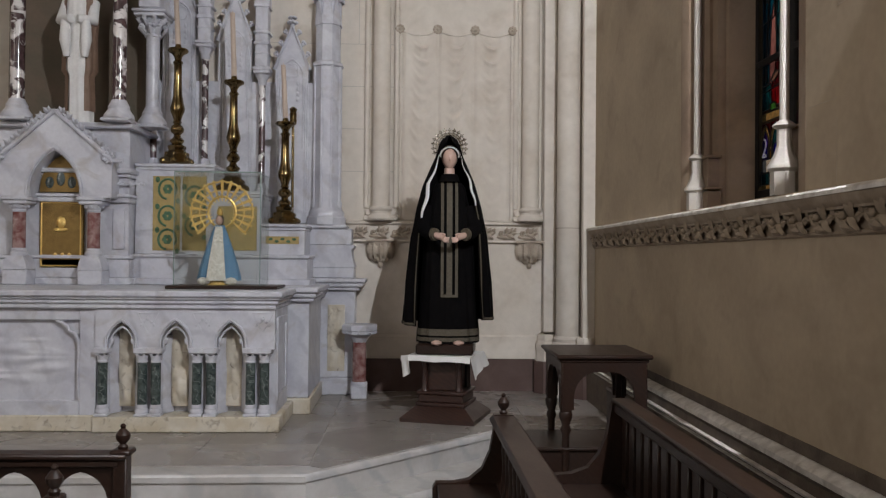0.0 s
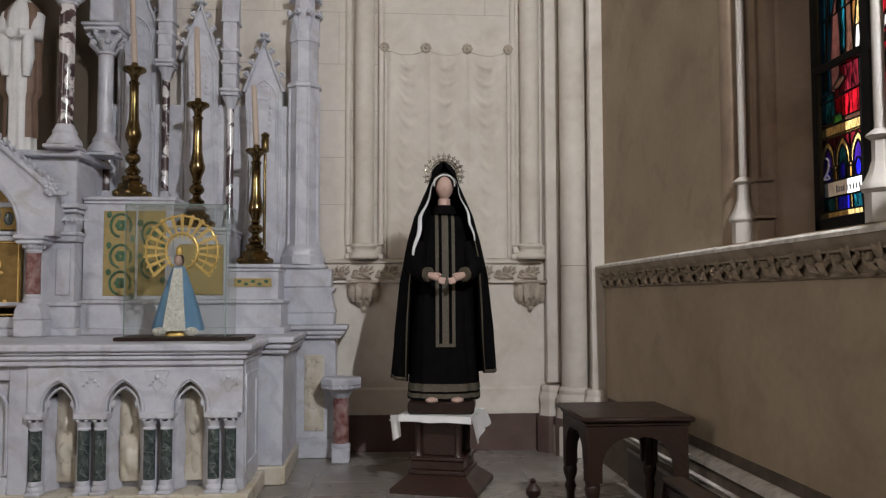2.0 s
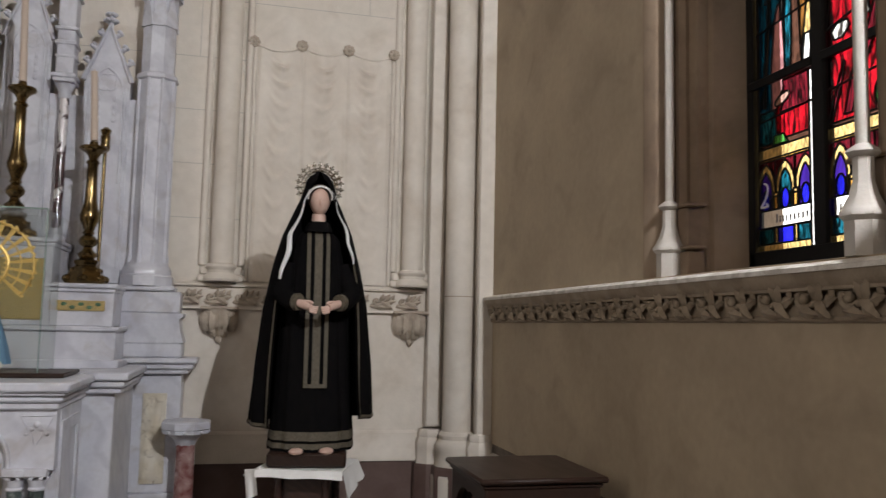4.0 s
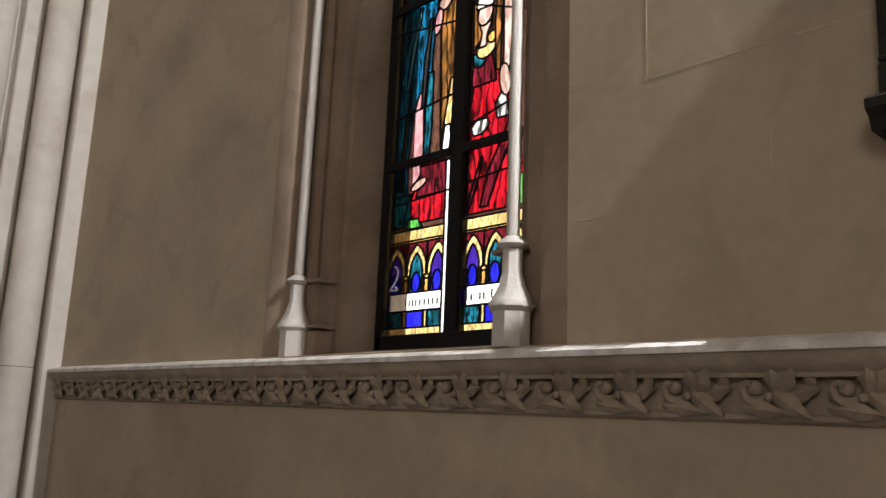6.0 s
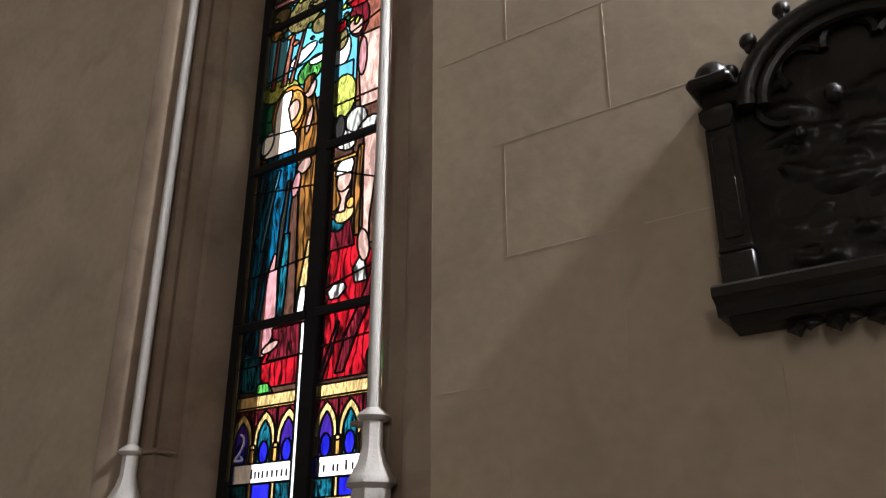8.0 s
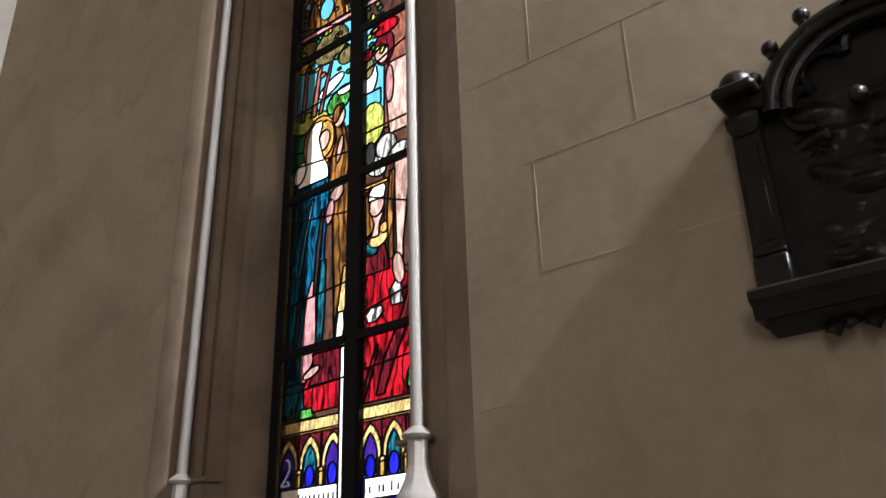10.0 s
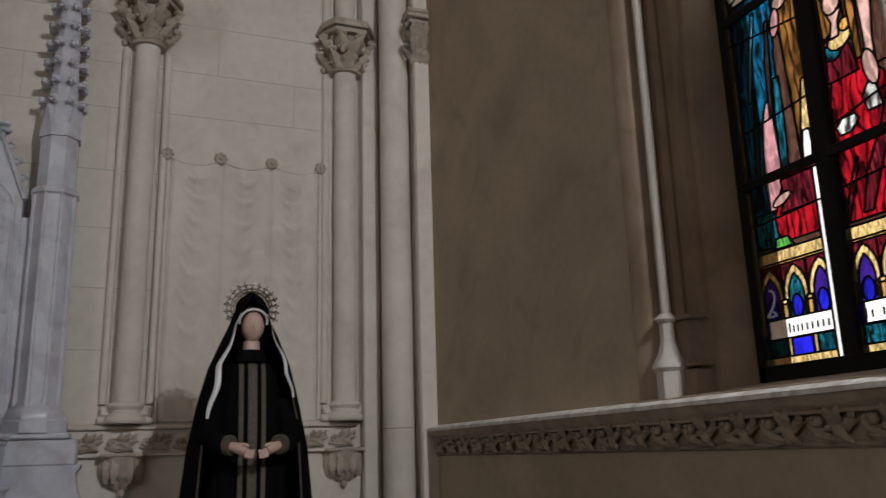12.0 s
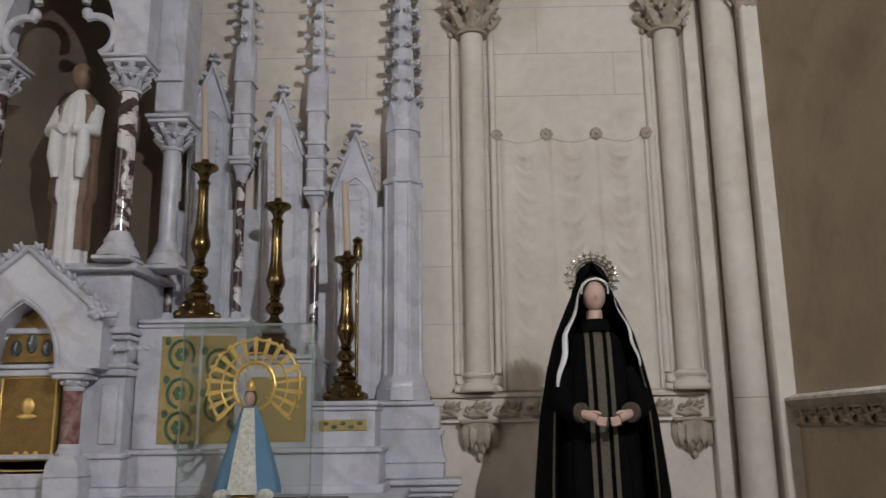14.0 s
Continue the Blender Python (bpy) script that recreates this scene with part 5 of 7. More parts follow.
m.prism([(-0.76, 1.50), (-0.30, 1.50), (-0.325, 1.58), (-0.335, 1.66), (-0.31, 1.68), (-0.31, 1.70), (-0.76, 1.70)], "y", 8.70, 8.985)
part("pedestal_cove", m, MARBLE, rd)
m = M()
m.box(-0.76, -0.335, 8.72, 8.985, 1.70, 1.85, 0.01)
m.box(-0.765, -0.375, 8.70, 8.985, 1.85, 1.885, 0.01)
part("turret_pedestal", m, MARBLE, rd)
TX, TY = -0.575, 8.86
tur = part("turret", M().lathe(TX, TY, [(0.185, 1.885), (0.185, 1.95), (0.17, 1.965), (0.17, 2.0), (0.155, 2.02), (0.13, 2.06), (0.124, 2.10), (0.124, 3.34)], 8), MARBLE, rd, "octagonal marble turret with crocketed spire")
for k in range(8):
    a = 2 * math.pi * (k + 0.5) / 8
    part("angle_shaft", M().lathe(TX + 0.124 * math.cos(a), TY + 0.124 * math.sin(a), [(0.020, 2.04), (0.020, 2.09), (0.013, 2.11), (0.013, 3.34)], 8), MARBLE, tur)
part("turret_ring", M().lathe(TX, TY, [(0.125, 3.335), (0.145, 3.345), (0.148, 3.36), (0.14, 3.375), (0.118, 3.39), (0.116, 3.80), (0.118, 3.82)], 8), MARBLE, tur)


def gablet(m, cx, cy, r, z0, h, n=8, w=0.06):
    for k in range(n):
        a = 2 * math.pi * k / n
        d, t = Vector((math.cos(a), math.sin(a), 0)), Vector((-math.sin(a), math.cos(a), 0))
        o = Vector((cx, cy, 0)) + d * r
        tri = [o - t * w + Vector((0, 0, z0)), o + t * w + Vector((0, 0, z0)), o + Vector((0, 0, z0 + h))]
        back = [p - d * 0.035 for p in tri]
        m.add(tri + back, [(0, 1, 2), (3, 4, 5), (0, 1, 4, 3), (1, 2, 5, 4), (2, 0, 3, 5)])


m = M()
gablet(m, TX, TY, 0.118, 3.72, 0.24, 8, 0.058)
m.lathe(TX, TY, [(0.105, 3.80), (0.092, 3.90), (0.030, 5.6), (0.012, 5.75)], 8)
part("spire", m, MARBLE, tur)
crocket = M()
crocket.ball((0.016, 0, 0.0), (0.020, 0.016, 0.012), 8, 6)
crocket.ball((0.034, 0, 0.010), (0.014, 0.020, 0.013), 8, 6)
crocket.ball((0.036, 0.012, -0.004), (0.010, 0.010, 0.009), 6, 5)
crocket.ball((0.036, -0.012, -0.004), (0.010, 0.010, 0.009), 6, 5)
crocket = crocket.moved(Matrix.Diagonal((1.35, 1.35, 1.35, 1))).mesh("crocket", MARBLE, (0, 0, 0), 70)
for j in range(9):
    z = 3.96 + 0.135 * j
    r = 0.092 - 0.062 * (z - 3.90) / 1.7
    for k in range(8):
        a = 45 * k + 22.5
        if a in (67.5, 112.5):
            continue
        piece("crocket", crocket, tur, pose(TX + r * math.cos(radians(a)), TY + r * math.sin(radians(a)), z, 0, 0, a))

part("back_slab", M().box(-2.2, -0.70, 8.86, 8.985, 1.345, 3.2, 0.004), MARBLE, rd)


def gable_panel(cx, eave, apex):
    hw = 0.150
    g = part("gabled_panel", M().prism([(cx - hw, 1.9), (cx + hw, 1.9), (cx + hw, eave), (cx, apex - 0.05), (cx - hw, eave)], "y", 8.84, 8.97), MARBLE, rd)
    m = M()
    m.tube([(cx - hw - 0.01, 8.835, eave - 0.03), (cx, 8.825, apex - 0.03), (cx + hw + 0.01, 8.835, eave - 0.03)], 0.018, 8)
    m.tube([(x, 8.838, z) for x, z in gothic(cx - 0.105, cx + 0.105, eave - 0.75, eave - 0.10, 0.17, 7)], 0.010, 6)
    for k in range(4):
        a = math.pi / 4 + math.pi / 2 * k
        m.tube([(cx + 0.032 * math.cos(a) + 0.036 * math.cos(b), 8.838, eave - 0.035 + 0.032 * math.sin(a) + 0.036 * math.sin(b)) for b in np.linspace(a - 1.8, a + 1.8, 9)], 0.007, 5)
    for s in (-1, 1):
        m.tube([(cx + s * 0.125, 8.838, 2.0), (cx + s * 0.125, 8.838, eave - 0.06)], 0.010, 6)
        for k in range(4):
            m.ball((cx + s * 0.052, 8.838, eave - 0.30 + 0.05 * k), (0.020 - 0.003 * k, 0.008, 0.022), 7, 5)
    part("tracery", m, MARBLE, g)
    m = M()
    z = apex - 0.03
    m.lathe(cx, 8.85, [(0.016, z - 0.03), (0.020, z), (0.012, z + 0.03), (0.014, z + 0.09)], 8)
    for zz, q in ((z + 0.03, 0.035), (z + 0.075, 0.024)):
        for k in range(6):
            a = 2 * math.pi * k / 6
            m.ball((cx + q * math.cos(a), 8.85 + q * math.sin(a), zz), (0.020, 0.020, 0.016), 7, 5)
    part("finial", m, MARBLE, g)
    for s in (-1, 1):
        for t in (0.22, 0.5, 0.78):
            x, zz = cx + s * hw * (1 - t), eave + (apex - 0.05 - eave) * t + 0.012
            piece("crocket", crocket, g, pose(x, 8.85, zz, 0, 0 if s > 0 else 0, 0 if s > 0 else 180) @ pose(0, 0, 0, 0, -40, 0))


gable_panel(-0.905, 3.34, 3.75)
gable_panel(-1.425, 3.60, 4.05)
gable_panel(-1.93, 3.85, 4.30)


def pinnacle(cx, z0, foot):
    p = part("pinnacle", M().box(cx - 0.058, cx + 0.058, 8.72, 8.86, z0 + 0.06, z0 + 0.64, 0.008), MARBLE, rd, "square marble pinnacle with crocketed spire")
    m = M()
    for a, b, w in ((z0 + 0.0, z0 + 0.03, 0.070), (z0 + 0.03, z0 + 0.06, 0.078), (z0 + 0.17, z0 + 0.19, 0.066), (z0 + 0.26, z0 + 0.29, 0.070), (z0 + 0.36, z0 + 0.385, 0.074), (z0 + 0.60, z0 + 0.62, 0.072)):
        m.box(cx - w, cx + w, 8.79 - w - 0.01, 8.79 + w + 0.01, a, b, 0.006)
    gablet(m, cx, 8.79, 0.068, z0 + 0.62, 0.30, 4, 0.066)
    m.lathe(cx, 8.79, [(0.070, z0 + 0.62), (0.060, z0 + 0.85), (0.022, z0 + 2.0), (0.01, z0 + 2.1)], 4, turn=0)
    part("pinnacle_moulding", m, MARBLE, p)
    m = M()
    m.lathe(cx, 8.79, [(0.034, foot + 0.10), (0.030, foot + 0.12), (0.030, z0 - 0.09)], 16)
    part("colonnette", m, MARBLE_BROWN, p, "mottled brown marble colonnette")
    m = M()
    m.lathe(cx, 8.79, [(0.060, foot), (0.060, foot + 0.05), (0.046, foot + 0.07), (0.050, foot + 0.09), (0.036, foot + 0.115)], 8)
    part("colonnette_base", m, MARBLE, p)
    m = M()
    m.lathe(cx, 8.79, [(0.034, z0 - 0.10), (0.042, z0 - 0.085), (0.038, z0 - 0.06), (0.062, z0 - 0.015), (0.066, z0)], 10)
    part("colonnette_capital", m, MARBLE, p)
    for j in range(8):
        z = z0 + 0.93 + 0.13 * j
        r = 0.060 - 0.038 * (z - z0 - 0.85) / 1.15
        for a in (0, 90, 180, 270):
            if a != 90:
                piece("crocket", crocket, p, pose(cx + r * math.cos(radians(a)), 8.79 + r * math.sin(radians(a)), z, 0, 0, a))


pinnacle(-1.165, 3.25, 2.14)
pinnacle(-1.68, 3.48, 2.36)
pinnacle(-2.14, 3.70, 2.36)

# stepped shelf behind the altar table with gold mosaic
gr = thing("altar_shelf", (-1.4, 8.5, 1.345), "stepped white marble altar shelf with gold mosaic panels", "altar shelf")
m = M()
m.box(-2.15, -0.68, 8.30, 8.86, 1.345, 1.58, 0.006)
part("lower_tier", m, MARBLE, gr)
part("tier_cornice", M().box(-2.17, -0.66, 8.275, 8.86, 1.575, 1.605, 0.008), MARBLE, gr)
part("tier_foot", M().box(-2.16, -0.65, 8.26, 8.70, 1.345, 1.40, 0.008), MARBLE, gr)
for x0, x1, z0, z1 in ((-1.08, -0.71, 1.605, 1.842), (-1.49, -1.08, 1.605, 2.12), (-2.15, -1.49, 1.605, 2.345)):
    m = M()
    m.box(x0, x1, 8.35, 8.86, z0, z1, 0.005)
    m.box(x0 + 0.0, x1 + 0.022, 8.318, 8.86, z1, z1 + 0.03, 0.008)
    m.box(x0 + 0.0, x1 + 0.010, 8.335, 8.86, z1 - 0.025, z1 + 0.001, 0.005)
    part("tier", m, MARBLE, gr)
for x0, x1, z0, z1 in ((-1.04, -0.76, 1.70, 1.765), (-1.45, -1.12, 1.64, 2.02), (-2.0, -1.77, 1.635, 2.27), (-1.75, -1.55, 1.635, 2.27)):
    part("mosaic", M().box(x0, x1, 8.342, 8.36, z0, z1, 0.002), GOLD_MOSAIC, gr, "gold mosaic panel")
m = M()
for x, z in ((-1.875, 2.16), (-1.875, 1.93), (-1.875, 1.73), (-1.65, 2.1), (-1.65, 1.85)):
    m.tube([(x + 0.075 * math.cos(a), 8.340, z + 0.085 * math.sin(a)) for a in np.linspace(-0.6, 4.6, 20)], 0.010, 6)
    for k in range(6):
        a = 2 * math.pi * k / 6
        m.ball((x + 0.025 * math.cos(a), 8.341, z + 0.025 * math.sin(a)), (0.019, 0.003, 0.019), 8, 5)
    m.ball((x + 0.085, 8.341, z - 0.10), (0.02, 0.003, 0.026), 8, 5)
    m.ball((x - 0.085, 8.341, z + 0.08), (0.02, 0.003, 0.026), 8, 5)
for k in range(5):
    m.ball((-1.0 + 0.05 * k, 8.341, 1.732 + 0.01 * (-1) ** k), (0.018, 0.003, 0.012), 8, 5)
part("mosaic_vine", m, GREEN_MOSAIC, gr, "green vine scrolls in mosaic")


def candlestick(x, y, z0, h, name_label):
    c = thing("candlestick", (x, y, z0), name_label, "candlestick", group="altar candlesticks")
    s = h / 1.02
    w = 1.22
    m = M()
    m.lathe(x, y, [(0.105 * w, z0), (0.112 * w, z0 + 0.02 * s), (0.10 * w, z0 + 0.05 * s), (0.085 * w, z0 + 0.09 * s), (0.058 * w, z0 + 0.13 * s), (0.066 * w, z0 + 0.15 * s), (0.066 * w, z0 + 0.165 * s), (0.04 * w, z0 + 0.18 * s)], 6)
    ft = part("foot", m, BRASS, c, "embossed brass foot")
    for k in range(6):
        m = M()
        a = 2 * math.pi * (k + 0.5) / 6
        m.ball((x + 0.118 * math.cos(a), y + 0.118 * math.sin(a), z0 + 0.035 * s), (0.032, 0.032, 0.030 * s), 8, 6)
        m.ball((x + 0.09 * math.cos(a), y + 0.09 * math.sin(a), z0 + 0.09 * s), (0.018, 0.018, 0.026 * s), 8, 6)
        part("boss", m, BRASS, ft)
    m = M()
    prof = [(0.030, 0.175), (0.045, 0.20), (0.048, 0.215), (0.026, 0.24), (0.022, 0.26), (0.042, 0.285), (0.046, 0.31), (0.036, 0.335), (0.022, 0.35), (0.030, 0.365), (0.024, 0.38), (0.030, 0.41),
            (0.046, 0.46), (0.048, 0.49), (0.040, 0.53), (0.030, 0.60), (0.026, 0.74), (0.026, 0.86), (0.034, 0.875), (0.028, 0.89)]
    m.lathe(x, y, [(r * 1.28, z0 + q * s) for r, q in prof], 16)
    part("stem", m, BRASS, c)
    m = M()
    m.lathe(x, y, [(0.026, z0 + 0.885 * s), (0.032, z0 + 0.92 * s), (0.048, z0 + 0.945 * s), (0.082, z0 + 0.965 * s), (0.088, z0 + 0.98 * s), (0.082, z0 + 0.992 * s), (0.03, z0 + 0.99 * s), (0.024, z0 + 1.03 * s)], 20)
    part("drip_pan", m, BRASS, c)


def candle(x, y, z0, z1, lean):
    m = M()
    m.tube([(x, y, z0), (x + lean * 0.5, y, (z0 + z1) / 2), (x + lean, y, z1)], [0.024, 0.022, 0.021], 14)
    m.tube([(x + lean, y, z1), (x + lean, y, z1 + 0.018)], 0.003, 5)
    solid("candle", m, WAX, "tall ivory wax candle in a brass candlestick", "candle", group="altar candles")


candlestick(-1.84, 8.48, 2.376, 1.045, "tall tarnished brass altar candlestick on the top shelf")
candlestick(-1.355, 8.48, 2.151, 1.00, "tarnished brass altar candlestick on the middle shelf")
candlestick(-0.905, 8.48, 1.873, 0.92, "tarnished brass altar candlestick on the lowest shelf")
candle(-1.84, 8.48, 2.376 + 1.045, 3.95, -0.03)
candle(-1.355, 8.48, 3.165, 3.72, -0.02)
candle(-0.905, 8.48, 2.81, 3.27, -0.025)
m = M()
m.lathe(-0.85, 8.56, [(0.03, 1.875), (0.018, 1.90), (0.012, 1.95), (0.012, 2.75), (0.03, 2.77), (0.032, 2.80), (0.03, 2.81)], 14)
m.lathe(-0.85, 8.56, [(0.028, 2.80), (0.032, 2.86), (0.026, 2.87), (0.036, 2.90), (0.012, 2.92)], 14)
solid("lamp_stand", m, BRASS, "thin brass lamp stand on the altar shelf", "lamp stand")

# ---- tabernacle and canopy niche ----
tb = thing("tabernacle", (-2.7, 8.4, 1.345), "white marble gabled tabernacle with gilt door", "tabernacle")
part("tabernacle_body", M().box(-3.4, -2.16, 8.22, 8.86, 1.345, 2.66, 0.006), MARBLE, tb)
for b in ((-3.4, -2.12, 8.17, 8.86, 1.345, 1.40, 0.008),
          (-3.4, -2.14, 8.19, 8.86, 1.40, 1.56, 0.008),
          (-3.4, -2.125, 8.17, 8.86, 1.56, 1.59, 0.008),
          (-3.4, -2.14, 8.18, 8.86, 2.03, 2.07, 0.008),
          (-3.4, -2.13, 8.165, 8.86, 2.072, 2.10, 0.008),
          (-3.4, -2.14, 8.18, 8.86, 2.24, 2.27, 0.008),
          (-3.4, -2.12, 8.15, 8.86, 2.272, 2.31, 0.010),
          (-3.4, -2.11, 8.14, 8.86, 2.645, 2.69, 0.010)):
    part("moulding", M().box(*b), MARBLE, tb)
m = M()
m.box(-2.29, -2.19, 8.205, 8.222, 1.64, 1.98, 0.004)
part("side_inlay", m, MARBLE, tb)
m = M()
for k in range(14):
    m.ball((-2.31 + 0.022 * k, 8.17, 2.185 + 0.006 * (-1) ** k), (0.014, 0.009, 0.012), 6, 5)
part("rope_moulding", m, MARBLE, tb)
m = M()
g = gothic(-2.90, -2.50, 2.06, 2.10, 0.34, 8)
h = len(g) // 2
apx = 2.76
m.prism([(-3.16, 2.06)] + g[:h + 1] + [(-2.70, apx), (-3.16, 2.36)], "y", 8.04, 8.24)
m.prism([(-2.24, 2.06), (-2.24, 2.36), (-2.70, apx)] + g[h:], "y", 8.04, 8.24)
part("gable", m, MARBLE, tb)
m = M()
m.tube([(x, 8.035, z) for x, z in gothic(-2.92, -2.48, 2.06, 2.10, 0.365, 9)], 0.014, 8)
m.tube([(-3.17, 8.03, 2.36), (-2.70, 8.03, apx), (-2.23, 8.03, 2.36), (-2.15, 8.03, 2.36)], 0.020, 8)
part("gable_moulding", m, MARBLE, tb)
m = M()
for s in (-1, 1):
    for k in range(9):
        t = k / 9
        x, z = -2.70 + s * 0.46 * (1 - t), 2.38 + 0.40 * t
        for q in range(3):
            a = 0.5 + 0.9 * q + 0.3 * (k % 2)
            leaf(m, (x, 8.055, z + 0.005), (x - s * 0.052 * math.cos(a), 8.035, z + 0.012 + 0.050 * math.sin(a)), (0, -1, 0), 0.020, 0.016, 0.8, 6)
    for q in range(7):
        a = 0.9 * q
        leaf(m, (-2.70 + s * 0.44, 8.05, 2.385), (-2.70 + s * (0.44 + 0.058 * math.cos(a)), 8.025, 2.385 + 0.055 * math.sin(a)), (0, -1, 0), 0.024, 0.02, 0.8, 6)
part("gable_leaves", m, MARBLE, tb, "carved leaves climbing the gable")
door = part("door", M().box(-2.88, -2.52, 8.19, 8.225, 1.475, 2.04, 0.008), DOOR_GILT, tb, "embossed gilt brass door")
m = M()
m.tube([(-2.86, 8.186, 1.50), (-2.54, 8.186, 1.50), (-2.54, 8.186, 2.02), (-2.86, 8.186, 2.02), (-2.86, 8.186, 1.50)], 0.008, 6)
m.ball((-2.70, 8.186, 1.86), (0.04, 0.014, 0.05), 10, 7)
m.ball((-2.70, 8.182, 1.80), (0.06, 0.012, 0.018), 10, 6)
for k in range(6):
    m.ball((-2.77 + 0.028 * k, 8.184, 1.575 + 0.018 * (k % 2)), (0.016, 0.012, 0.016), 8, 6)
part("door_relief", m, GOLD, door)
m = M()
m.prism(gothic(-2.87, -2.53, 2.11, 2.13, 0.285, 8), "y", 8.17, 8.20)
part("tympanum", m, DOOR_GILT, tb, "dim mosaic filling above the door")
m = M()
m.ball((-2.70, 8.168, 2.22), (0.035, 0.006, 0.06), 12, 8)
for k in (-1, 1):
    m.ball((-2.70 + 0.09 * k, 8.168, 2.19), (0.035, 0.006, 0.05), 10, 6)
part("tympanum_figure", m, MARBLE_GREEN, tb)
for x in (-2.40, -3.00):
    cl = part("column", M().lathe(x, 8.10, [(0.050, 1.64), (0.050, 1.94)], 18), MARBLE_RED, tb, "mottled red marble column")
    m = M()
    m.box(x - 0.10, x + 0.10, 8.02, 8.20, 1.345, 1.47, 0.01)
    m.prism([(x - 0.10, 1.47), (x + 0.10, 1.47), (x + 0.085, 1.54), (x + 0.065, 1.58), (x - 0.065, 1.58), (x - 0.085, 1.54)], "y", 8.02, 8.20)
    m.lathe(x, 8.10, [(0.066, 1.58), (0.070, 1.60), (0.058, 1.62), (0.060, 1.632), (0.052, 1.645)], 18)
    part("column_base", m, MARBLE, cl)
    m = M()
    m.lathe(x, 8.10, [(0.052, 1.938), (0.058, 1.95), (0.052, 1.96), (0.075, 2.0)], 16)
    for k in range(8):
        a = 2 * math.pi * k / 8
        m.ball((x + 0.066 * math.cos(a), 8.10 + 0.066 * math.sin(a), 1.985), (0.018, 0.018, 0.016), 6, 5)
    m.box(x - 0.095, x + 0.095, 8.01, 8.20, 2.0, 2.03, 0.008)
    m.box(x - 0.11, x + 0.11, 8.0, 8.20, 2.032, 2.065, 0.008)
    part("column_capital", m, MARBLE, cl)

cn = thing("canopy_niche", (-2.65, 8.4, 2.69), "marble canopy niche with mottled columns and trefoil arch", "canopy")
part("niche_back", M().box(-3.4, -2.15, 8.72, 8.86, 2.69, 5.6, 0.004), NICHE, cn, "niche wall coloured dark brown for its shadow")
for x, y, z1, shade in ((-2.23, 8.16, 3.76, MARBLE_BROWN), (-3.06, 8.16, 3.76, MARBLE_BROWN), (-2.05, 8.46, 3.48, MARBLE)):
    cl = part("column", M().lathe(x, y, [(0.056, 2.87), (0.056, z1)], 20), shade, cn, "mottled polished marble column" if shade is MARBLE_BROWN else "")
    m = M()
    m.box(x - 0.115, x + 0.115, y - 0.115, y + 0.115, 2.69, 2.72, 0.008)
    m.lathe(x, y, [(0.125, 2.72), (0.12, 2.75), (0.085, 2.80), (0.088, 2.82), (0.07, 2.85), (0.06, 2.875)], 16)
    part("column_base", m, MARBLE, cl)
    m = M()
    capital(m, x, y, 0.062, z1, 0.20, 4)
    m.box(x - 0.13, x + 0.13, y - 0.13, y + 0.13, z1 + 0.16, z1 + 0.19, 0.008)
    m.box(x - 0.145, x + 0.145, y - 0.145, y + 0.145, z1 + 0.192, z1 + 0.22, 0.008)
    part("column_capital", m, MARBLE, cl)
m = M()
g = gothic(-3.02, -2.31, 3.98, 4.08, 0.62, 10)
h = len(g) // 2
m.prism([(-3.4, 3.98)] + g[:h + 1] + [(-2.665, 5.6), (-3.4, 5.6)], "y", 8.06, 8.24)
m.prism([(-2.10, 3.98), (-2.10, 5.6), (-2.665, 5.6)] + g[h:], "y", 8.06, 8.24)
part("arch_front", m, MARBLE, cn)
m = M()
for cx, cz, a0, a1, rr in ((-2.45, 4.12, -1.2, 2.0, 0.13), (-2.88, 4.12, 1.1, 4.3, 0.13), (-2.665, 4.40, -0.4, 3.54, 0.16)):
    m.tube([(cx + rr * math.cos(a), 8.08, cz + rr * math.sin(a)) for a in np.linspace(a0, a1, 14)], 0.026, 8)
for cx in (-2.5, -2.83):
    m.ball((cx, 8.08, 4.27), (0.035, 0.04, 0.04), 8, 6)
part("trefoil_cusp", m, MARBLE, cn)
m = M()
m.box(-2.13, -1.95, 8.30, 8.6, 3.70, 5.0, 0.01)
m.prism([(-2.13, 3.9), (-1.95, 3.9), (-2.04, 4.35)], "y", 8.27, 8.32)
for k in range(5):
    m.ball((-2.0, 8.28, 4.5 + 0.1 * k), (0.03, 0.02, 0.03), 8, 6)
m.lathe(-2.2, 8.2, [(0.10, 3.98), (0.095, 4.5), (0.11, 4.52), (0.09, 4.56), (0.09, 5.4)], 8)
part("flank_buttress", m, MARBLE, cn)


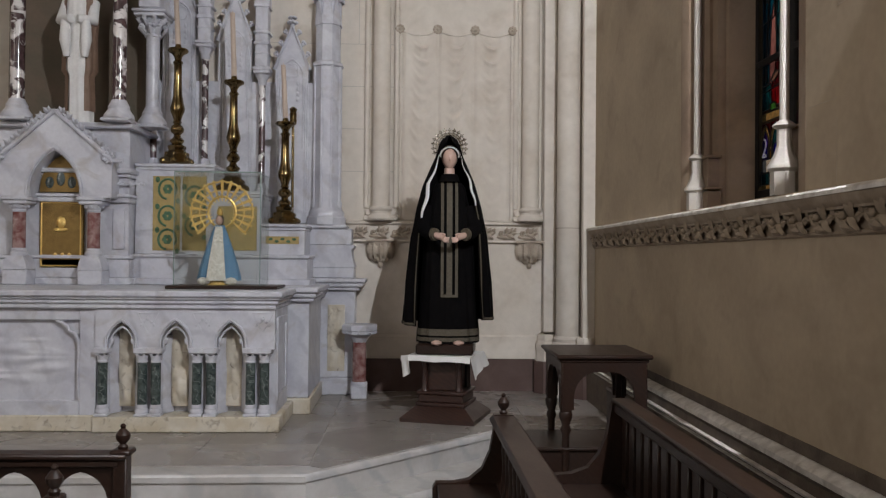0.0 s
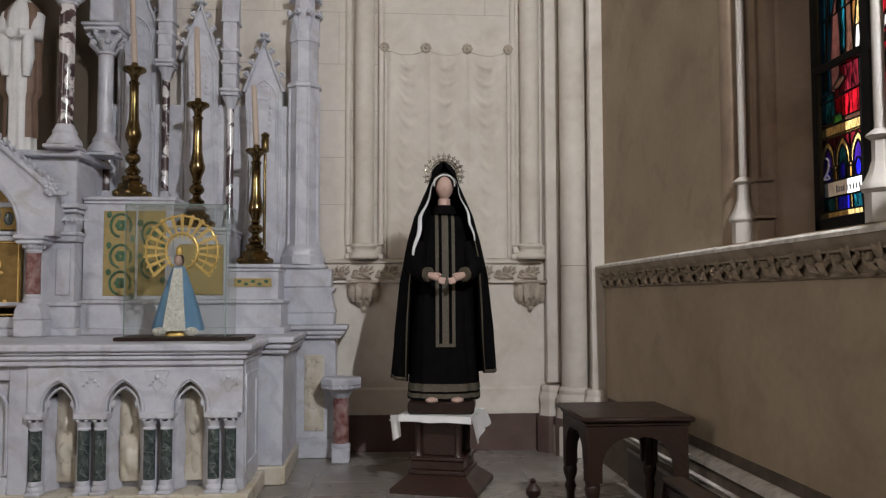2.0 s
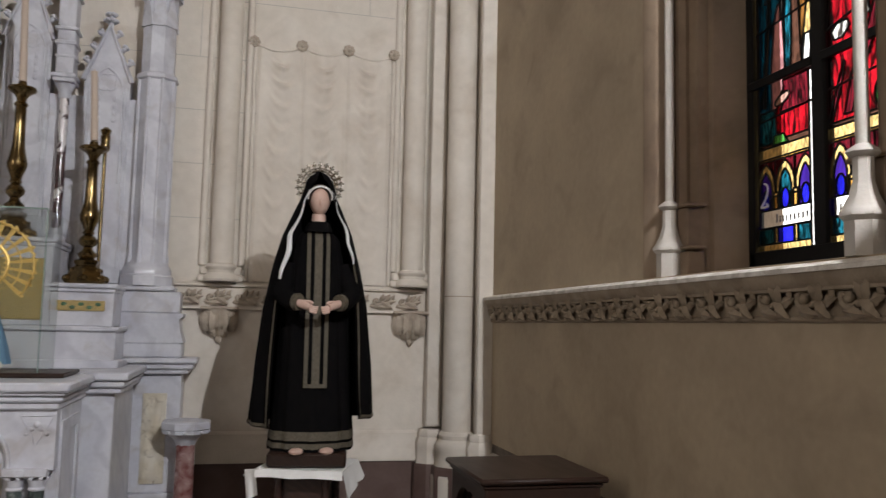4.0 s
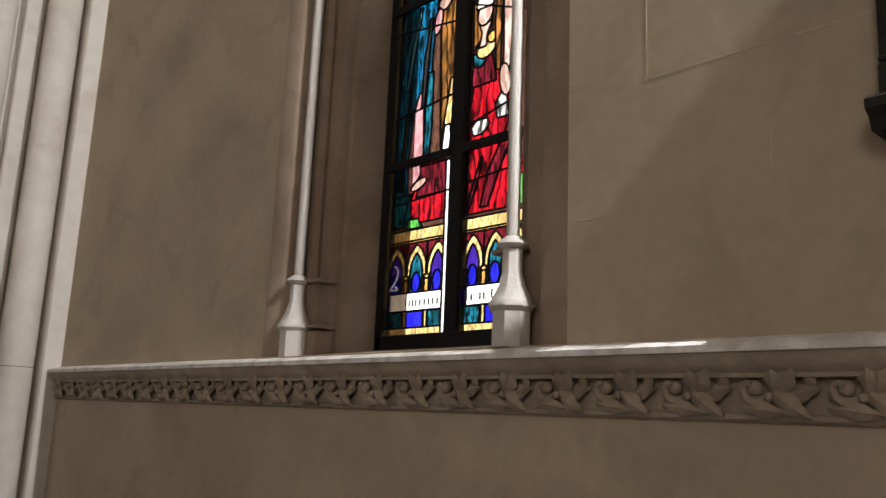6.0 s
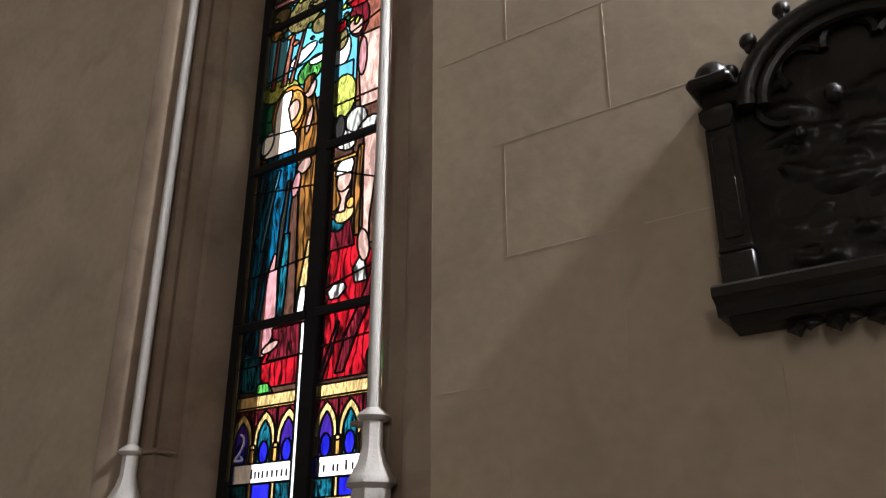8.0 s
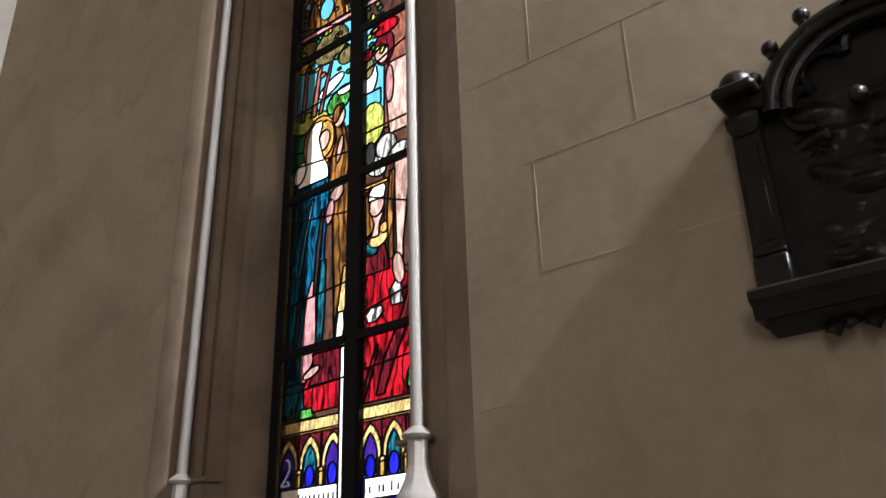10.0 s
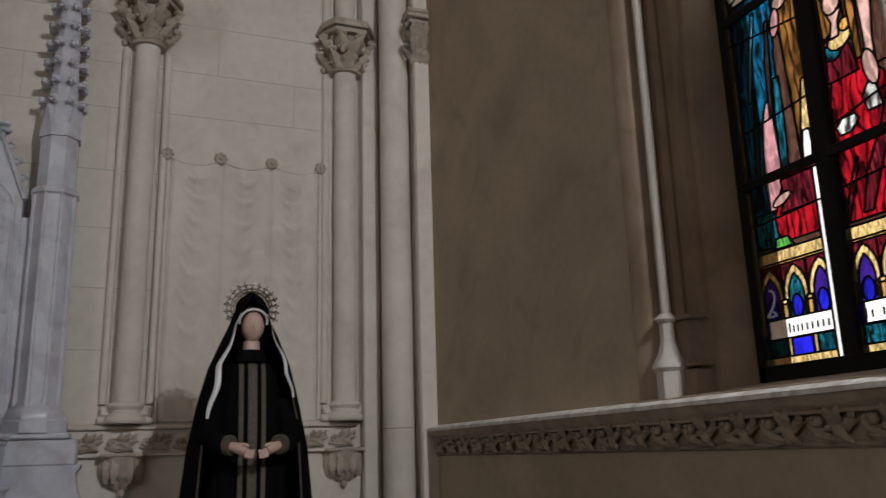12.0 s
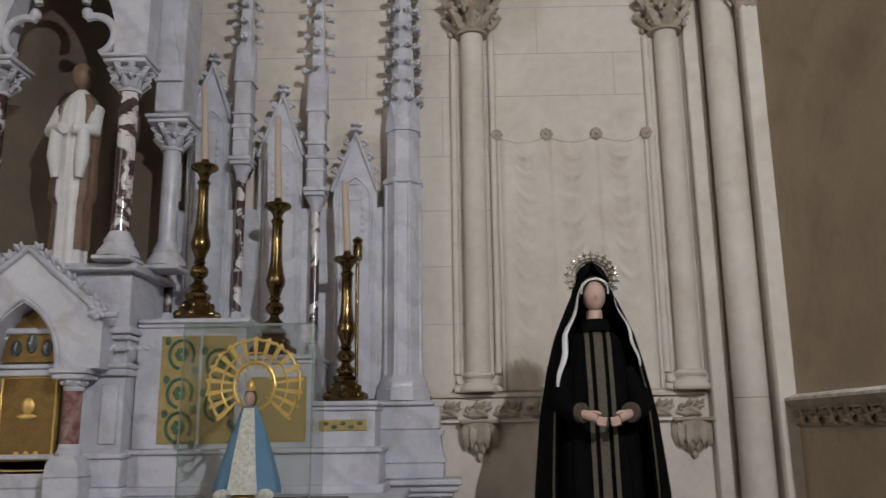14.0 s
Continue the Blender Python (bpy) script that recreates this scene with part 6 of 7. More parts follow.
def robed(name, x, y, z0, h, mats, label, lean=0.0):
    """A plain robed statue in one mesh: folds in the robe, folded arms, plain head."""
    m = M()

    def robe(u, v):
        a = 2 * math.pi * u
        r = (0.078 if v < 0.36 else 0.098) * (1 - 0.18 * v) * (1.0 if v < 0.62 else 1 + 0.12 * math.sin((v - 0.62) * 8)) * h
        if v > 0.86:
            r *= max(0.15, 1 - ((v - 0.86) / 0.14) ** 2 * 0.8)
        r *= 1 + 0.07 * (1 - v) * math.sin(9 * a + 2 * math.sin(3 * v)) + 0.03 * math.sin(17 * a)
        return (x + r * math.cos(a), y + 0.72 * r * math.sin(a), z0 + 0.84 * h * v)
    m.grid(robe, 64, 26, 0, True)
    for s in (-1, 1):
        m.tube([(x + s * 0.075 * h, y, z0 + 0.74 * h), (x + s * 0.090 * h, y - 0.05 * h, z0 + 0.62 * h), (x + s * 0.02 * h, y - 0.10 * h, z0 + 0.62 * h)], [0.036 * h, 0.036 * h, 0.026 * h], 10)
        m.tube([(x + s * 0.060 * h, y - 0.075 * h, z0 + 0.62 * h), (x + s * 0.062 * h, y - 0.075 * h, z0 + 0.50 * h), (x + s * 0.052 * h, y - 0.07 * h, z0 + 0.40 * h)], [0.026 * h, 0.032 * h, 0.018 * h], 10)
    m.ball((x, y - 0.01, z0 + 0.90 * h), (0.046 * h, 0.050 * h, 0.066 * h), 14, 10, 1)

    def cape(u, v):
        p = robe((-0.16 + 0.82 * u) % 1.0, 0.10 + 0.86 * v)
        return (x + (p[0] - x) * 1.10, y + (p[1] - y) * 1.10, p[2])
    m.grid(cape, 48, 24, 1)
    return solid(name, m, mats, label, "statue", sharp=70)


CAPE = material("brown_painted_cape", (0.20, 0.125, 0.085), 0.6, spots=(0.12, 0.07, 0.045), scale=12, fine=60, amount=0.6, bump=0.1)
robed("statue", -2.63, 8.36, 2.69, 1.42, [STATUE, CAPE], "white robed statue with a brown cape inside the canopy niche")

# ---- black-robed statue on its pedestal ----
SX, SY = 0.49, 7.70
pd = thing("pedestal", (SX, SY, P), "dark red wooden pedestal with stepped square base", "pedestal")
m = M()
m.prism([(SX - 0.29, P), (SX + 0.29, P), (SX + 0.29, P + 0.035), (SX + 0.19, P + 0.10), (SX - 0.19, P + 0.10), (SX - 0.29, P + 0.035)], "y", SY - 0.19, SY + 0.19)
m.prism([(SY - 0.29, P), (SY + 0.29, P), (SY + 0.29, P + 0.035), (SY + 0.19, P + 0.10), (SY - 0.19, P + 0.10), (SY - 0.29, P + 0.035)], "x", SX - 0.19, SX + 0.19)
q = 0.29
vs = [(SX + a * q, SY + b * q, z) for z in (P, P + 0.03) for a, b in ((-1, -1), (1, -1), (1, 1), (-1, 1))] + [(SX + a * 0.195, SY + b * 0.195, P + 0.11) for a, b in ((-1, -1), (1, -1), (1, 1), (-1, 1))]
m = M().add(vs, [(0, 1, 2, 3), (8, 9, 10, 11)] + [(i, (i + 1) % 4, 4 + (i + 1) % 4, 4 + i) for i in range(4)] + [(4 + i, 4 + (i + 1) % 4, 8 + (i + 1) % 4, 8 + i) for i in range(4)])
m.box(SX - 0.195, SX + 0.195, SY - 0.195, SY + 0.195, P + 0.11, P + 0.14, 0.006)
part("pedestal_base", m, WOOD_PED, pd)
m = M()
m.box(SX - 0.175, SX + 0.175, SY - 0.175, SY + 0.175, P + 0.14, P + 0.20, 0.006)
m.box(SX - 0.19, SX + 0.19, SY - 0.19, SY + 0.19, P + 0.20, P + 0.225, 0.006)
part("pedestal_moulding", m, WOOD_PED, pd)
m = M()
m.box(SX - 0.12, SX + 0.12, SY - 0.12, SY + 0.12, P + 0.225, P + 0.46, 0.006)
for a in (-1, 1):
    for b in (-1, 1):
        m.lathe(SX + a * 0.135, SY + b * 0.135, [(0.032, P + 0.225), (0.022, P + 0.25), (0.022, P + 0.42), (0.032, P + 0.45)], 10)
part("pedestal_neck", m, WOOD_PED, pd)
m = M()
m.box(SX - 0.20, SX + 0.20, SY - 0.20, SY + 0.20, P + 0.455, P + 0.475, 0.005)
m.box(SX - 0.24, SX + 0.24, SY - 0.23, SY + 0.23, P + 0.475, P + 0.497, 0.006)
part("pedestal_top", m, WOOD_PED, pd)

pd.rotation_euler = (0, 0, radians(-18))
TURN = Matrix.Translation((SX, SY, 0)) @ Matrix.Rotation(radians(-18), 4, 'Z')

# white cloth over the pedestal top: a short hem in front, one corner folded down, one side hanging
ZT = P + 0.5025


def hem(u, v):
    x = -0.245 + 0.49 * u
    return (x, -0.236 - 0.010 * v - 0.004 * v * math.sin(19 * u), ZT - 0.042 * v + 0.003 * math.sin(11 * u) * v)


def hanging_side(u, v):
    y = -0.236 + 0.47 * u
    drop = 0.165 - 0.075 * u + 0.012 * math.sin(9 * u)
    return (0.246 + 0.035 * v + 0.010 * v * math.sin(14 * u + 1), y - 0.012 * v * (1 - u), ZT - drop * v)


def folded_corner(u, v):
    x = -0.245 - 0.075 * (1 - u)
    return (x + 0.022 * v, -0.236 + 0.05 * (1 - u) - 0.012 * v - 0.012 * v * math.sin(7 * u), ZT - 0.012 * (1 - u) - (0.165 - 0.03 * u) * v)


def far_side(u, v):
    return (-0.246 - 0.075 * math.sin(math.pi * min(1, v * 0.5)) * max(0.0, 1 - 4 * u) - 0.01 * v, -0.18 + 0.41 * u, ZT - 0.05 * v)


m = M()
for sheet, nu, nv in ((lambda u, v: (-0.245 + 0.49 * u, -0.236 + 0.47 * v, ZT + 0.0015 * math.sin(13 * u + 5 * v)), 12, 12), (hem, 30, 4), (hanging_side, 24, 8), (folded_corner, 8, 10), (far_side, 12, 4)):
    m.grid(sheet, nu, nv)
    m.grid(lambda u, v, sheet=sheet: tuple(Vector(sheet(u, v)) * 0.9915 + Vector((0, 0, 0.0085 * sheet(u, v)[2] - 0.002))), nu, nv)
m.moved(TURN)
solid("altar_cloth", m, LINEN, "white linen cloth draped over the pedestal top", "cloth", sharp=50)

m = M()
m.box(-0.225, 0.215, -0.19, 0.19, ZT + 0.005, ZT + 0.085, 0.012)
m.moved(Matrix.Translation((SX, SY, 0)) @ Matrix.Rotation(radians(-8), 4, 'Z'))
solid("statue_plinth", m, WOOD, "dark wooden plinth under the black-robed statue", "plinth")


def statue_mesh():
    """One mesh: robe, mantle, hands and plain head; slots: velvet, braid, satin, flesh, hair, wood."""
    m = M()
    zb, cx, cy = ZT + 0.088, SX + 0.005, SY

    def robe(u, v):
        a = 2 * math.pi * u
        z = zb + 1.30 * v
        r = 0.235 - 0.075 * v - 0.05 * max(0, v - 0.72) / 0.28
        if v > 0.93:
            r *= 1 - 0.75 * ((v - 0.93) / 0.07) ** 1.5
        r *= 1 + 0.035 * (1 - v) * math.sin(11 * a + 1.5 * math.sin(4 * v)) + 0.018 * math.sin(19 * a + 3 * v)
        return (cx + 1.02 * r * math.cos(a), cy + 0.72 * r * math.sin(a), z)
    m.grid(robe, 88, 40, 0, True)

    def curve(z, rows):
        for (z0, a), (z1, b) in zip(rows, rows[1:]):
            if z <= z1:
                t = max(0, (z - z0) / (z1 - z0))
                return a + (b - a) * t
        return rows[-1][1]
    WIDE = [(1.09, 0.362), (1.4, 0.345), (1.75, 0.31), (2.0, 0.258), (2.164, 0.212), (2.306, 0.15), (2.388, 0.112), (2.448, 0.096), (2.498, 0.08), (2.533, 0.056), (2.558, 0.012)]
    DEEP = [(1.09, 0.25), (1.75, 0.215), (2.164, 0.165), (2.306, 0.125), (2.428, 0.095), (2.498, 0.078), (2.533, 0.054), (2.558, 0.012)]
    OPEN = [(1.09, 0.25), (1.5, 0.24), (1.88, 0.222), (2.164, 0.168), (2.328, 0.095), (2.408, 0.068), (2.468, 0.055), (2.498, 0.02), (2.558, 0.002)]

    def mantle(u, v):
        # open in front; falls from the head over the arms
        z = 1.09 + 1.468 * (1 - (1 - v) ** 1.15)
        rx, ry = 0.972 * curve(z, WIDE), curve(z, DEEP)
        gap = math.asin(min(0.97, curve(z, OPEN) / rx))
        a = -math.pi / 2 + gap + (2 * math.pi - 2 * gap) * u
        f = 1 + (0.030 * math.sin(13 * a + 2 * math.sin(5 * v)) + 0.012 * math.sin(23 * a)) * max(0, 1 - 1.1 * v)
        return (cx + rx * f * math.cos(a), cy + 0.01 + ry * f * math.sin(a), z - 0.05 * (u - 0.5) * (1 - v))
    m.grid(mantle, 84, 60, 0)
    m.grid(lambda u, v: (cx + (mantle(u, v)[0] - cx) * 0.965, cy + (mantle(u, v)[1] - cy) * 0.965, mantle(u, v)[2]), 84, 60, 0)
    # white lining turned out along the opening, from the temples to the elbows
    for side, z0, wide in ((1, 1.90, 0.024), (0, 2.0, 0.016)):
        def lining(u, v):
            z = z0 + (2.43 - z0) * v
            e, s = curve(z, OPEN), (-1 if side else 1)
            ry, rx = curve(z, DEEP), curve(z, WIDE)
            w = wide * (0.25 + math.sin(math.pi * min(1, v + 0.12)) ** 1.2 * (1.2 - 0.7 * v))
            x = e + 0.006 - w * u
            y = -ry * math.sqrt(max(0.03, 1 - (e / rx) ** 2)) - 0.012 - 0.012 * math.sin(math.pi * u) - 0.03 * u * v
            return (cx + s * (x + 0.006 * math.sin(16 * v)), cy + y, z)
        m.grid(lining, 6, 30, 2)
        for off in (0.0, 0.022):
            m.grid(lambda u, v: tuple(Vector(mantle((0.004 + off * 0.4 + 0.012 * u) if side == 0 else (0.996 - off * 0.4 - 0.012 * u), 0.56 * v)) + Vector((0, -0.007, 0))), 3, 30, 1) if off == 0.0 else None
    m.grid(lambda u, v: tuple(Vector(mantle(u, 0.004 + 0.010 * v)) + Vector(((mantle(u, 0.01)[0] - cx) * 0.012, (mantle(u, 0.01)[1] - cy) * 0.012, 0))), 84, 1, 1)

    def front(x, z, out=0.0):
        v = (z - zb) / 1.30
        r = 0.235 - 0.075 * v - 0.05 * max(0, v - 0.72) / 0.28
        if v > 0.93:
            r *= 1 - 0.75 * ((v - 0.93) / 0.07) ** 1.5
        k = max(0.05, 1 - ((x - cx) / (1.02 * r)) ** 2)
        return (x, cy - 0.72 * r * math.sqrt(k) * 1.05 - out, z)
    # stole: outer braid bands, dark gaps, broad centre band, braided foot
    for x0, x1 in ((-0.066, -0.044), (0.044, 0.066), (-0.022, 0.022)):
        m.grid(lambda u, v, x0=x0, x1=x1: front(cx + x0 + (x1 - x0) * u, zb + 0.37 + 0.90 * v, 0.008), 4, 26, 1)
    m.grid(lambda u, v: front(cx - 0.066 + 0.132 * u, zb + 0.355 + 0.022 * v, 0.009), 6, 2, 1)
    # braid rows round the hem
    for z0, h in ((0.015, 0.03), (0.06, 0.05)):
        m.grid(lambda u, v, z0=z0, h=h: (cx + 1.012 * (robe(u, (z0 + h * v) / 1.30)[0] - cx), cy + 1.012 * (robe(u, (z0 + h * v) / 1.30)[1] - cy), zb + z0 + h * v), 88, 2, 1, True)
    # sleeves, cuffs and open hands
    for s in (-1, 1):
        m.tube([(cx + s * 0.165, cy - 0.02, zb + 1.05), (cx + s * 0.20, cy - 0.10, zb + 0.88), (cx + s * 0.145, cy - 0.20, zb + 0.835), (cx + s * 0.115, cy - 0.235, zb + 0.835)], [0.05, 0.062, 0.052, 0.046], 14, 0)
        m.tube([(cx + s * 0.128, cy - 0.222, zb + 0.836), (cx + s * 0.110, cy - 0.240, zb + 0.836)], [0.049, 0.048], 14, 1)
        m.tube([(cx + s * 0.115, cy - 0.235, zb + 0.832), (cx + s * 0.085, cy - 0.262, zb + 0.822), (cx + s * 0.050, cy - 0.278, zb + 0.808)], [0.021, 0.026, 0.022], 12, 3)
        for k in range(4):
            m.tube([(cx + s * 0.055, cy - 0.276 - 0.004 * k, zb + 0.818 - 0.011 * k), (cx + s * 0.028, cy - 0.286 - 0.003 * k, zb + 0.806 - 0.010 * k), (cx + s * (0.008 + 0.003 * k), cy - 0.284, zb + 0.808 - 0.010 * k)], [0.008, 0.0075, 0.006], 7, 3)
        m.tube([(cx + s * 0.080, cy - 0.268, zb + 0.838), (cx + s * 0.052, cy - 0.290, zb + 0.836), (cx + s * 0.038, cy - 0.292, zb + 0.828)], [0.010, 0.009, 0.007], 7, 3)
    # neck, plain face, dark hair, white head band
    zh = zb + 1.425
    m.lathe(cx, cy - 0.03, [(0.052, zb + 1.26), (0.043, zb + 1.31), (0.040, zb + 1.36)], 16, 3)
    m.ball((cx, cy - 0.050, zh + 0.012), (0.058, 0.066, 0.085), 22, 16, 3)
    m.ball((cx, cy - 0.114, zh + 0.002), (0.009, 0.012, 0.020), 8, 6, 3)
    m.ball((cx, cy - 0.030, zh + 0.030), (0.070, 0.070, 0.088), 18, 12, 4)
    m.tube([(cx + 0.070 * math.cos(a), cy - 0.080 - 0.032 * math.sin(a), zh + 0.030 + 0.060 * math.sin(a)) for a in np.linspace(-0.2, math.pi + 0.2, 15)], 0.006, 8, 2)
    m.lathe(cx, cy - 0.03, [(0.085, zb + 1.25), (0.076, zb + 1.285), (0.062, zb + 1.312), (0.047, zb + 1.305)], 18, 0)
    # shoe tips
    for s in (-1, 1):
        m.ball((cx + s * 0.085 - 0.01, cy - 0.185, zb + 0.008), (0.042, 0.040, 0.020), 12, 8, 3)
    ob = solid("statue", m, [VELVET, BRAID, SATIN, FLESH, HAIR, WOOD], "statue in black velvet mantle with dull gold braid", "statue", sharp=60)
    return zb, cx, cy, zh


zb, hx, hy, zh = statue_mesh()
cr = thing("halo", (hx, hy, zh), "silver openwork halo with short rays behind the statue's head", "halo")
hz = zh + 0.110
part("halo_ring", M().tube([(hx + 0.090 * math.cos(a), hy - 0.01, hz + 0.090 * math.sin(a)) for a in np.linspace(-0.5, math.pi + 0.5, 30)], 0.007, 8), SILVER, cr)
part("halo_ring", M().tube([(hx + 0.106 * math.cos(a), hy - 0.01, hz + 0.106 * math.sin(a)) for a in np.linspace(-0.5, math.pi + 0.5, 30)], 0.005, 8), SILVER, cr)
ray = M()
ray.tube([(0.094, 0, 0), (0.118, 0, 0), (0.132, 0, 0)], [0.006, 0.007, 0.003], 6)
ray.ball((0.128, 0, 0.010), (0.008, 0.006, 0.006), 6, 5).ball((0.128, 0, -0.010), (0.008, 0.006, 0.006), 6, 5).ball((0.140, 0, 0), (0.008, 0.006, 0.006), 6, 5)
ray = ray.mesh("halo_ray", SILVER)
for k in range(15):
    piece("halo_ray", ray, cr, pose(hx, hy - 0.01, hz, 0, 24 - 228 * k / 14, 0))

# ---- small pier with red column beside the reredos ----
sp = thing("stoup_pillar", (-0.245, 8.56, P), "short red marble pillar with octagonal white top", "pillar")
part("shaft", M().lathe(-0.245, 8.56, [(0.066, P + 0.13), (0.062, P + 0.16), (0.060, P + 0.50)], 20), MARBLE_RED, sp)
m = M().box(-0.315, -0.175, 8.49, 8.63, P, P + 0.12, 0.008)
m.lathe(-0.245, 8.56, [(0.075, P + 0.12), (0.075, P + 0.135), (0.066, P + 0.15)], 16)
part("base", m, MARBLE, sp)
m = M().lathe(-0.245, 8.56, [(0.062, P + 0.495), (0.07, P + 0.51), (0.085, P + 0.54), (0.115, P + 0.565), (0.155, P + 0.575), (0.155, P + 0.60), (0.165, P + 0.605), (0.165, P + 0.645), (0.155, P + 0.655)], 8)
for k in range(16):
    a = 2 * math.pi * k / 16
    m.ball((-0.245 + 0.142 * math.cos(a), 8.56 + 0.142 * math.sin(a), P + 0.585), (0.014, 0.014, 0.014), 6, 5)
part("top", m, MARBLE, sp)

# ---- glass case with small clothed figure ----
CX0, CX1, CY0, CY1, CZ0, CZ1 = -1.56, -0.925, 7.42, 7.80, 1.37, 2.215
gc = thing("glass_case", (-1.275, 7.6, 1.346), "glass display case on a dark wooden base", "display case")
part("case_base", M().box(CX0 - 0.055, CX1 + 0.13, CY0 - 0.03, CY1 + 0.03, 1.346, 1.37, 0.005), WOOD, gc)
for name, b in (("pane", (CX0, CX1, CY0, CY0 + 0.004, CZ0, CZ1)), ("pane", (CX0, CX1, CY1 - 0.004, CY1, CZ0, CZ1)), ("pane", (CX0, CX0 + 0.004, CY0 + 0.005, CY1 - 0.005, CZ0, CZ1)),
                ("pane", (CX1 - 0.004, CX1, CY0 + 0.005, CY1 - 0.005, CZ0, CZ1)), ("pane", (CX0, CX1, CY0, CY1, CZ1, CZ1 + 0.004))):
    ob = part(name, M().box(*b, 0.0008), GLASS, gc, "clear glass pane", flat=True)
    ob.visible_shadow = False
m = M()
for x in (CX0, CX1):
    m.box(x - 0.003, x + 0.003, CY0 - 0.002, CY0 + 0.002, CZ0, CZ1, 0.0005)
m.box(CX0, CX1, CY0 - 0.002, CY0 + 0.002, CZ1 - 0.002, CZ1 + 0.006, 0.0005)
EDGE = material("greenish_glass_edge", (0.20, 0.27, 0.24), 0.2, bump=0.0, amount=0.1)
part("glass_edge", m, EDGE, gc, "greenish polished glass edges")
fx, fy, fz = -1.265, 7.60, 1.371
m = M()
m.lathe(fx, fy, [(0.09, fz), (0.09, fz + 0.02), (0.07, fz + 0.04)], 14, 4)


def cape(u, v):
    a = 2 * math.pi * u
    r = 0.165 - 0.128 * v ** 1.25
    r *= 1 + 0.03 * math.sin(12 * a) * (1 - v)
    return (fx + r * math.cos(a), fy + 0.6 * r * math.sin(a), fz + 0.035 + 0.42 * v)


m.grid(cape, 60, 20, 0, True)
m.grid(lambda u, v: (fx + (u - 0.5) * (0.150 - 0.095 * v), fy - 0.6 * (0.165 - 0.128 * v ** 1.25) * 1.04 - 0.006, fz + 0.035 + 0.41 * v), 6, 18, 1)
m.ball((fx, fy - 0.02, fz + 0.49), (0.027, 0.03, 0.038), 12, 9, 2)
m.ball((fx, fy, fz + 0.495), (0.034, 0.03, 0.044), 12, 9, 3)
m.lathe(fx, fy, [(0.018, fz + 0.53), (0.024, fz + 0.55), (0.021, fz + 0.57), (0.006, fz + 0.59)], 10, 4)
for s in (-1, 1):
    m.ball((fx + s * 0.10, fy - 0.075, fz + 0.03), (0.05, 0.02, 0.03), 10, 7, 1)
solid("small_statue", m, [BLUE, LACE, FLESH, HAIR, GOLD], "small figure in light blue cape and white embroidered dress", "figurine", sharp=60)
sb = thing("sunburst", (fx, fy + 0.07, fz), "gilt metal sunburst standing behind the small figure", "sunburst")
part("sunburst_stand", M().box(fx - 0.012, fx + 0.012, fy + 0.06, fy + 0.08, fz, fz + 0.40, 0.003), GOLD, sb)
sz = fz + 0.56
part("inner_ring", M().tube([(fx + 0.105 * math.cos(a), fy + 0.07, sz + 0.12 * math.sin(a)) for a in np.linspace(0, 2 * math.pi, 40)], 0.010, 8), GOLD, sb)
bm_ray = M().prism([(0.085, -0.004), (0.225, -0.012), (0.255, -0.006), (0.255, 0.006), (0.225, 0.012), (0.085, 0.004)], "y", -0.003, 0.003).mesh("ray", GOLD)
for k in range(17):
    a = -42 + 264 * k / 16
    piece("ray", bm_ray, sb, pose(fx, fy + 0.07, sz, 0, -a, 0))
m = M()
rim = [radians(-42 + 264 * k / 60) for k in range(61)]
m.tube([(fx + (0.236 + 0.006 * math.cos(46 * a)) * math.cos(a), fy + 0.068, sz + (0.236 + 0.006 * math.cos(46 * a)) * math.sin(a)) for a in rim], 0.008, 6)
m.tube([(fx + 0.170 * math.cos(a), fy + 0.068, sz + 0.170 * math.sin(a)) for a in rim], 0.005, 6)
part("outer_border", m, GOLD, sb)

# ---- dark wooden furniture ----
dk = thing("kneeler_desk", (1.42, 6.6, 0), "dark stained wooden desk with pointed arch apron and turned legs", "desk")
X0, X1, Y0, Y1, ZD = 1.12, 1.68, 6.28, 6.88, 1.0
m = M()
m.box(X0 - 0.02, X1 + 0.02, Y0 - 0.02, Y1 + 0.02, ZD - 0.028, ZD, 0.010)
m.box(X0, X1, Y0, Y1, ZD - 0.05, ZD - 0.028, 0.008)
part("desk_top", m, WOOD, dk)
h = gothic(X0 + 0.09, X1 - 0.09, ZD - 0.34, ZD - 0.26, 0.15, 8)
half_h = len(h) // 2
for y in (Y0 + 0.01, Y1 - 0.04):
    m = M().prism([(X0 + 0.02, ZD - 0.34)] + h[:half_h + 1] + [((X0 + X1) / 2, ZD - 0.05), (X0 + 0.02, ZD - 0.05)], "y", y, y + 0.03)
    m.prism([(X1 - 0.02, ZD - 0.34), (X1 - 0.02, ZD - 0.05), ((X0 + X1) / 2, ZD - 0.05)] + h[half_h:], "y", y, y + 0.03)
    part("apron", m, WOOD, dk)
h = gothic(Y0 + 0.09, Y1 - 0.09, ZD - 0.34, ZD - 0.26, 0.15, 8)
half_h = len(h) // 2
for x in (X0 + 0.01, X1 - 0.04):
    m = M().prism([(Y0 + 0.02, ZD - 0.34)] + h[:half_h + 1] + [((Y0 + Y1) / 2, ZD - 0.05), (Y0 + 0.02, ZD - 0.05)], "x", x, x + 0.03)
    m.prism([(Y1 - 0.02, ZD - 0.34), (Y1 - 0.02, ZD - 0.05), ((Y0 + Y1) / 2, ZD - 0.05)] + h[half_h:], "x", x, x + 0.03)
    part("side_apron", m, WOOD, dk)
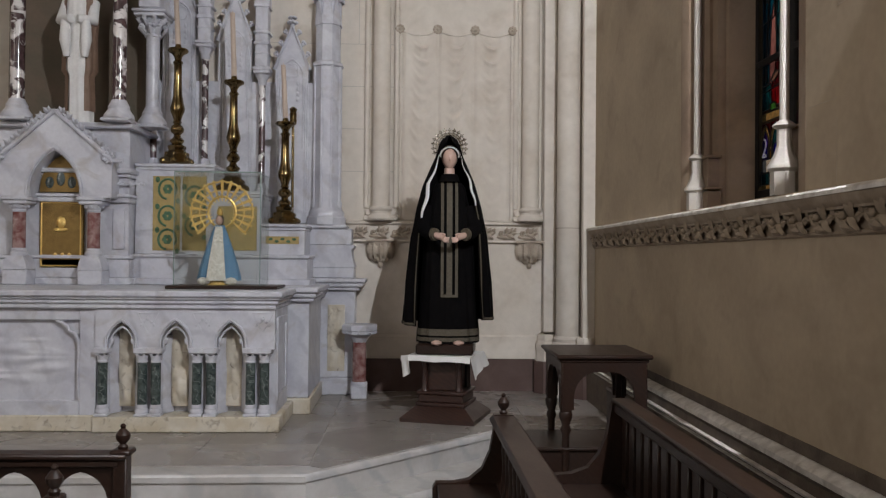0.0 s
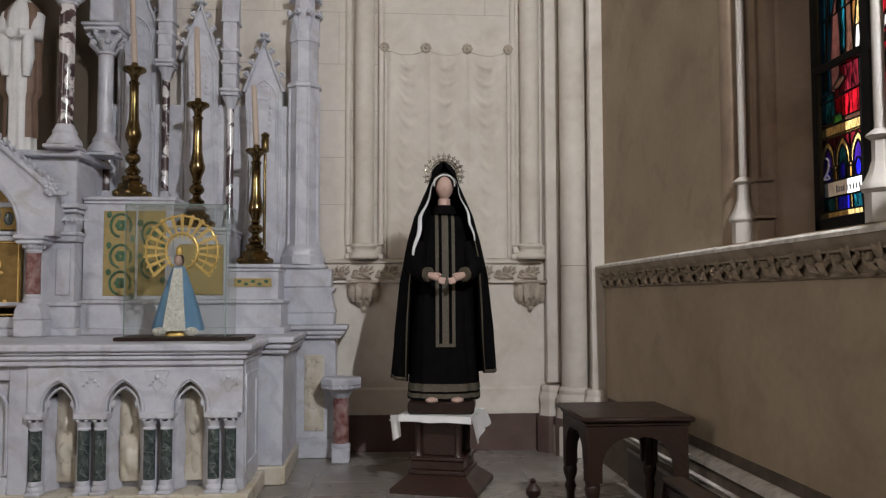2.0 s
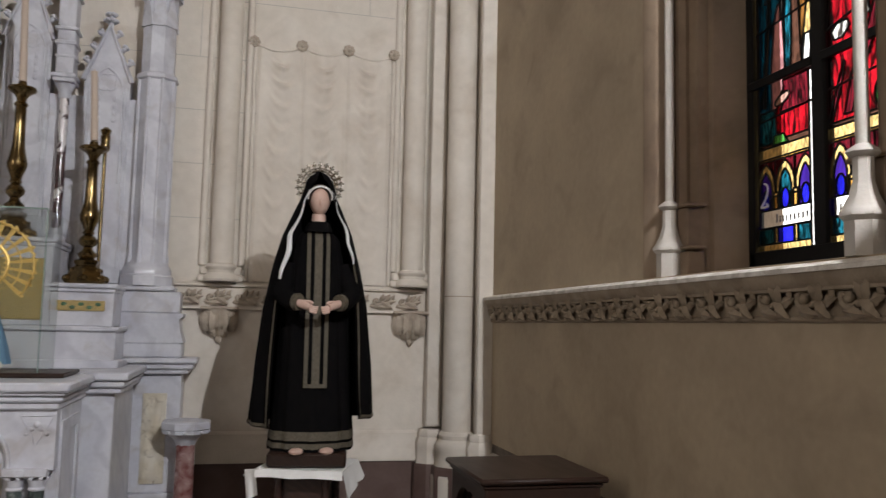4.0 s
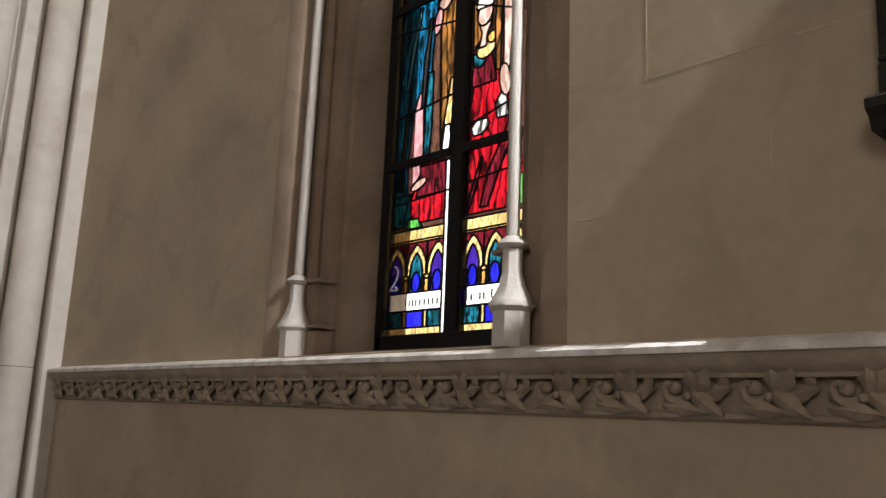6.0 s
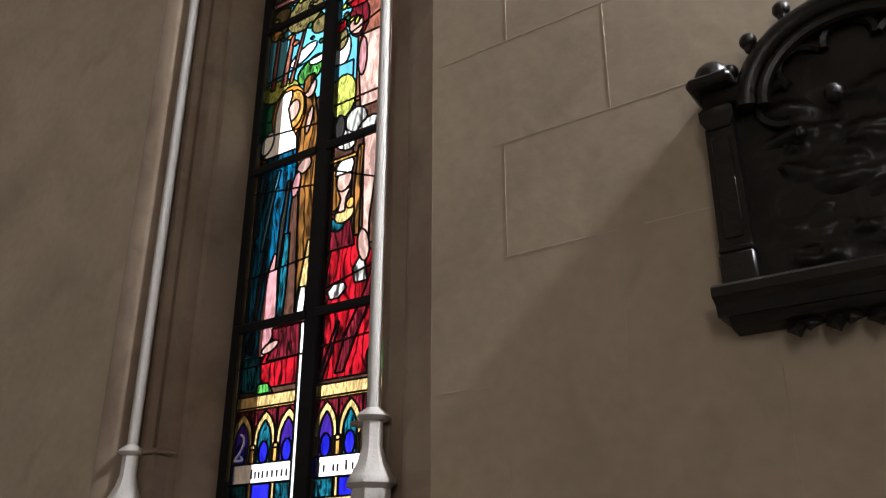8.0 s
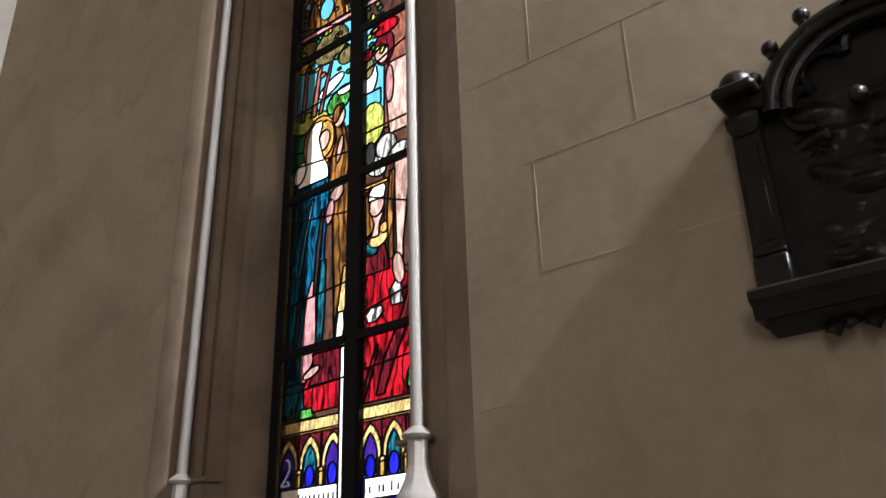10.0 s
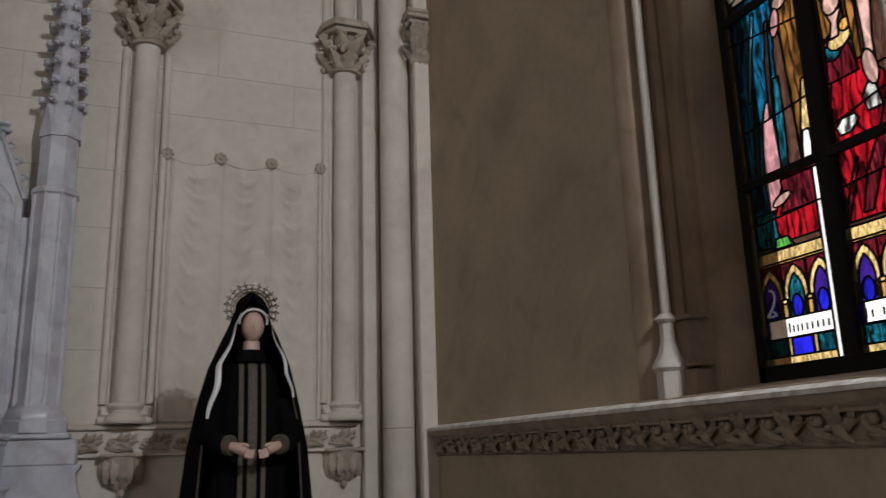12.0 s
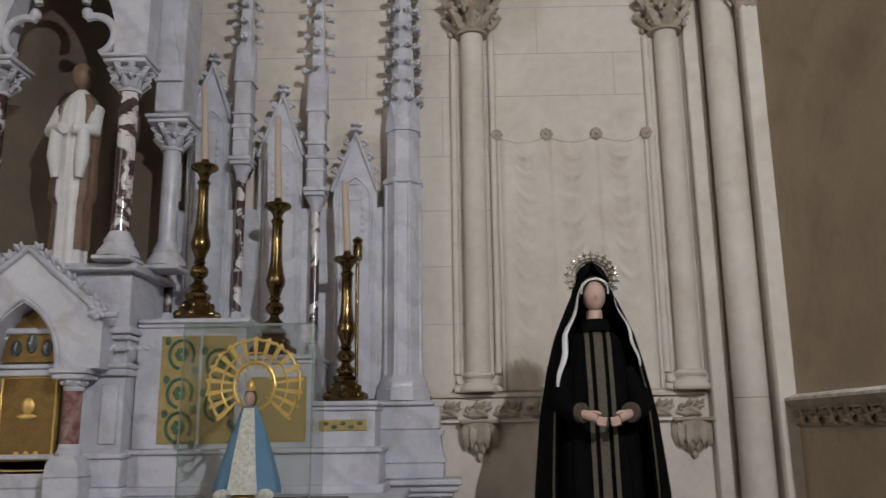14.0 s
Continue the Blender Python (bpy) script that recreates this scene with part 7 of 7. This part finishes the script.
for x in (X0 + 0.045, X1 - 0.045):
    for y in (Y0 + 0.045, Y1 - 0.045):
        base = 0.0 if y < 6.7 else 0.171
        m = M().box(x - 0.032, x + 0.032, y - 0.032, y + 0.032, ZD - 0.36, ZD - 0.05, 0.005)
        m.lathe(x, y, [(0.022, base), (0.026, base + 0.04), (0.024, ZD - 0.50), (0.034, ZD - 0.47), (0.024, ZD - 0.44), (0.038, ZD - 0.40), (0.042, ZD - 0.37), (0.036, ZD - 0.355)], 14)
        part("leg", m, WOOD, dk)


def finial(m, x, y, z):
    m.lathe(x, y, [(0.016, z), (0.020, z + 0.012), (0.012, z + 0.022), (0.026, z + 0.040), (0.028, z + 0.058), (0.014, z + 0.078), (0.008, z + 0.082), (0.012, z + 0.092), (0.004, z + 0.10)], 12)


# choir bench along the side wall
bench = thing("choir_bench", (1.2, 4.4, 0), "dark wooden choir bench with slatted back and curved arm", "bench")
m = M()
m.box(1.235, 1.315, 2.2, 5.42, 0.80, 0.86, 0.014)
m.box(1.225, 1.325, 2.2, 5.44, 0.858, 0.878, 0.008)
part("top_rail", m, WOOD, bench)
slat = M().box(-0.010, 0.010, -0.040, 0.040, 0.0, 0.36, 0.004).mesh("slat", WOOD)
for k in range(24):
    piece("slat", slat, bench, pose(1.275, 5.33 - 0.128 * k, 0.45))
part("back_panel", M().box(1.290, 1.302, 2.2, 5.40, 0.40, 0.81, 0.002), WOOD, bench)
part("seat", M().box(0.86, 1.26, 2.2, 5.40, 0.415, 0.450, 0.010), WOOD, bench)
m = M()
arm = [(0.86, 0.45), (0.86, 0.49), (1.02, 0.50), (1.10, 0.53), (1.16, 0.60), (1.20, 0.70), (1.225, 0.86), (1.325, 0.86), (1.325, 0.0), (1.27, 0.0), (1.27, 0.40), (0.86, 0.40)]
m.prism(arm, "y", 5.40, 5.45)
m.box(0.86, 0.91, 5.40, 5.45, 0.0, 0.41, 0.004)
part("bench_end", m, WOOD, bench)
part("front_board", M().box(0.88, 0.90, 2.2, 5.40, 0.05, 0.415, 0.004), WOOD, bench)

# kneeling rail in front of the bench
kn = thing("kneeling_rail", (0.62, 4.2, 0), "dark wooden kneeling rail with turned balusters and curved end", "kneeler")
m = M()
m.box(0.585, 0.665, 2.2, 5.08, 0.79, 0.82, 0.008)
m.box(0.565, 0.690, 2.2, 5.10, 0.82, 0.856, 0.012)
part("top_rail", m, WOOD, kn)
bal = M().lathe(0, 0, [(0.014, 0), (0.018, 0.06), (0.012, 0.12), (0.020, 0.22), (0.012, 0.34), (0.016, 0.42), (0.014, 0.50)], 10).mesh("baluster", WOOD)
for k in range(22):
    piece("baluster", bal, kn, pose(0.625, 4.98 - 0.125 * k, 0.295))
part("lower_rail", M().box(0.59, 0.66, 2.2, 5.08, 0.24, 0.30, 0.008), WOOD, kn)
m = M()
m.prism([(0.30, 0.0), (0.30, 0.52), (0.315, 0.545), (0.40, 0.545), (0.47, 0.56), (0.53, 0.61), (0.565, 0.69), (0.58, 0.77), (0.585, 0.86), (0.675, 0.86), (0.675, 0.0)], "y", 5.07, 5.12)
part("rail_end", m, WOOD, kn)
m = M()
finial(m, 0.63, 5.095, 0.858)
part("finial", m, WOOD, kn)
part("kneeling_board", M().box(0.36, 0.60, 2.2, 5.07, 0.10, 0.14, 0.01), WOOD, kn)
part("book_shelf", M().box(0.32, 0.60, 2.2, 5.07, 0.52, 0.54, 0.006), WOOD, kn)

# low box between desk and step
m = M().box(0.90, 1.62, 6.32, 6.82, 0.0, 0.40, 0.008)
m.box(0.885, 1.635, 6.30, 6.835, 0.40, 0.425, 0.008)
solid("storage_box", m, WOOD, "low dark wooden box standing under the desk", "box")

# pew with arcaded back near the altar steps
pw = thing("pew", (-1.5, 4.5, 0), "dark wooden pew with pointed arcade back and finial posts", "pew")
yb = 4.50
m = M()
m.box(-3.4, -0.93, yb - 0.035, yb + 0.035, 0.77, 0.80, 0.008)
m.box(-3.4, -0.90, yb - 0.045, yb + 0.045, 0.80, 0.825, 0.008)
part("top_rail", m, WOOD, pw)
for k in range(8):
    x1 = -0.955 - 0.25 * k
    x0 = x1 - 0.25
    g = gothic(x0 + 0.022, x1 - 0.022, 0.42, 0.63, 0.12, 7)
    hh = len(g) // 2
    xm = (x0 + x1) / 2
    m = M().prism([(x0, 0.45)] + g[:hh + 1] + [(xm, 0.775), (x0, 0.775)], "y", yb - 0.014, yb + 0.014)
    m.prism([(x1, 0.45), (x1, 0.775), (xm, 0.775)] + g[hh:], "y", yb - 0.014, yb + 0.014)
    part("arcade_bay", m, WOOD, pw)
part("mid_rail", M().box(-3.4, -0.93, yb - 0.025, yb + 0.025, 0.40, 0.455, 0.006), WOOD, pw)
m = M()
m.box(-0.955, -0.90, yb - 0.03, yb + 0.03, 0.0, 0.815, 0.006)
m.box(-0.965, -0.885, yb - 0.04, yb + 0.04, 0.815, 0.837, 0.006)
finial(m, -0.925, yb, 0.835)
part("post", m, WOOD, pw)
part("seat", M().box(-3.4, -0.98, 4.06, yb - 0.02, 0.41, 0.445, 0.008), WOOD, pw)
m = M()
m.box(-1.01, -0.95, 3.98, 4.04, 0.0, 0.80, 0.006)
finial(m, -0.98, 4.01, 0.80)
part("front_post", m, WOOD, pw)
m = M()
m.box(-3.4, -1.0, 3.985, 4.035, 0.72, 0.78, 0.008)
m.box(-3.4, -1.0, 3.995, 4.025, 0.62, 0.66, 0.006)
part("front_rail", m, WOOD, pw)
